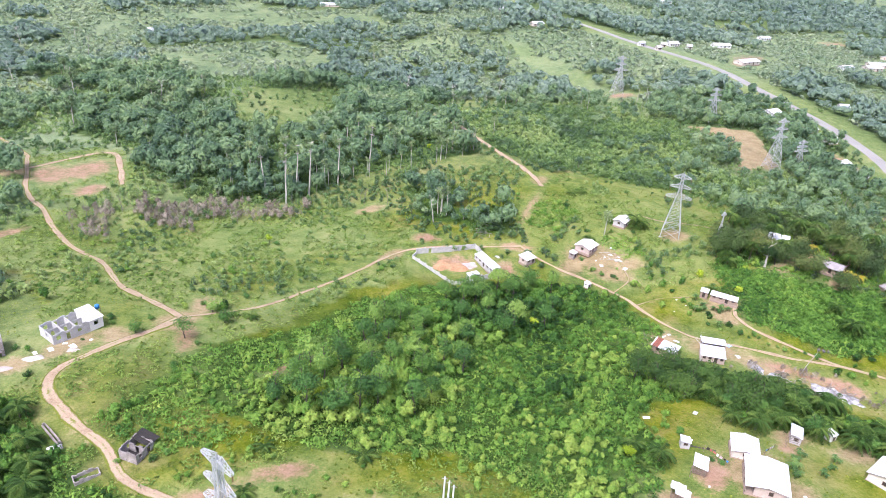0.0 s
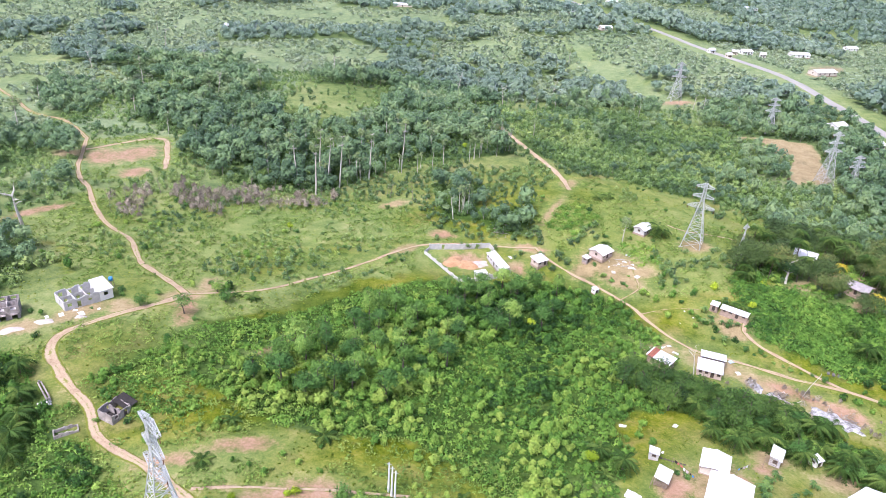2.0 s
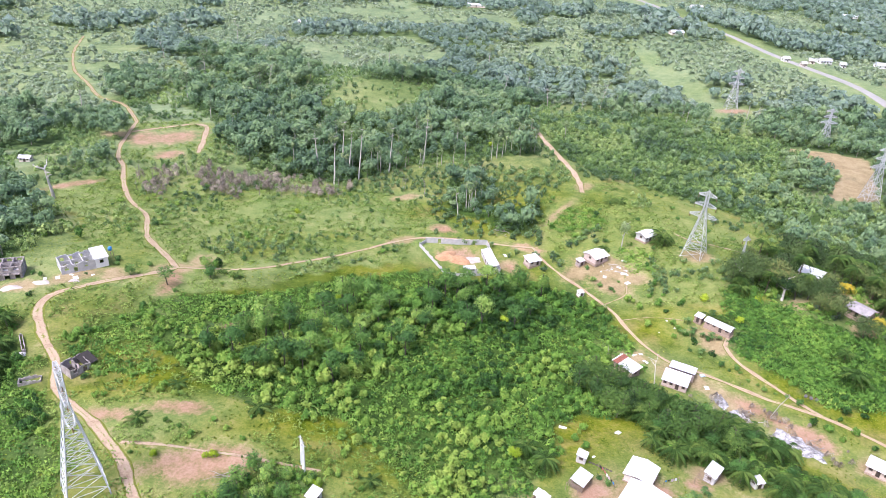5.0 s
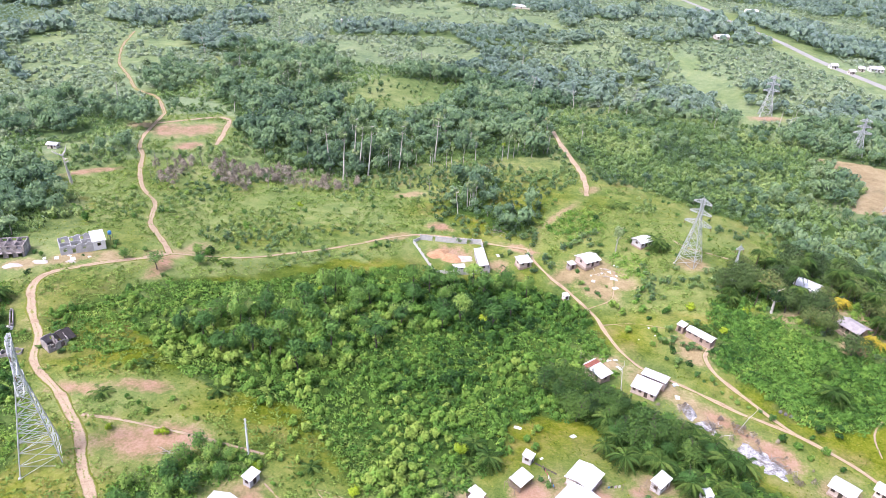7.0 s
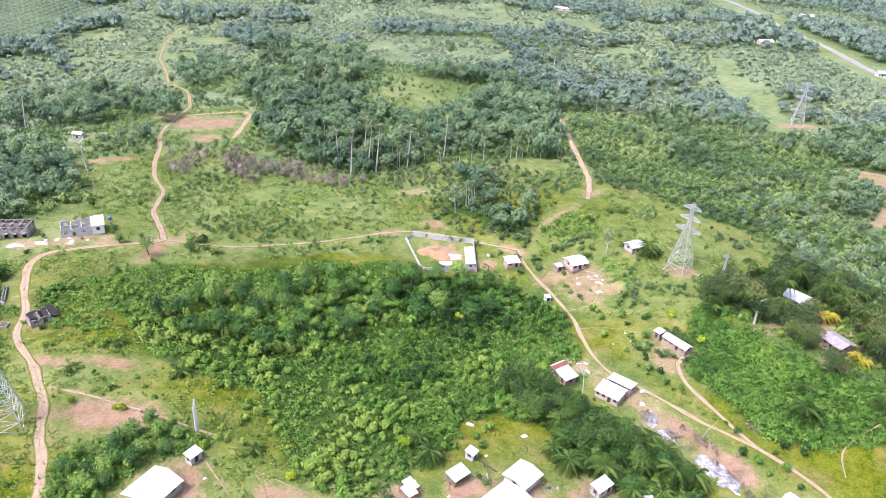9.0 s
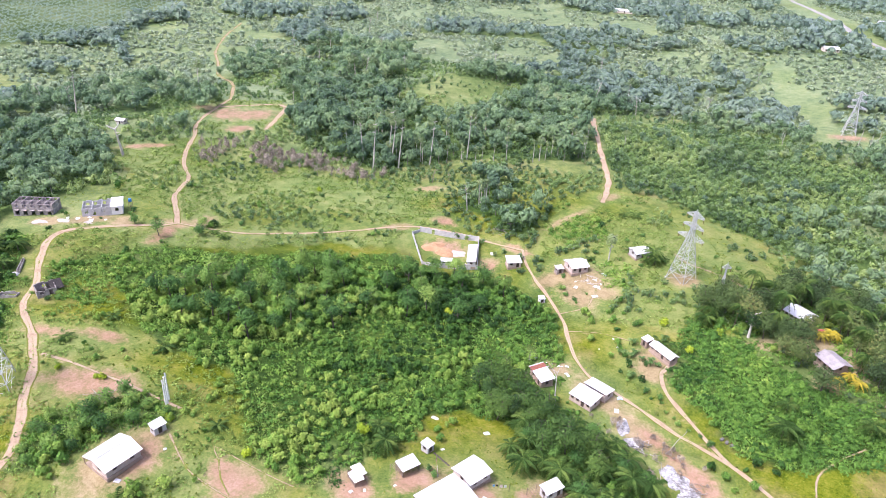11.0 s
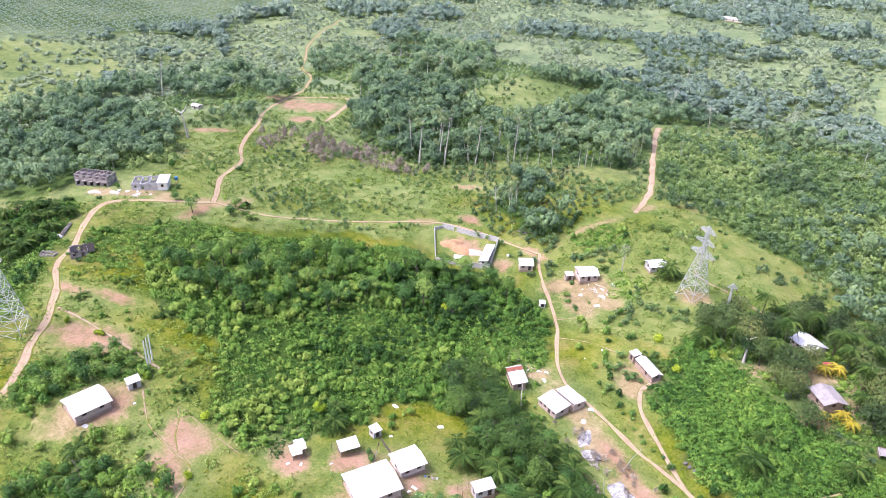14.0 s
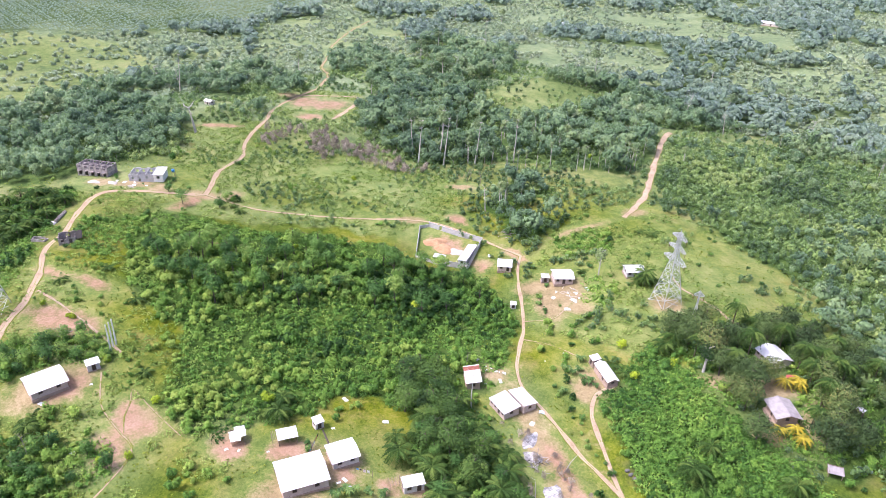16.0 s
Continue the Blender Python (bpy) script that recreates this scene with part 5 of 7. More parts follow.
def bungalow_shell():
    x, y, yaw, L, W = -94.5, 150.5, 54, 13.0, 7.0
    ob = thing("unfinished_bungalow", "roofless grey block bungalow with one finished white-roofed end", "building", pose(x, y, base_z(x, y, yaw, L, W), 0, 0, yaw))
    split = L / 2 - 3.6
    for yy, s in ((-W / 2, 1), (W / 2 - 0.2, -1)):
        block_wall(ob, (-L / 2, yy), (split, yy), 2.5, [(0.9, 0.9, 1.1, 1.2), (3.4, 0.0 if s > 0 else 0.9, 1.0, 2.0 if s > 0 else 1.2), (6.2, 0.9, 1.1, 1.2)], BLOCK, step=1)
    for k, wx in enumerate((-L / 2, -L / 2 + 3.1, -L / 2 + 6.2)):
        block_wall(ob, (wx + 0.2, -W / 2 + 0.2), (wx + 0.2, W / 2 - 0.21), 2.5, [(2.6, 0.0, 0.9, 2.0)] if k else [(2.4, 0.9, 1.1, 1.2)], BLOCK, step=1)
    block_wall(ob, (-L / 2 + 0.21, 0), (split - 0.2, 0), 2.4, [(1.0, 0, 0.9, 2.0), (4.2, 0, 0.9, 2.0), (7.0, 0, 0.9, 2.0)], BLOCK, 0.15)
    bm = bmesh.new()
    wall(bm, 3.6, 2.7, [(1.2, 0.9, 1.1, 1.1)], 0.2)
    placed(part("wall", bm, WHITE, ob, "white-painted wall"), pose(split, -W / 2 - 0.004, 0))
    for a, b in (((split + 0.2, -W / 2 + 0.2), (split + 0.2, W / 2 - 0.2)), ((L / 2, -W / 2 + 0.2), (L / 2, W / 2 - 0.2)), ((L / 2, W / 2), (split, W / 2))):
        block_wall(ob, a, b, 2.7, [], WHITE)
    bm = bmesh.new()
    roof_slope(bm, split - 0.2, L / 2 + 0.3, -W / 2 - 0.3, 2.72, W / 2 + 0.3, 3.1)
    part("roof", bm, ZINC, ob)
    HOUSE_SPOTS.extend([(x, y, 6), (x + 3.5, y + 4.5, 4.5), (x - 3.5, y - 4.5, 4.5)])
    # water tank on a stand behind it
    tx, ty = -92.2, 159.6
    tk = thing("water_tank", "blue plastic water tank on a timber stand", "water tank", pose(tx, ty, landz(tx, ty)))
    for sx in (-0.5, 0.5):
        for sy in (-0.5, 0.5):
            bm = bmesh.new()
            bar(bm, (sx, sy, -0.3), (sx, sy, 2.2), 0.12)
            part("leg", bm, TIMBER, tk)
    v, q = tube([(0, 0, 2.2), (0, 0, 2.25), (0, 0, 3.2), (0, 0, 3.4), (0, 0, 3.45)], [0.1, 0.6, 0.6, 0.35, 0.05], 16)
    part_np("tank", v, q, BLUE, tk)


def small_ruin():
    x, y, yaw = -61.0, 110.2, 72
    ob = thing("ruined_hut", "roofless mouldy block ruin overgrown by bushes", "ruin", pose(x, y, base_z(x, y, yaw, 5, 4) - 0.2, 0, 0, yaw))
    L, W = 5.2, 4.4
    block_wall(ob, (-L / 2, -W / 2), (L / 2, -W / 2), 1.7, [(0.8, 0.8, 1.0, 1.0), (3.2, 0, 1.0, 1.9)], OLD_BLOCK, step=1)
    block_wall(ob, (L / 2, -W / 2 + 0.21), (L / 2, W / 2 - 0.21), 1.9, [(1.6, 0.8, 0.9, 0.9)], OLD_BLOCK, step=1)
    block_wall(ob, (L / 2, W / 2), (-L / 2, W / 2), 2.2, [(2.0, 0.8, 1.0, 1.0)], OLD_BLOCK, step=1)
    block_wall(ob, (-L / 2, W / 2 - 0.21), (-L / 2, -W / 2 + 0.21), 2.1, [], OLD_BLOCK, step=1)
    block_wall(ob, (0.2, -W / 2 + 0.22), (0.2, W / 2 - 0.22), 1.8, [(1.4, 0, 0.9, 1.7)], OLD_BLOCK, step=1)
    bm = bmesh.new()
    box(bm, -L / 2 + 0.2, L / 2 - 0.2, -W / 2 + 0.2, W / 2 - 0.2, -0.4, 0.08)
    part("floor_slab", bm, DARK, ob)
    bm = bmesh.new()
    roof_slope(bm, 1.2, L / 2 + 2.0, -W / 2, 1.5, W / 2, 2.4)
    part("fallen_roof", bm, DARK, ob, "sagging dark stained roof sheets")
    HOUSE_SPOTS.append((x, y, 3.2))
    for fx, fy, fyaw, fl, fw in ((-68.5, 103.4, 38, 5.0, 2.2), (-80.8, 113.6, -40, 8.0, 0.9)):
        f = thing("foundation", "low dark mossy block foundation in the grass", "ruin", pose(fx, fy, base_z(fx, fy, fyaw, fl, fw) - 0.25, 0, 0, fyaw))
        for a, b in (((-fl / 2, -fw / 2), (fl / 2, -fw / 2)), ((fl / 2, -fw / 2 + 0.21), (fl / 2, fw / 2 - 0.21)), ((fl / 2, fw / 2), (-fl / 2, fw / 2)), ((-fl / 2, fw / 2 - 0.21), (-fl / 2, -fw / 2 + 0.21))):
            block_wall(f, a, b, 0.55, [], OLD_BLOCK, step=1)
        HOUSE_SPOTS.append((fx, fy, fl * 0.45))
    x, y, yaw = 107.0, 232.0, -40
    r = thing("wall_stub", "roofless reddish wall remains among the trees", "ruin", pose(x, y, base_z(x, y, yaw, 4, 3) - 0.1, 0, 0, yaw))
    for a, b in (((-2, -1.5), (2, -1.5)), ((2, -1.29), (2, 1.29)), ((2, 1.5), (-2, 1.5)), ((-2, 1.29), (-2, -1.29))):
        block_wall(r, a, b, 1.5, [], MUD, step=1)
    HOUSE_SPOTS.append((x, y, 2.8))


def walled_yard():
    """The block-walled yard with its long roofed building."""
    corners = [(-10.4, 221.2), (-9.3, 224.8), (11.8, 232.8), (20.8, 217.4), (10.5, 210.0), (4.0, 207.4)]
    zs = [landz(*c) for c in corners]
    ob = thing("walled_yard", "unfinished grey block perimeter wall round an orange sand yard", "wall", pose(0, 0, 0))
    n = len(corners)
    for k in range(n):
        a, b = Vector(corners[k]), Vector(corners[(k + 1) % n])
        seg = max(1, int((b - a).length / 3.2))
        for s in range(seg):
            p, q = a.lerp(b, s / seg), a.lerp(b, (s + 1) / seg)
            z = landz(*((p + q) / 2))
            tall = 2.1 if k in (1, 2, 3) else 1.2
            bm = bmesh.new()
            d = q - p
            gap = k == 1 and s in (1, 5)
            wall(bm, d.length - 0.3, tall, [(1.1, 0.0, 1.1, 1.9)] if gap else [], 0.18, -0.8)
            u = d.normalized()
            placed(part("wall_panel", bm, BLOCK, ob), pose(p.x + u.x * 0.15, p.y + u.y * 0.15, z, 0, 0, math.degrees(math.atan2(d.y, d.x))))
            bm = bmesh.new()
            box(bm, -0.15, 0.15, -0.13, 0.23, -0.8, tall + 0.25)
            placed(part("pillar", bm, BLOCK, ob), pose(p.x, p.y, z, 0, 0, math.degrees(math.atan2(d.y, d.x))))
    house("yard_building", "long narrow white-roofed block building inside the walled yard", 16.0, 221.6, -61, 13.0, 3.4, 2.6, 0.5, kind="shed", walls=BLOCK, front=4, back=0, over=0.2, seed=60)
    house("yard_hut", "small white-roofed hut at the low end of the walled yard", 11.0, 212.6, 32, 4.4, 2.4, 2.0, 0.3, kind="shed", walls=BLOCK, front=1, back=0, over=0.2, seed=61)
    HOUSE_SPOTS.extend([(0, 220, 8.5), (-7, 217, 6), (8, 218, 9)])


def heap(name, label, x, y, rx, ry, h, material, seed=0, turn=0.0):
    """A low uneven heap on the ground."""
    rng = np.random.RandomState(seed)
    bm = bmesh.new()
    rings, sides = 7, 20
    lobes = rng.uniform(-0.18, 0.18, 5)
    rows = []
    for i in range(rings + 1):
        f = i / rings
        row = []
        for k in range(sides):
            a = 2 * math.pi * k / sides
            w = 1 + sum(lobes[j] * math.sin((j + 1) * a + j) for j in range(5))
            px, py = math.cos(a) * rx * (1 - f) * w, math.sin(a) * ry * (1 - f) * w
            c, s = math.cos(turn), math.sin(turn)
            gx, gy = x + px * c - py * s, y + px * s + py * c
            bumpy = h * (1 - (1 - f) ** 2) ** 1.2 * (0.75 + 0.5 * float(vnoise(gx, gy, 0.9, seed)))
            row.append(bm.verts.new((gx, gy, landz(gx, gy) - (0.15 if i == 0 else 0) + bumpy)))
        rows.append(row)
    for r, s in zip(rows, rows[1:]):
        for k in range(sides):
            bm.faces.new([r[k], r[(k + 1) % sides], s[(k + 1) % sides], s[k]])
    bmesh.ops.remove_doubles(bm, verts=bm.verts, dist=0.01)
    o = part(name, bm, material, None, label, True)
    return tagged(o, category="heap")


two_storey_shell()
bungalow_shell()
small_ruin()
walled_yard()
heap("sand_mound", "mound of orange sand in the walled yard", 0.6, 219.6, 4.4, 3.4, 1.1, SAND, 1, 0.9)
heap("sand_mound", "long bank of orange sand in the walled yard", 5.5, 219.5, 4.8, 3.0, 0.9, SAND, 2, 0.4)
heap("sand_mound", "pale spread of sand in the walled yard", 9.5, 221.5, 3.6, 2.4, 0.5, PALE_SAND, 3, 0.4)
heap("gravel_mound", "heap of pale building gravel beside the block shell", -103.5, 132.2, 3.2, 1.5, 0.7, PALE_SAND, 4, 0.5)
heap("gravel_mound", "grey gravel heap at the edge of the track", -97.5, 137.5, 2.4, 1.4, 0.6, PALE_SAND, 5, 0.3)
heap("gravel_mound", "small white sand heap in front of the bungalow", -90.2, 141.8, 1.6, 1.0, 0.5, PALE_SAND, 6, 0.2)
heap("gravel_mound", "small grey heap of stones beside the earth track", -78.5, 110.5, 1.6, 1.0, 0.6, BLOCK, 7, 0.2)
for k, (hx, hy, rx, ry, tn) in enumerate([(93.8, 170.8, 4.0, 1.6, 2.0), (97.8, 167.2, 3.0, 1.7, 0.5), (110.5, 161.5, 4.6, 3.2, -0.6), (114.8, 157.6, 3.6, 2.6, -0.5)]):
    heap("ash_bed", "pale grey ash of a burnt clearing with charred bits", hx, hy, rx, ry, 0.35, ASH, 10 + k, tn)


# ---------------------------------------------------------------- pylons and poles
def pylon(label, x, y, yaw, height, base, thick=1.0, arms=((0.62, 3.6), (0.78, 3.2), (0.93, 2.6)), panels=8):
    """A lattice pylon: four legs, rings and crossed braces, cross-arms with hanging insulators."""
    zs = [landz(x + sx * base / 2, y + sy * base / 2) for sx in (-1, 1) for sy in (-1, 1)]
    ob = thing("power_pylon", label, "pylon", pose(x, y, min(zs), 0, 0, yaw))

    def half(f):
        return base / 2 * max(1 - f * 1.17, 0.13)

    levels = [1 - (1 - k / panels) ** 1.25 for k in range(panels + 1)]
    cs = [(-1, -1), (1, -1), (1, 1), (-1, 1)]
    for sx, sy in cs:
        path = [(sx * half(f), sy * half(f), f * height - (0.6 if f == 0 else 0)) for f in levels]
        part_np("leg", *tube(path, [0.12 * thick] * len(path), 4), GALV, ob)
    for f, g in zip(levels, levels[1:]):
        for k in range(4):
            (ax, ay), (bx, by) = cs[k], cs[(k + 1) % 4]
            bm = bmesh.new()
            a0, b0 = (ax * half(f), ay * half(f), f * height), (bx * half(f), by * half(f), f * height)
            a1, b1 = (ax * half(g), ay * half(g), g * height), (bx * half(g), by * half(g), g * height)
            bar(bm, a0, b1, 0.09 * thick)
            bar(bm, b0, a1, 0.09 * thick)
            bar(bm, a1, b1, 0.09 * thick)
            mid0, mid1 = [(p + q) / 2 for p, q in zip(a0, a1)], [(p + q) / 2 for p, q in zip(b0, b1)]
            if (g - f) * height > 3.5:
                bar(bm, mid0, mid1, 0.07 * thick)
            part("brace", bm, GALV, ob)
    for f, reach in arms:
        h = half(f)
        for s in (-1, 1):
            bm = bmesh.new()
            tip = (s * (h + reach), 0, f * height + 0.1)
            for sy in (-1, 1):
                end = Vector((s * (h + reach), sy * h * 0.55, f * height + 0.1))
                lo0, hi0 = Vector((s * h, sy * h, f * height)), Vector((s * h, sy * h, f * height + 1.5))
                bar(bm, lo0, end, 0.1 * thick)
                bar(bm, hi0, end + Vector((0, 0, 0.35)), 0.09 * thick)
                last = lo0
                for u in (0.25, 0.5, 0.75, 1.0):
                    lo, hi = lo0.lerp(end, u), hi0.lerp(end + Vector((0, 0, 0.35)), u)
                    bar(bm, lo, hi, 0.06 * thick)
                    bar(bm, last, hi, 0.06 * thick)
                    last = lo
            for u in (0.25, 0.5, 0.75, 1.0):
                for zz in (0.0, 1.5):
                    pa, pb = Vector((s * h, h, f * height + zz)), Vector((s * h, -h, f * height + zz))
                    ea, eb = Vector((s * (h + reach), h * 0.55, f * height + 0.1 + zz * 0.23)), Vector((s * (h + reach), -h * 0.55, f * height + 0.1 + zz * 0.23))
                    bar(bm, pa.lerp(ea, u), pb.lerp(eb, u), 0.06 * thick)
                    bar(bm, pa.lerp(ea, u - 0.25), pb.lerp(eb, u), 0.05 * thick)
            arm = part("cross_arm", bm, GALV, ob)
            v, q = tube([(tip[0], 0, tip[2] - 0.05 - 0.15 * i) for i in range(9)], [0.05, 0.12] * 4 + [0.05], 8)
            part_np("insulator", v, q, CERAMIC, arm)
    bm = bmesh.new()
    bar(bm, (0, 0, height * 0.97), (0, 0, height + 0.9), 0.12 * thick)
    part("peak", bm, GALV, ob)
    for sx, sy in cs:
        bm = bmesh.new()
        box(bm, sx * base / 2 - 0.3, sx * base / 2 + 0.3, sy * base / 2 - 0.3, sy * base / 2 + 0.3, -1.0, 0.2)
        part("footing", bm, BLOCK, ob)
    HOUSE_SPOTS.append((x, y, base * 0.45))
    return ob


pylon("tall galvanised lattice power pylon beside the farm track", -32.6, 81.0, -38, 30.5, 8.2, 1.05, arms=((0.66, 3.4), (0.81, 3.4), (0.965, 3.4)), panels=13)
pylon("galvanised lattice power pylon on the grassy hill", 84.8, 241.2, -20, 24.5, 7.0, 1.0, panels=10)
pylon("slim lattice mast next to the hill pylon", 99.0, 232.0, 30, 13.5, 2.0, 0.7, arms=((0.9, 1.2),), panels=7)
pylon("pale lattice power pylon beside the bare quarry slope", 162.0, 340.0, 20, 25.5, 6.5, 1.2)
pylon("small lattice pylon in roadside scrub", 175.5, 342.0, 20, 14.0, 4.0, 1.0, panels=6)
pylon("distant lattice power pylon among trees", 108.5, 470.0, 10, 24.5, 7.0, 1.3)
pylon("distant lattice pylon in the woods", 152.0, 410.0, 15, 20.0, 5.5, 1.2, panels=6)

poles = []
for k in range(3):
    px, py = 5.3 - k * 0.9, 101.0 + k * 1.05
    p = thing("utility_pole", "pale tapered concrete utility pole of a group of three", "utility pole", pose(px, py, landz(px, py)), "poles of the three-pole stand")
    part_np("shaft", *tube([(0, 0, -0.5), (0, 0, 4), (0, 0, 8.1)], [0.24, 0.2, 0.15], 8), WHITE, p)
    bm = bmesh.new()
    box(bm, -0.55, 0.55, -0.05, 0.05, 7.55, 7.67)
    part("cross_arm", bm, GALV, p)
    for s in (-0.5, 0.0, 0.5):
        part_np("insulator", *tube([(s, 0, 7.67), (s, 0, 7.75), (s, 0, 7.85), (s, 0, 7.9)], [0.03, 0.07, 0.06, 0.02], 8), CERAMIC, p)
    poles.append(p)
# ---------------------------------------------------------------- planting
R = np.random.RandomState(42)
bush_t = [crown(np.random.RandomState(100 + k), 220, 0.48, 1.6, 2.3, -0.1, 6, 0.65, flat=0.95) for k in range(5)]
mid_t = [crown(np.random.RandomState(200 + k), 50, 0.92, 1.9, 2.3, -0.1, 5, 0.55, 0.5, flat=0.9) for k in range(5)]
wood_t = [crown(np.random.RandomState(300 + k), 260, 0.9, 3.6, 6.8, 1.2, 7, 0.75, 0.3) for k in range(6)]
far_t = [crown(np.random.RandomState(400 + k), 100, 1.75, 4.6, 6.4, 1.2, 6, 0.85, 0.2) for k in range(6)]
dim_t = [crown(np.random.RandomState(430 + k), 40, 2.7, 5.4, 6.6, 0.8, 5, 0.95, 0.2) for k in range(5)]
scrub_t = [crown(np.random.RandomState(450 + k), 18, 1.6, 2.4, 1.8, -0.3, 4, 0.7, 0.35) for k in range(5)]
dry_t = [leaves(np.random.RandomState(480 + k), *[c * np.array(m) for c, m in zip(crown_points(np.random.RandomState(480 + k), 110, 1.5, 3.0, 0.0, 6), ((1, 1, 1), (1, 1, 0.1)))], 0.9, 0.16) for k in range(4)]
creep_t = [crown(np.random.RandomState(470 + k), 62, 0.55, 1.9, 0.7, -0.2, 8, flat=0.5, spread=0.85) for k in range(5)]
herb_t = [crown(np.random.RandomState(500 + k), 13, 0.45, 0.5, 0.35, -0.05, 4) for k in range(5)]


def lie(polys, x, y, ragged=5.0):
    r = np.zeros(x.shape, bool)
    for k, p in enumerate(polys):
        r |= inside(x, y, p, ragged, k)
    return r


# lush thicket in the middle and the other near bush
x, y = grid_points(R, -125, 165, 52, 272, 2.5)
near = lie((THICKET, PALM_BELT, GROVE_BANK, WEST_BANK, HEDGE, LOW_BUSH, WEST_HEDGE, EAST_BUSH, MID_BUSH), x, y, 3.5)
near |= inside(x, y, GROVE, 4) & (fnoise(x, y, 9, 3) > 0.5)
gap = fnoise(x, y, 17, 41)
mat = near & (R.rand(len(x)) < 0.9) & open_ground(x, y, 0.9)
mx, my = x[mat], y[mat]
bx, by = grid_points(R, 92, 158, 172, 224, 1.7)
ok = inside(bx, by, GROVE_BANK, 3) & open_ground(bx, by, 0.9)
mx, my = np.append(mx, bx[ok]), np.append(my, by[ok])
loose = (y < 225) & (fnoise(x, y, 16, 44) > 0.6) & (R.rand(len(x)) < 0.28)
bankside = inside(x, y, GROVE_BANK, 3)
keep = ((near & ((gap > np.where(inside(x, y, TALL_BELT, 5), 0.28, np.where((x < -6) | (y > 196), 0.5, 0.4))) | inside(x, y, PALM_BELT, 2) | bankside)) | loose) & open_ground(x, y, 0.9) & (patches(x, y, YARDS + RED_SPOTS) < 0.3)
x, y = x[keep], y[keep]
belt = inside(x, y, TALL_BELT, 6)
s = 0.4 + 1.0 * fnoise(x, y, 12, 50) * (0.3 + 1.3 * R.rand(len(x)) ** 1.5) + belt * 0.35
t = 0.5 + (fnoise(x, y, 22, 52) - 0.45) * 1.7 + R.normal(0.0, 0.22, len(x)) - belt * 0.06 - (inside(x, y, PALM_BELT, 2) | inside(x, y, WEST_BANK, 2)) * 0.3
bank = inside(x, y, GROVE_BANK, 2)
s, t = np.where(bank, s * 0.85, s), np.where(bank, t * 0.5 + 0.1, t)
cover("creepers", "low tangle of bright creepers and herbs under the bushes", creep_t, mx, my, 1.0 + 0.6 * R.rand(len(mx)), fnoise(mx, my, 15, 54) * 0.9 + R.normal(0.08, 0.15, len(mx)) - inside(mx, my, PALM_BELT, 2) * 0.2 - inside(mx, my, GROVE_BANK, 2) * 0.1, LEAF_THICKET, R, None, "creepers")
cover("thicket", "dense bright green tropical thicket of leafy bushes", bush_t, x, y, s, t, LEAF_THICKET, R, 0.8 + 0.6 * R.rand(len(x)), "bushes", 0.4)

# bush of the slopes and meadows further off
x, y = grid_points(R, -215, 230, 90, 445, 3.2)
deep = lie((RIDGE_BUSH, MID_WOODS, COPSE, ROADSIDE_WOODS, GROVE, EAST_SLOPE), x, y, 5)
open_part = lie((MEADOW, TOWER_FIELD, UP_CLEAR), x, y, 4)
wild = ~deep & ~open_part & (((y > 215) & (x > -128)) | ((x < -118) & (y > 90 + 0.5 * (x + 215)))) & ((woods_cover(x, y) > 0.42) | (fnoise(x, y, 18, 69) > np.where(x < -118, 0.38, 0.47)))
meadow_bush = inside(x, y, MEADOW, 4) & (fnoise(x, y, 16, 61) > 0.485)
field_bush = inside(x, y, TOWER_FIELD, 4) & (fnoise(x, y, 15, 66) > 0.68)
grassy = lie((GRASS_HILL_A, GRASS_HILL_B, UP_CLEAR), x, y, 3)
keep = ((deep & (fnoise(x, y, 15, 62) > np.where(inside(x, y, RIDGE_BUSH, 5), 0.3, 0.3))) | wild | (grassy & (fnoise(x, y, 14, 77) > 0.5)) | (meadow_bush & (R.rand(len(x)) < 0.75)) | field_bush) & ~(grassy & (R.rand(len(x)) < 0.72)) & ~inside(x, y, THICKET, 2) & open_ground(x, y, 1.2) & (patches(x, y, YARDS + RED_SPOTS) < 0.25)
keep &= ~((y < 222) & (x > -8) & (x < 60)) & ((y > 180) | (x < -118))
x, y = x[keep], y[keep]
s = 0.5 + 0.9 * fnoise(x, y, 14, 63) * (0.6 + R.rand(len(x)) * 0.8) + inside(x, y, RIDGE_BUSH, 5) * 0.25
s = np.where(inside(x, y, MEADOW, 4), s * 0.8, s)
light = inside(x, y, MEADOW, 4) * 0.05 + inside(x, y, RIDGE_BUSH, 4) * 0.08
t = 0.5 + (fnoise(x, y, 24, 64) - 0.5) * 1.7 + R.normal(0, 0.14, len(x)) + light
cover("slope_scrub", "green scrub and bushes covering the slopes", mid_t, x, y, s, t, LEAF_SLOPE, R, 0.8 + 0.5 * R.rand(len(x)), "bushes", 0.3)

# low fluffy growth on the open slopes
x, y = grid_points(R, -175, 130, 60, 330, 2.3)
keep = lie((MEADOW, TOWER_FIELD, UP_CLEAR, [(-100, 112), (-92, 140), (-74, 150), (-60, 150), (-50, 126), (-60, 108)], [(-125, 60), (-125, 96), (-60, 128), (20, 120), (60, 114), (60, 60)]), x, y, 5) & (fnoise(x, y, 13, 67) > 0.36) & open_ground(x, y, 0.6) & (patches(x, y, YARDS + RED_SPOTS) < 0.3) & (R.rand(len(x)) < 0.8)
keep &= ~inside(x, y, TOWER_FIELD, 3) | (fnoise(x, y, 13, 67) > 0.47)
x, y = x[keep], y[keep]
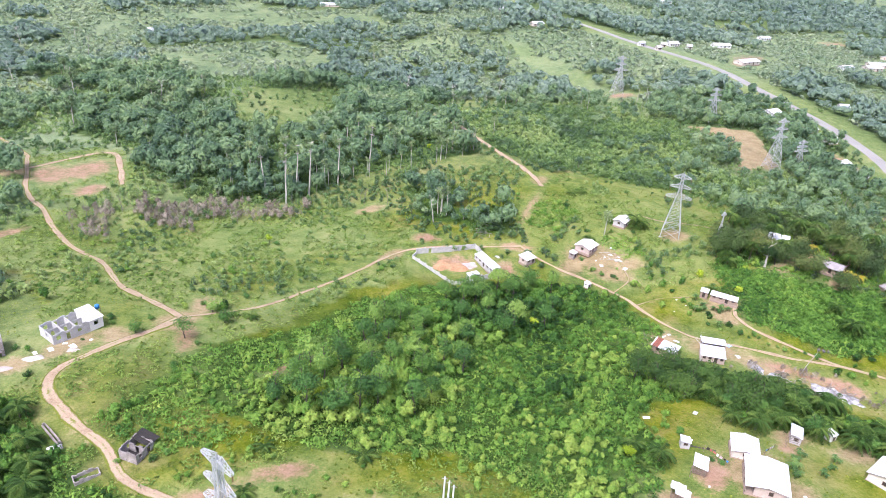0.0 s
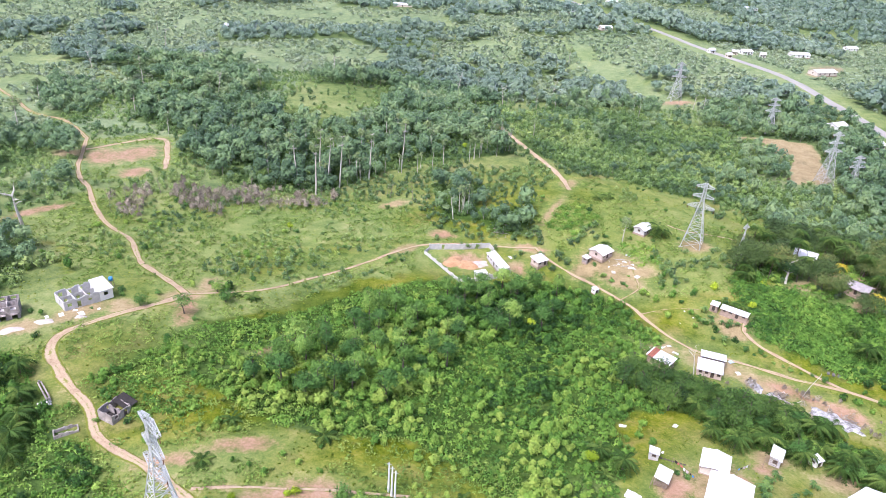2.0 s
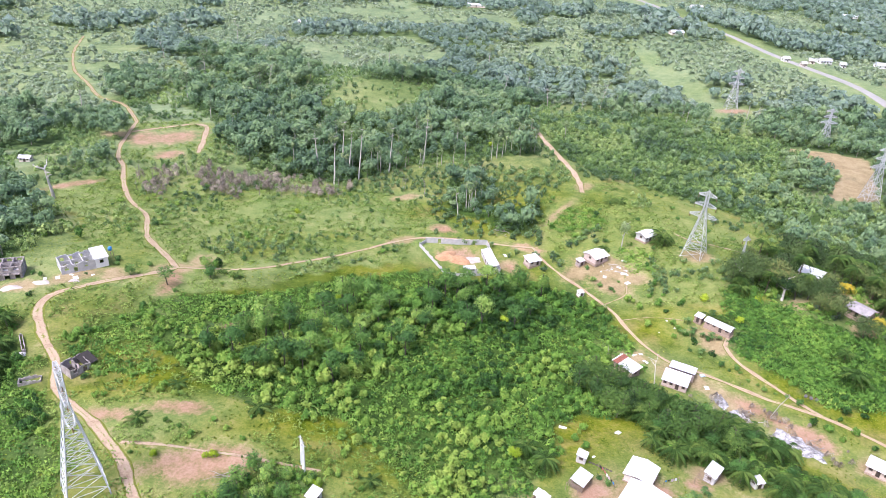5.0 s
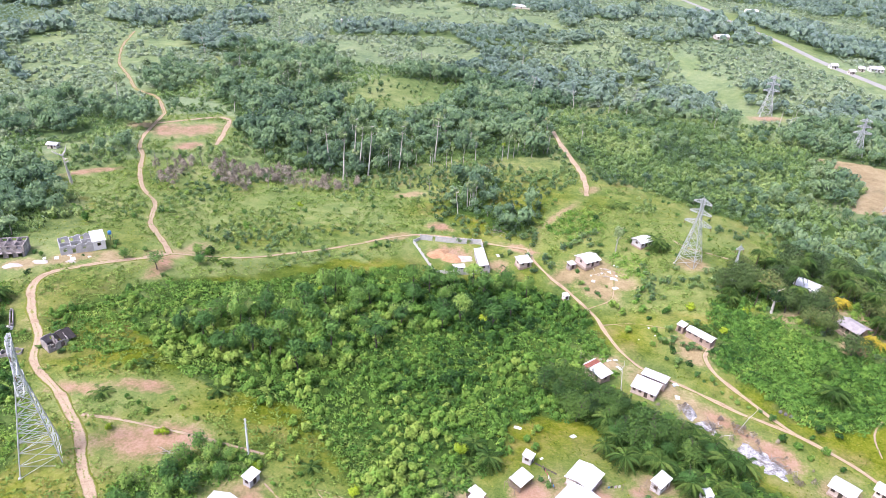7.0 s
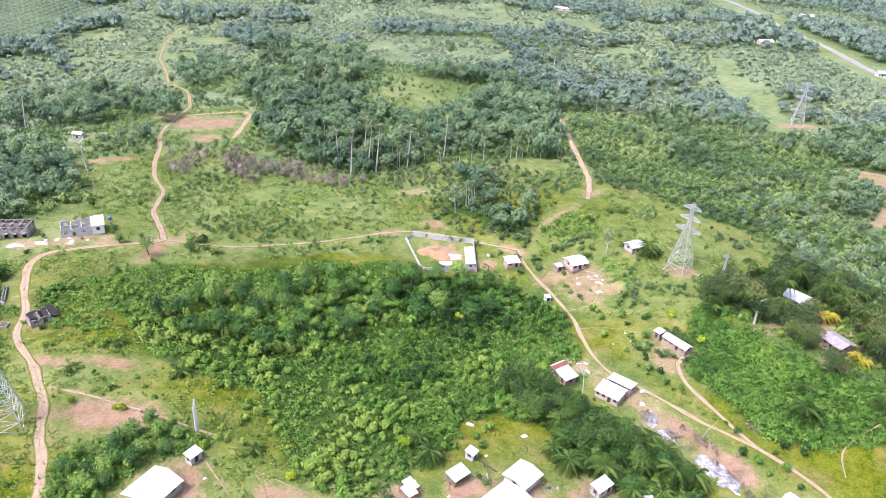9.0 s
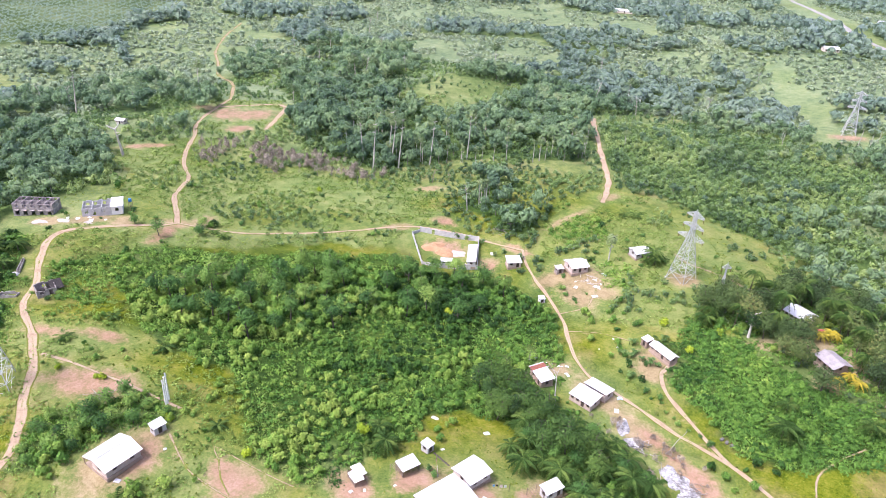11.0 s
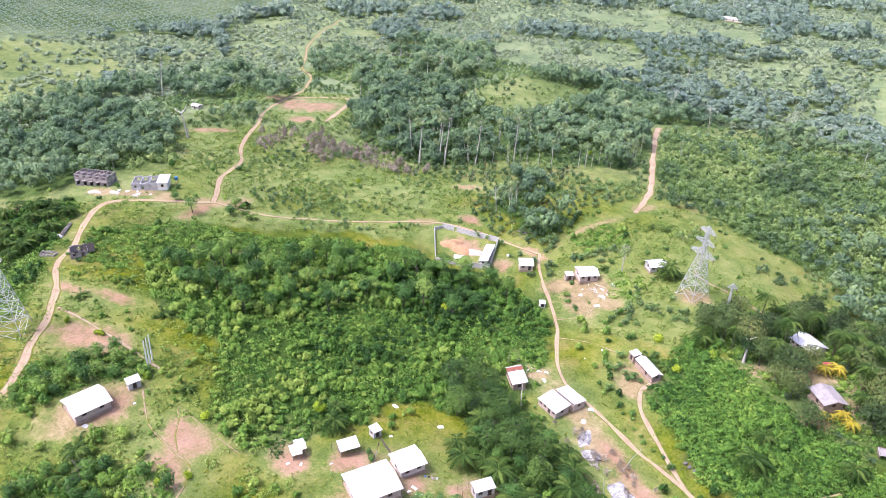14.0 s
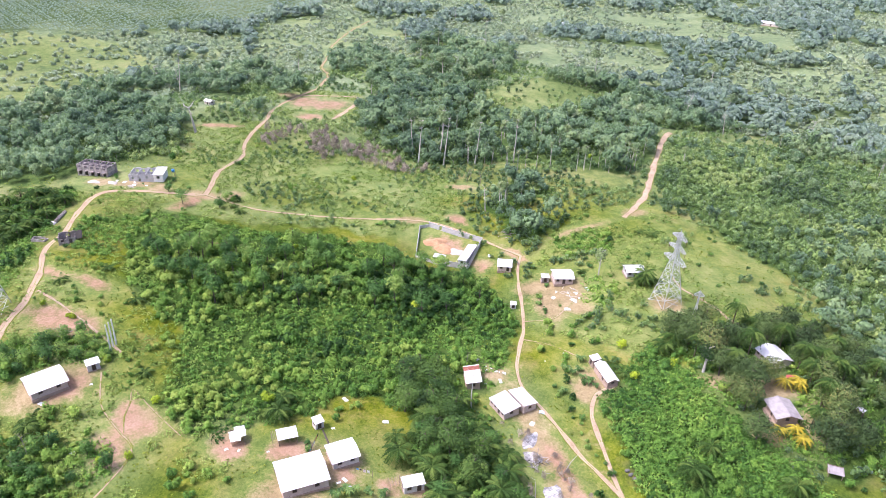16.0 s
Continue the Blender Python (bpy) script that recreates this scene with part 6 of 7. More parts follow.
cover("low_growth", "low soft green herbs and seedlings on the open slopes", [(c[:3 * 34], d[:34]) for c, d in creep_t], x, y, 0.7 + 0.8 * R.rand(len(x)), fnoise(x, y, 22, 68) * 0.8 + R.rand(len(x)) * 0.5 - 0.05, LEAF_MEADOW, R, 0.5 + 0.6 * R.rand(len(x)), "herbs", 0.3)

# woods in the middle distance
x, y = grid_points(R, -265, 215, 80, 450, 4.6)
wood = lie((MID_WOODS, LEFT_WOODS, BACK_WOODS, ROADSIDE_WOODS), x, y, 6) & (fnoise(x, y, 22, 75) > 0.36)
wood |= inside(x, y, COPSE, 5) & (R.rand(len(x)) < 0.85)
wood |= inside(x, y, EAST_SLOPE, 5) & (R.rand(len(x)) < 0.7)
wood |= inside(x, y, RIDGE_BUSH, 6) & (fnoise(x, y, 24, 71) > 0.5) & (R.rand(len(x)) < 0.5)
wild = (woods_cover(x, y) > 0.46) & (np.hypot(x - 30, y - 180) > 190) & ~lie((MEADOW, TOWER_FIELD, GRASS_HILL_A, GRASS_HILL_B, UP_CLEAR, FAR_FIELD, FIELD_C, RIDGE_BUSH) + OPEN_COUNTRY, x, y, 5)
keep = (wood | wild) & ~lie((GRASS_HILL_A, GRASS_HILL_B), x, y, 4) & open_ground(x, y, 2.0) & (patches(x, y, RED_SPOTS) < 0.2) & (R.rand(len(x)) < 0.93)
x, y = x[keep], y[keep]
small = lie((RIDGE_BUSH, EAST_SLOPE), x, y, 6)
s = (0.55 + 0.95 * fnoise(x, y, 20, 72) * (0.3 + R.rand(len(x)) * 1.2)) * np.where(small, 0.7, 1.0)
t = fnoise(x, y, 26, 73) * 0.8 + R.rand(len(x)) * 0.5 - 0.12
cover("woodland", "mixed dark green tropical woodland canopy", wood_t, x, y, s, t, LEAF_WOODS, R, 0.85 + 0.6 * R.rand(len(x)), "trees", 0.2, 0.3)
edge = R.rand(len(x)) < 0.1
trunks("woodland_trunks", x[edge], y[edge], s[edge] * 7.5, 0.10 + 0.09 * R.rand(edge.sum()), BARK, R)

# far woods
def in_view_land(x, y, reach):
    """The country that the flight overlooks."""
    return (np.hypot(x - 40, y - 60) < reach) & (x < 0.62 * y + 25) & (y > 50 + 0.15 * (175 - x))


x, y = grid_points(R, -760, 620, 60, 1300, 7.6)
keep = ((np.hypot(x - 90, y - 30) < 800) | (R.rand(len(x)) < 0.65)) & in_view_land(x, y, 1260) & ~((x > -265) & (x < 215) & (y < 450)) & (woods_cover(x, y) > 0.485) & ~lie((FAR_FIELD, FIELD_C, PLANTATION) + OPEN_COUNTRY, x, y, 8) & open_ground(x, y, 3.0) & (patches(x, y, RED_SPOTS) < 0.2) & (R.rand(len(x)) < 0.9)
x, y = x[keep], y[keep]
s = 0.7 + 0.9 * fnoise(x, y, 40, 82) * (0.4 + R.rand(len(x)) * 1.2)
t = fnoise(x, y, 60, 83) * 0.9 + R.rand(len(x)) * 0.4 - 0.1
u = 0.7 + 0.5 * R.rand(len(x))
d = np.hypot(x - 90, y - 30) < 610
cover("far_woods", "far mixed woodland with pale blue-green haze painted into its leaves", far_t, x[d], y[d], s[d], t[d], LEAF_FAR_HAZED, R, u[d], "trees", 0.15, 0.45)
cover("distant_woods", "distant woodland towards the horizon with blue haze painted into its leaves", dim_t, x[~d], y[~d], s[~d], t[~d], LEAF_FAR_HAZED, R, u[~d], "trees", 0.12, 0.55)
x, y = grid_points(R, -720, 560, 60, 1150, 5.0)
dim = np.hypot(x - 90, y - 30)
keep = in_view_land(x, y, 1000) & ~((x > -215) & (x < 230) & (y < 445)) & ((woods_cover(x, y) < 0.51) | lie(OPEN_COUNTRY, x, y, 8)) & (fnoise(x, y, 26, 91) > np.where(lie(OPEN_COUNTRY, x, y, 8), 0.47, 0.2)) & (R.rand(len(x)) < np.clip(1.5 - dim / 900, 0.4, 1)) & ~inside(x, y, PLANTATION, 8) & open_ground(x, y, 3.0) & (patches(x, y, RED_SPOTS) < 0.2)
keep &= ~lie((FAR_FIELD,), x, y, 8) | (R.rand(len(x)) < 0.35)
x, y = x[keep], y[keep]
cover("far_scrub", "low green scrub between the far woods, paled with painted haze", scrub_t, x, y, 0.9 + 0.9 * R.rand(len(x)), fnoise(x, y, 50, 93) * 0.9 + R.normal(0.25, 0.15, len(x)), LEAF_SCRUB_HAZED, R, 0.65 + 0.5 * R.rand(len(x)), "bushes", 0.12, 0.8)

# oil-palm plantation in rows
rows = [(-372 - i * 8.2 + (j % 2) * 4.1, 60 + j * 7.4) for i in range(48) for j in range(58)]
x, y = np.array(rows).T
a = radians(20)
x, y = x + (y - 200) * math.sin(a) * 0.4 + R.normal(0, 0.5, len(x)), y + R.normal(0, 0.5, len(y))
keep = inside(x, y, PLANTATION, 3)
star = []
for k in range(7):
    v, q = frond(np.random.RandomState(k), 4.2, 0.8 - 0.08 * k, 0.75, 3, 1.5, k * 2.4, True)
    star.append(v + np.array([0, 0, 2.2]))
cover("oil_palm_plantation", "even rows of oil palms on a far plantation, fronds in haze colours", [np.concatenate(star)], x[keep], y[keep], np.full(keep.sum(), 1.0), R.rand(keep.sum()) * 0.6, LEAF_FAR_HAZED, R, None, "palm trees")

# herbs and tall grass of the open ground
x, y = grid_points(R, -170, 165, 55, 300, 1.35)
dist = np.hypot(x - 90, y - 20)
dens = np.clip((fnoise(x, y, 11, 95) - 0.36) * 3.2, 0.05, 1)
keep = (R.rand(len(x)) < 0.7 * dens * np.clip(1.5 - dist / 260, 0.3, 1)) & open_ground(x, y, 0.1) & (patches(x, y, YARDS + RED_SPOTS) < 0.35) & ~inside(x, y, GROVE, 3)
x, y = x[keep], y[keep]
cover("grass_tufts", "knee-high tufts of bright grass and herbs", herb_t, x, y, 0.5 + 0.9 * R.rand(len(x)) * fnoise(x, y, 9, 96), fnoise(x, y, 25, 97) * 1.1 + R.normal(0, 0.15, len(x)), LEAF_HERB, R, None, "grass")

# dead brown scrub
x, y = grid_points(R, -135, -55, 205, 270, 2.6)
keep = inside(x, y, DEAD_GROVE, 5) & (fnoise(x, y, 12, 88) > 0.42) & (R.rand(len(x)) < 0.75)
x, y = x[keep], y[keep]
ax, ay = grid_points(R, 86, 128, 150, 180, 1.7)
ok = patches(ax, ay, [(96, 168, 10, 5, -20), (112, 162, 11, 6, -25)]) > 0.2
ok &= open_ground(ax, ay, 0.5) & (R.rand(len(ax)) < 0.15)
x, y = np.append(x, ax[ok]), np.append(y, ay[ok])
cover("withered_scrub", "withered brown leafless scrub", dry_t, x, y, np.where(x > 0, 0.35, 0.95) + 0.5 * R.rand(len(x)), R.rand(len(x)), LEAF_DRY, R, 1.0 + 0.8 * R.rand(len(x)), "bushes")


def pick(poly, count, rng, ragged=3.0, margin=1.2, apart=2.5, yards=True):
    """Up to count spots inside a polygon, free of tracks and houses, some way apart."""
    xs, ys = [p[0] for p in poly], [p[1] for p in poly]
    x, y = rng.uniform(min(xs), max(xs), count * 14), rng.uniform(min(ys), max(ys), count * 14)
    ok = inside(x, y, poly, ragged) & open_ground(x, y, margin)
    out = []
    for px, py in zip(x[ok], y[ok]):
        if len(out) < count and all((px - a) ** 2 + (py - b) ** 2 > apart ** 2 for a, b in out):
            out.append((px, py))
    return out


def clear_of(spots):
    """Leaves out the spots close in front of the houses."""
    fronts = [(67.9, 171, 6), (81.5, 169, 7), (121, 228, 8), (133, 210, 7.5), (127, 224, 6), (131, 224, 7), (139, 208, 7), (137, 222, 4)]
    return [(a, b) for a, b in spots if all(math.hypot(a - u, b - w) > r for u, w, r in fronts)]


# trees that stand out of the thicket
kinds = [tree("broadleaf_tree", "leafy green broadleaf tree standing in the thicket", 11, 7.5, 2.9, 0.25, 952, 0.5),
         tree("broadleaf_tree", "dark green round-crowned tree standing in the thicket", 12, 9.0, 3.3, 0.3, 1088, 0.5, lobes=11),
         tree("broadleaf_tree", "light green young tree among bushes", 13, 6.0, 2.2, 0.2, 714, 0.5)]
spots = pick(TALL_BELT, 74, R, 4, 1.5, 3.4)
for k in range(3):
    plant_many(kinds[k], spots[k::3], R, (0.75, 1.2), "trees of the thicket")
plant_many(tree("broadleaf_tree", "green tree at the edge of the palms", 14, 7.5, 3.0, 0.2, 1020, 0.5), clear_of(pick(PALM_BELT, 24, R, 2, 1.5, 3.4) + [(69, 163), (73, 160), (74, 164), (78, 158), (80, 153), (66, 160), (83, 158), (88, 160), (79, 163), (85, 163)]), R, (0.7, 1.15), "trees of the palm belt")
plant_many(tree("belt_tree", "dark green dense-crowned tree between the oil palms", 58, 7.5, 3.4, 0.12, 1000, 0.5, LEAF_BELT), [(61, 158), (64, 155), (63, 163), (67, 152), (70, 156), (72, 162), (75, 155), (76, 160), (79, 151), (84, 154), (87, 150), (82, 147), (91, 155), (95, 149), (66, 166), (58, 165), (59.7, 168.8), (59.9, 160.6), (67.4, 163), (76.9, 159), (72, 158), (67.6, 154), (56, 161.5)], R, (0.85, 1.25), "dense trees beside the palms")
plant_many(tree("parasol_tree", "flat-crowned tree with a pale trunk", 15, 8.5, 4.2, 0.45, 884, 0.5, lobes=8, flat=0.35), [(14, 201), (11, 204), (27, 205), (-66, 152), (114, 223), (22, 203)], R, (0.8, 1.05), "flat-crowned trees")
plant_many(tree("lime_tree", "bright yellow-green leafy young tree", 16, 5.2, 2.1, 0.15, 714, 0.5, LEAF_LIME), [(-27, 134), (-63, 227), (-10, 324), (30, 186), (46, 125), (-20, 172)], R, (0.7, 1.1), "yellow-green trees")
plant_many(bush("lime_bush", "low yellow-green flowering bush on the grass", 17, 1.5, 1.3, 280, 0.38, LEAF_LIME), [(9.5, 98.5), (41, 86), (44, 91), (-26, 93.5), (-16, 97), (99, 206), (-14, 97.5), (88, 214), (104, 215), (30, 103)], R, (0.7, 1.25), "yellow-green bushes")
plant_many(tree("mango_tree", "broad dark olive mango tree", 18, 8.0, 4.6, 0.16, 1800, 0.5, LEAF_MANGO, lobes=13), [(119, 220), (125, 225), (144, 219), (141, 230), (110, 222), (110, 229), (126, 212.5), (133, 206), (124, 219), (142, 226), (146, 219), (139, 227), (113, 232), (117, 241), (150, 240), (105, 226), (100, 229)] + [p for p in clear_of(pick(GROVE, 34, R, 2, 2.5, 4.6)) if p[1] > 212 + 0.35 * (118 - p[0])][:20], R, (0.8, 1.15), "fruit trees of the grove")
placed(tree("shade_tree", "dark spreading tree with a thick pale trunk beside the grove", 61, 9.5, 4.6, 0.4, 1500, 0.5, LEAF_BELT, PALE_BARK, 11, 0.5, girth=0.045), at(111.5, 218, 0.4))
plant_many(tree("pale_tree", "pale grey-green tree above the wood", 19, 13, 3.6, 0.45, 420, 0.8, LEAF_PALE, PALE_BARK), [(-4, 312), (-120, 330), (-60, 318), (22, 352), (-90, 300), (60, 240), (-30, 330), (-150, 300)], R, (0.8, 1.1), "pale trees of the wood")

# tall trees with long bare trunks along the wood's edge
tall = tree("emergent_tree", "tall tree with a long bare pale trunk and sparse crown", 20, 25, 3.2, 0.72, 260, 0.9, LEAF_PALE, PALE_BARK, 7, limbs=8, girth=0.014)
plant_many(tall, [(-66, 266), (-58.5, 275.5), (-75, 270), (-64.5, 278), (-70, 283), (-222, 217), (-48, 286), (-36, 300)], R, (0.88, 1.03), "tall bare-trunked trees")
mid_tall = tree("slim_tree", "slim tall tree with a bare grey trunk and a thin crown", 21, 16, 2.4, 0.6, 200, 0.8, LEAF_PALE, PALE_BARK, 6, limbs=6, girth=0.014)
line = [(-96 + R.uniform(0, 100), 296 + R.uniform(-8, 40)) for _ in range(14)] + [(R.uniform(20, 130), R.uniform(425, 455)) for _ in range(16)] + [(-70 + k * 4.0 + R.normal(0, 1.2), 279 + k * 1.9 + R.normal(0, 2.5)) for k in range(14)] + [(-2 + R.normal(0, 4), 258 + R.normal(0, 5)) for _ in range(7)] + [(6 + R.normal(0, 5), 322 + R.normal(0, 8)) for _ in range(8)] + [(-110 + R.normal(0, 25), 300 + R.normal(0, 20)) for _ in range(14)]
plant_many(mid_tall, line, R, (0.65, 1.1), "slim bare-trunked trees")
plant_many(tree("forest_giant", "spreading pale-limbed giant tree above the forest", 22, 22, 7.5, 0.5, 700, 1.2, LEAF_PALE, PALE_BARK, 10, flat=0.5, limbs=9), [(-158, 362), (-216, 392), (-150, 345), (-240, 430), (-185, 330), (-255, 350), (-300, 560), (-120, 470), (-60, 520), (40, 560), (-20, 470), (-230, 300)], R, (0.7, 1.05), "forest giants")

# leafless trees
placed(dead_tree("charred_tree", "scorched pale tree with forking blackened bare limbs", 31, 14, 4.6, PALE_BARK, 5, 2, girth=0.05, fork=0.55), at(-145.6, 192.2, 0.6))
placed(dead_tree("dead_trunk", "bleached forked dead tree beside the rusty hut", 32, 11, 3.2, PALE_BARK, 3, 1, 0.12), at(76.0, 167.0, 1.0))
placed(dead_tree("dead_trunk", "leaning bare grey stem beside the ash", 33, 9.5, 1.0, PALE_BARK, 1, 0, 0.16, 0.014), at(106, 169, 2.0))
placed(dead_tree("dead_trunk", "bare pale stem with short limbs in the burnt clearing", 34, 8.0, 2.0, PALE_BARK, 3, 1, 0.1, 0.014), at(108, 157, 0.0))
placed(dead_tree("dead_trunk", "thin pale dead tree at the edge of the copse", 35, 11.5, 2.5, PALE_BARK, 4, 2, 0.05), at(-4.5, 250.6, 0.0))
plant_many(dead_tree("bare_tree", "leafless grey tree in withered scrub", 36, 8.0, 2.6, BARK, 7, 3), pick(DEAD_GROVE, 22, R, 3, 1.5, 3.5) + [(-60, 158 + 90), (-36, 272), (-34, 268), (62, 178), (30, 74), (34, 71), (-128, 216), (-24, 266)], R, (0.6, 1.1), "leafless grey trees")
plant_many(dead_tree("bare_giant", "pale leafless giant tree in the far forest", 37, 17, 6, PALE_BARK, 9, 3), [(-158, 372), (-235, 222), (-268, 420), (-200, 440), (-140, 390), (-320, 520), (-255, 218), (0, 430), (30, 470), (-30, 440), (-90, 560), (-260, 500)], R, (0.7, 1.1), "pale leafless giants")

# palms
oil = palm("oil_palm", "dark green oil palm with arching fronds", 51, 2.6, 21, 4.2)
oil_young = palm("oil_palm", "young stemless oil palm with a wide rosette of fronds", 52, 0.7, 16, 3.6, rise=0.85)
spots = clear_of(pick(PALM_BELT, 90, R, 2, 1.2, 2.8)) + [(49, 121), (53, 124), (33, 116), (48, 128), (86, 148), (92, 152)]
plant_many(oil, spots[::2] + clear_of(pick(GROVE, 5, R, 2, 1.5, 5) + pick(GROVE_BANK, 2, R, 2, 1.5, 5)) + [(76, 142), (78, 147), (86, 146), (81, 139), (73, 247), (74.5, 245), (99, 223), (109, 246), (127, 196), (99, 219), (112, 246), (130, 258), (145, 244), (138, 252), (-90, 118), (-84, 110), (-80, 104), (-88, 100), (-96, 108), (-104, 112), (-112, 108), (24, 76), (-85, 96), (-92, 95), (-99, 98), (-107, 103), (-101, 117), (-94, 113), (-78, 99), (-75, 94), (-83, 90), (-92, 88)], R, (0.8, 1.2), "oil palms")
plant_many(oil_young, spots[1::2] + [(-36, 101), (-35.5, 114.5), (19, 104.5), (48, 125), (127, 190.5), (131, 187), (72, 245), (76, 249), (-21, 167), (-6, 137), (6, 146), (35, 144), (30, 195), (36, 196), (-14, 115), (48, 190), (141, 240),
                                     (96, 205), (-53, 168), (54, 239), (-58, 168), (56, 276), (52, 274), (91, 205), (-95, 112), (-100, 104), (-76, 98), (-70, 92), (-110, 100), (28, 72), (20, 78), (148, 246), (134, 256), (24, 266), (20, 262), (16, 258), (64, 250)], R, (0.75, 1.15), "young oil palms")
plant_many(palm("coconut_palm", "tall slender coconut palm with drooping fronds", 53, 7.0, 20, 3.8, rise=0.55, droop=1.0, girth=0.16), [(117, 221), (132, 239), (123, 253), (117, 230), (128, 236), (133, 232), (119, 246), (136, 238), (104.5, 136), (138, 228)] + clear_of(pick(GROVE, 9, R, 2, 2.0, 7)), R, (0.85, 1.1), "coconut palms")
plant_many(palm("golden_palm", "small coconut palm with golden yellow fronds", 54, 2.6, 15, 2.9, LEAF_GOLD, 0.6, 1.0, girth=0.14), [(129, 226), (132, 228), (135.6, 211.2), (138.4, 213.4), (141, 212.4), (131, 229)], R, (0.85, 1.05), "golden palms")
plant_many(banana("banana_plant", "clump of broad-leaved banana plants", 55), [(84, 124), (86, 127), (83, 121), (88, 129), (86, 199), (84, 202), (88, 205), (91, 207), (132, 241), (136, 246), (-3, 98), (95, 140), (92, 143), (96, 128), (93, 125), (90, 122), (130, 240), (38, 232), (83, 196.7), (85.5, 197), (88.6, 197.2), (91, 196.5), (93, 196.8), (88, 189)], R, (0.55, 0.85), "banana clumps")

plant_many(tree("small_tree", "low rounded green tree in a clump by the homestead", 57, 4.6, 2.4, 0.1, 620, 0.5), pick(LOW_BUSH, 18, R, 2, 1.0, 3.0) + pick(HEDGE, 20, R, 1, 1.0, 2.6) + [(-79, 152), (-64, 168), (-59, 163)], R, (0.6, 1.1), "clump of small trees")

# single bushes on the grass
solo = bush("shrub", "rounded green shrub standing alone on the grass", 56, 1.6, 1.7, 260, 0.45, LEAF_TREE)
sx, sy = grid_points(R, -130, 115, 95, 300, 13)
ok = lie((MEADOW, TOWER_FIELD), sx, sy, 3) & open_ground(sx, sy, 2) & (R.rand(len(sx)) < 0.75)
plant_many(solo, list(zip(sx[ok], sy[ok])) + [(-33, 112), (-57, 168), (-62, 150), (-60, 164), (44, 240), (90, 196), (64, 262), (12, 103), (56, 237), (-31, 92), (54, 243), (96, 184.2), (99, 184), (101, 181.5), (103.5, 180.6), (111, 178.2), (98, 185.5), (105, 179), (85, 189.7), (88, 187.5), (67.5, 188.8), (59.8, 192.3), (67, 123.6), (65, 124.5), (94, 186), (108, 178.6), (114, 176.6), (66, 190.5), (57, 196), (-57.5, 112), (-57, 108.5), (-60, 114), (-63.5, 113), (-55, 110.5), (-64, 107.5), (55.5, 216), (53, 219), (60.5, 213.5), (50, 226), (48.5, 231.5), (-88, 158), (-86.5, 155.5), (-104, 141), (-90, 146.5)], R, (0.5, 1.15), "lone shrubs")


# ---------------------------------------------------------------- felled wood and odds and ends
def branch_pile(label, x, y, r, count, seed, material):
    rng = np.random.RandomState(seed)
    ob = thing("brush_pile", label, "branches", pose(x, y, landz(x, y)))
    for k in range(count):
        a, b = rng.uniform(0, 6.28), rng.uniform(0, 6.28)
        d = rng.uniform(0, r)
        px, py = d * math.cos(a), d * math.sin(a)
        L = rng.uniform(1.5, 4.5)
        z = landz(x + px, y + py) - landz(x, y) + 0.08 + rng.uniform(0, 0.5)
        p = limb_path(rng, (px, py, z), (math.cos(b), math.sin(b), rng.uniform(-0.05, 0.25)), L, 0.2, 4)
        g = rng.uniform(0.04, 0.13)
        part_np("branch", *tube(p, np.linspace(g, g * 0.3, 4), 5), material, ob)


branch_pile("charred branches lying on the ash of the clearing", 100, 166.5, 3.2, 26, 1, CHARRED)
branch_pile("tangle of grey felled branches on the slope", -62, 258, 6.0, 34, 2, BARK)
branch_pile("heap of felled grey wood behind the walled yard", 16, 244, 5.0, 30, 3, BARK)
branch_pile("cut branches beside the lower ash bed", 116, 160, 4.0, 20, 4, BARK)
branch_pile("weathered brush at the hedge", -8, 94, 2.2, 14, 5, BARK)
branch_pile("pile of pale cut wood on the hillside", 58, 227, 3.5, 16, 6, PALE_BARK)


def washing_line(x, y, yaw, length):
    ob = thing("washing_line", "line of washing hung between two timber posts", "washing line", pose(x, y, landz(x, y), 0, 0, yaw))
    rng = random.Random(4)
    for s in (-1, 1):
        bm = bmesh.new()
        bar(bm, (s * length / 2, 0, -0.4), (s * length / 2, 0, 1.7), 0.08)
        part("post", bm, TIMBER, ob)
    bm = bmesh.new()
    bar(bm, (-length / 2, 0, 1.62), (length / 2, 0, 1.62), 0.02)
    part("cord", bm, TIMBER, ob)
    px = -length / 2 + 0.3
    while px < length / 2 - 0.8:
        w, h = rng.uniform(0.4, 0.8), rng.uniform(0.5, 0.9)
        bm = bmesh.new()
        box(bm, px, px + w, -0.02, 0.02, 1.62 - h, 1.6)
        part("cloth", bm, rng.choice((WHITE, CLOTH, RED_ROOF, BLUE, DARK)), ob)
        px += w + rng.uniform(0.1, 0.4)


washing_line(66.5, 125.5, 128, 6.5)
washing_line(80.5, 129.5, 35, 4.0)


def pen(x, y, yaw, L, W):
    ob = thing("timber_frame", "bare timber roof frame of an unfinished shed", "frame", pose(x, y, base_z(x, y, yaw, L, W), 0, 0, yaw))
    for sx in (-1, 1):
        for sy in (-1, 1):
            bm = bmesh.new()
            bar(bm, (sx * L / 2, sy * W / 2, -0.4), (sx * L / 2, sy * W / 2, 2.0), 0.09)
            part("post", bm, TIMBER, ob)
    for k in range(5):
        bm = bmesh.new()
        px = -L / 2 + L * k / 4
        bar(bm, (px, -W / 2, 2.02), (px, W / 2, 2.02), 0.07)
        part("rafter", bm, TIMBER, ob)


pen(87.4, 133.0, 66, 2.6, 2.6)
pen(60.0, 119.0, 69, 1.4, 2.8)


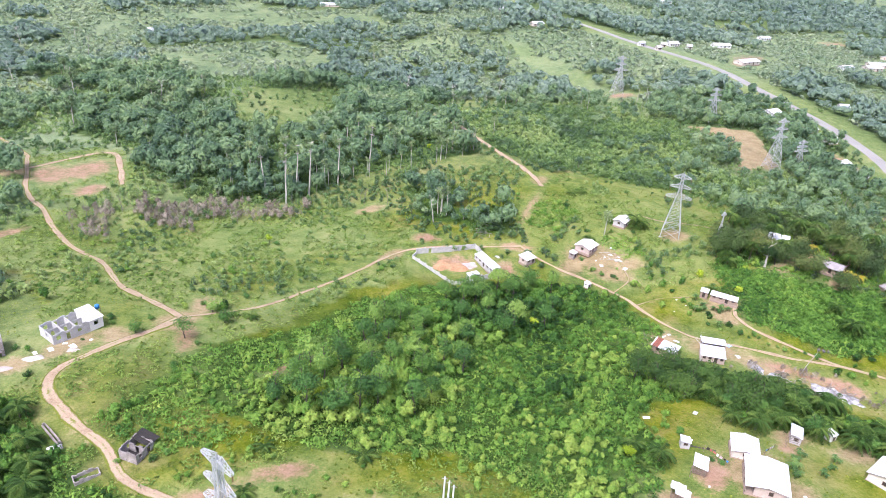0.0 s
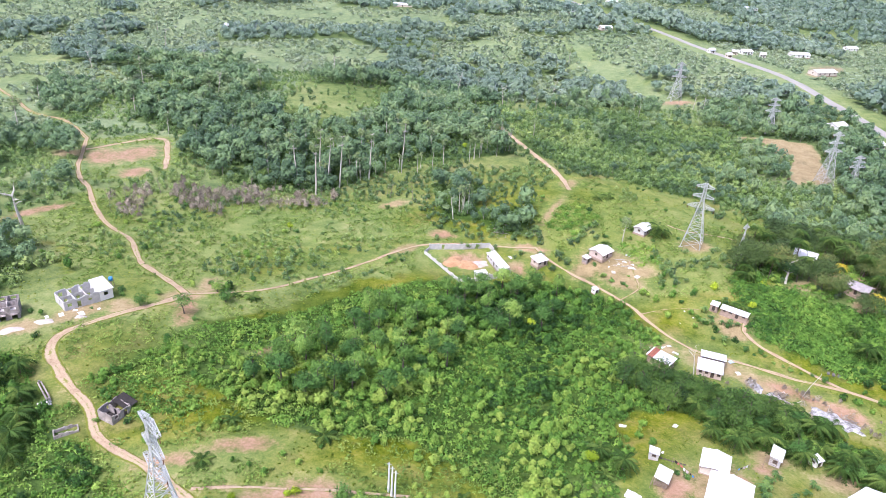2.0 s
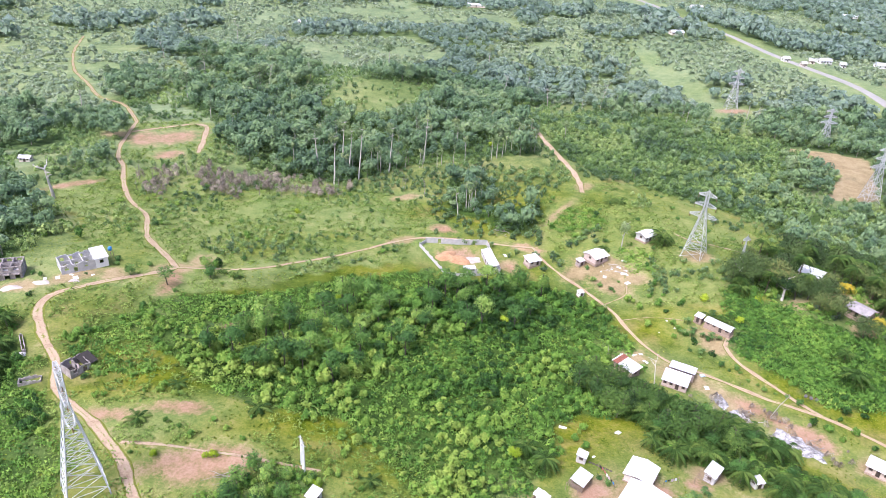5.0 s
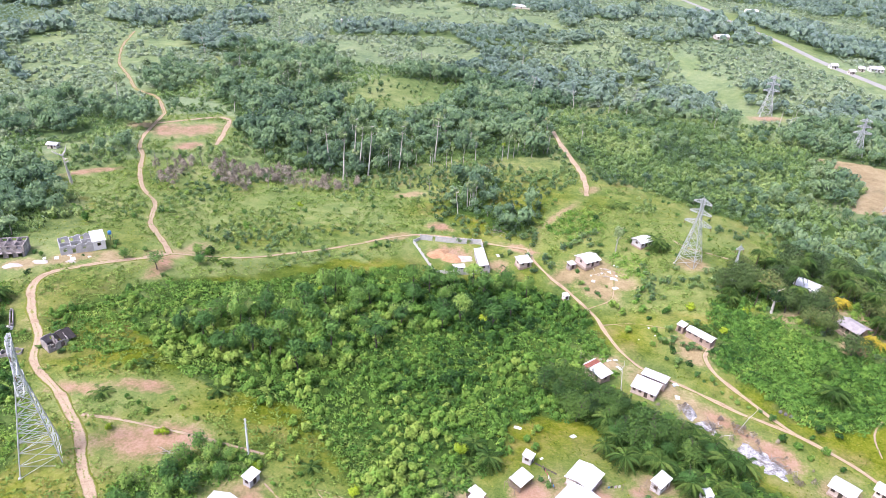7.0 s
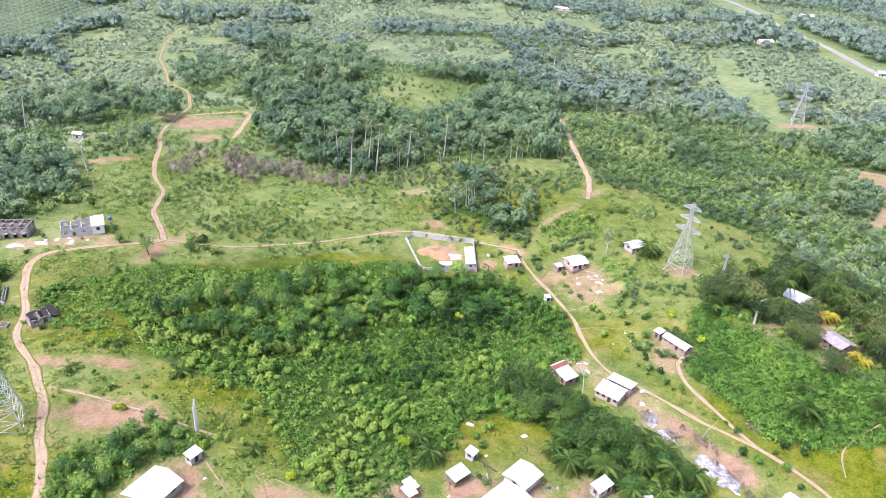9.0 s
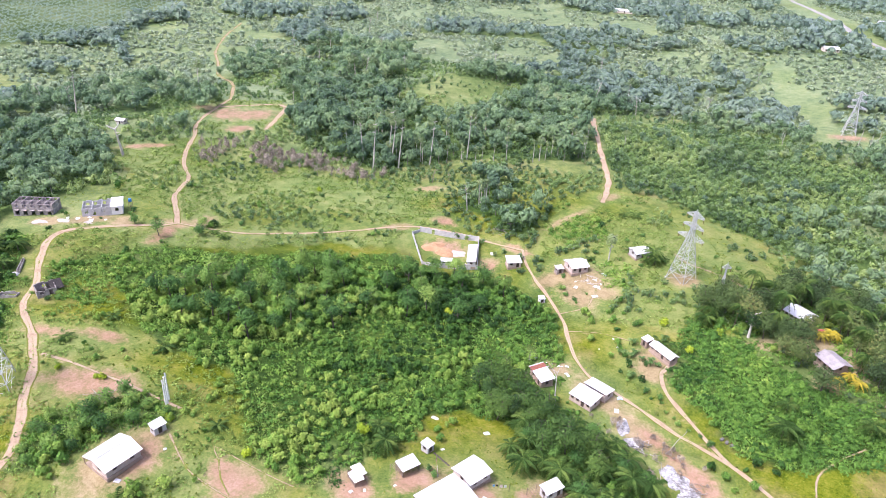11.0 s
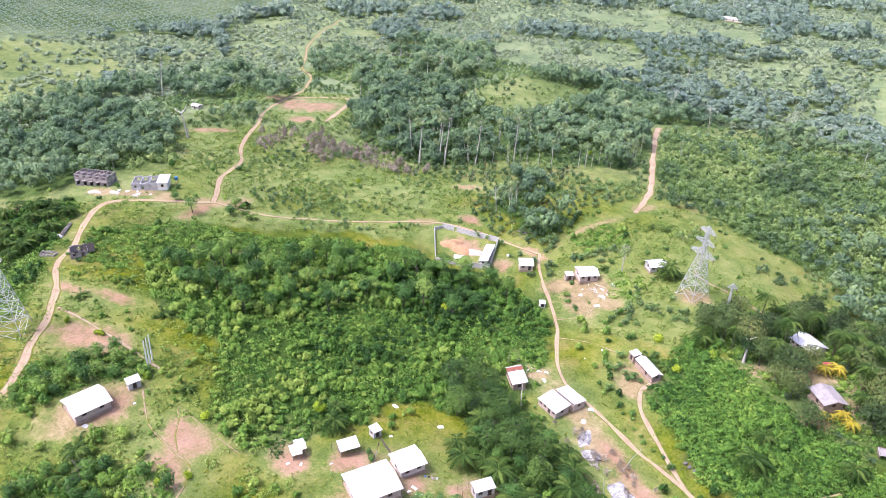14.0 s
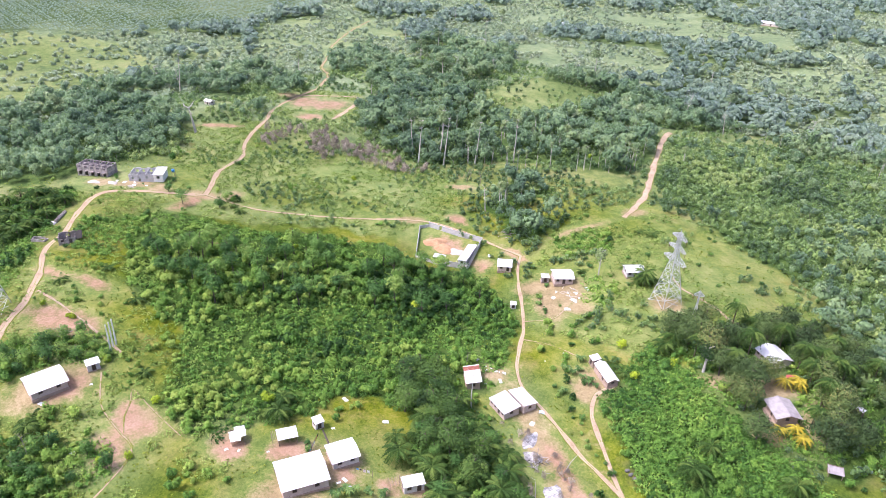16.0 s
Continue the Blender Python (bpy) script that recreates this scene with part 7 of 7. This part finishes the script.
def scrap(name, label, category, x, y, yaw, L, W, H, material):
    """A small bent sheet or bundle lying about."""
    ob = thing(name, label, category, pose(x, y, landz(x, y), 0, 0, yaw))
    bm = bmesh.new()
    n = 5
    rows = []
    for i in range(n + 1):
        u = i / n - 0.5
        z = H * (1 - (2 * u) ** 2) + 0.03
        rows.append([bm.verts.new((u * L, -W / 2, z)), bm.verts.new((u * L, W / 2, z * 0.7 + 0.02)), bm.verts.new((u * L, W / 2, z * 0.7 - 0.03)), bm.verts.new((u * L, -W / 2, z - 0.05))])
    for r, s in zip(rows, rows[1:]):
        for k in range(4):
            bm.faces.new([r[k], s[k], s[(k + 1) % 4], r[(k + 1) % 4]])
    bm.faces.new(rows[0])
    bm.faces.new(rows[-1][::-1])
    bmesh.ops.recalc_face_normals(bm, faces=bm.faces)
    part("sheet", bm, material, ob)


for k, (sx, sy, L, W) in enumerate([(63, 224.5, 3.0, 1.6), (64.5, 219.5, 2.4, 1.4), (56.5, 222, 1.6, 1.2), (-91, 143.5, 2.2, 1.4), (79.5, 125, 1.5, 0.7), (68, 145, 1.6, 1.0), (62, 183, 1.2, 0.8), (73, 181, 1.8, 0.8), (71.5, 184, 1.2, 0.8), (69.5, 183, 1.0, 0.7), (90, 175.5, 1.6, 1.2), (62, 232, 2.2, 1.2), (15.5, 81, 1.4, 1.0), (16.0, 92.5, 0.7, 0.6), (35, 82, 1.1, 0.9), (60.5, 228, 1.6, 0.9), (81.5, 124.5, 1.6, 0.6), (55.5, 109, 0.9, 0.7), (20, 229, 2.0, 1.0)]):
    scrap("scrap_sheet", "bent pale metal sheet lying on the ground", "scrap metal", sx, sy, k * 47, L, W, 0.18, ZINC if k % 2 else OLD_ZINC)
scrap("red_sheet", "red metal sheet leaning in the grove yard", "scrap metal", 128.6, 231.5, 20, 2.6, 1.8, 0.6, RED_ROOF)

for k, (sx, sy, L, W) in enumerate([(54.7, 142.0, 1.9, 0.9), (63.2, 132.8, 0.9, 0.5), (66.9, 181.5, 0.6, 0.5), (67.3, 183.0, 0.7, 0.4), (71.1, 177.2, 0.6, 0.4), (77.9, 201.8, 0.6, 0.5), (70.2, 183.4, 0.4, 0.4), (65.8, 182.6, 0.5, 0.3), (76.0, 196.0, 0.4, 0.3), (80.4, 199.0, 0.5, 0.4), (62.0, 116.0, 0.6, 0.4), (57.6, 111.0, 0.9, 0.5),
                                    (82.0, 114.0, 0.8, 0.5), (79.6, 123.4, 1.1, 0.5), (-95.5, 141.5, 1.8, 1.2), (-93.4, 144.4, 1.2, 0.8), (-88.0, 147.0, 0.9, 0.7), (-98.4, 139.6, 1.4, 0.9), (58.4, 226.6, 0.8, 0.6), (55.0, 225.0, 0.7, 0.5), (63.2, 226.5, 0.9, 0.6)]):
    scrap("plastic_sheet", "crumpled white plastic sheet dropped on bare earth", "litter", sx, sy, k * 61, L, W, 0.12, WHITE)
scrap("blue_tarpaulin", "pale blue tarpaulin lying behind the double house", "tarpaulin", 89.0, 180.3, 30, 1.6, 1.2, 0.3, PALE_BLUE)


def sack(x, y, yaw):
    """A plump filled sack lying on its side."""
    bm = bmesh.new()
    bmesh.ops.create_uvsphere(bm, u_segments=12, v_segments=8, radius=1.0)
    for v in bm.verts:
        p = v.co
        q = [math.copysign(abs(c) ** 0.6, c) for c in p]
        v.co = (q[0] * 0.62, q[1] * 0.42, q[2] * 0.3 + 0.04 * math.sin(9 * p.x))
    ob = part("filled_sack", bm, SACKING, None, "plump grey filled sack standing beside the track", True)
    tagged(ob, category="sack", group="sacks beside the track")
    ob.matrix_basis = pose(x, y, landz(x, y) + 0.27, 0, 0, yaw)


for sx, sy, yaw in ((115.9, 180.1, 70), (117.2, 179.7, 85), (118.6, 179.4, 60)):
    sack(sx, sy, yaw)


def slab(x, y, yaw):
    bm = bmesh.new()
    box(bm, -0.34, 0.34, -0.22, 0.22, -0.1, 0.14)
    bmesh.ops.bevel(bm, geom=bm.edges[:], offset=0.03, segments=1, affect="EDGES")
    ob = part("stepping_slab", bm, DARK_BARK, None, "dark weathered slab of the path to the latrine")
    tagged(ob, category="slab", group="stepping slabs")
    ob.matrix_basis = pose(x, y, landz(x, y), 0, 0, yaw)


for k in range(7):
    slab(62.6 + 0.8 * k, 130.3 - 0.26 * k, -17 + 6 * (k % 3))
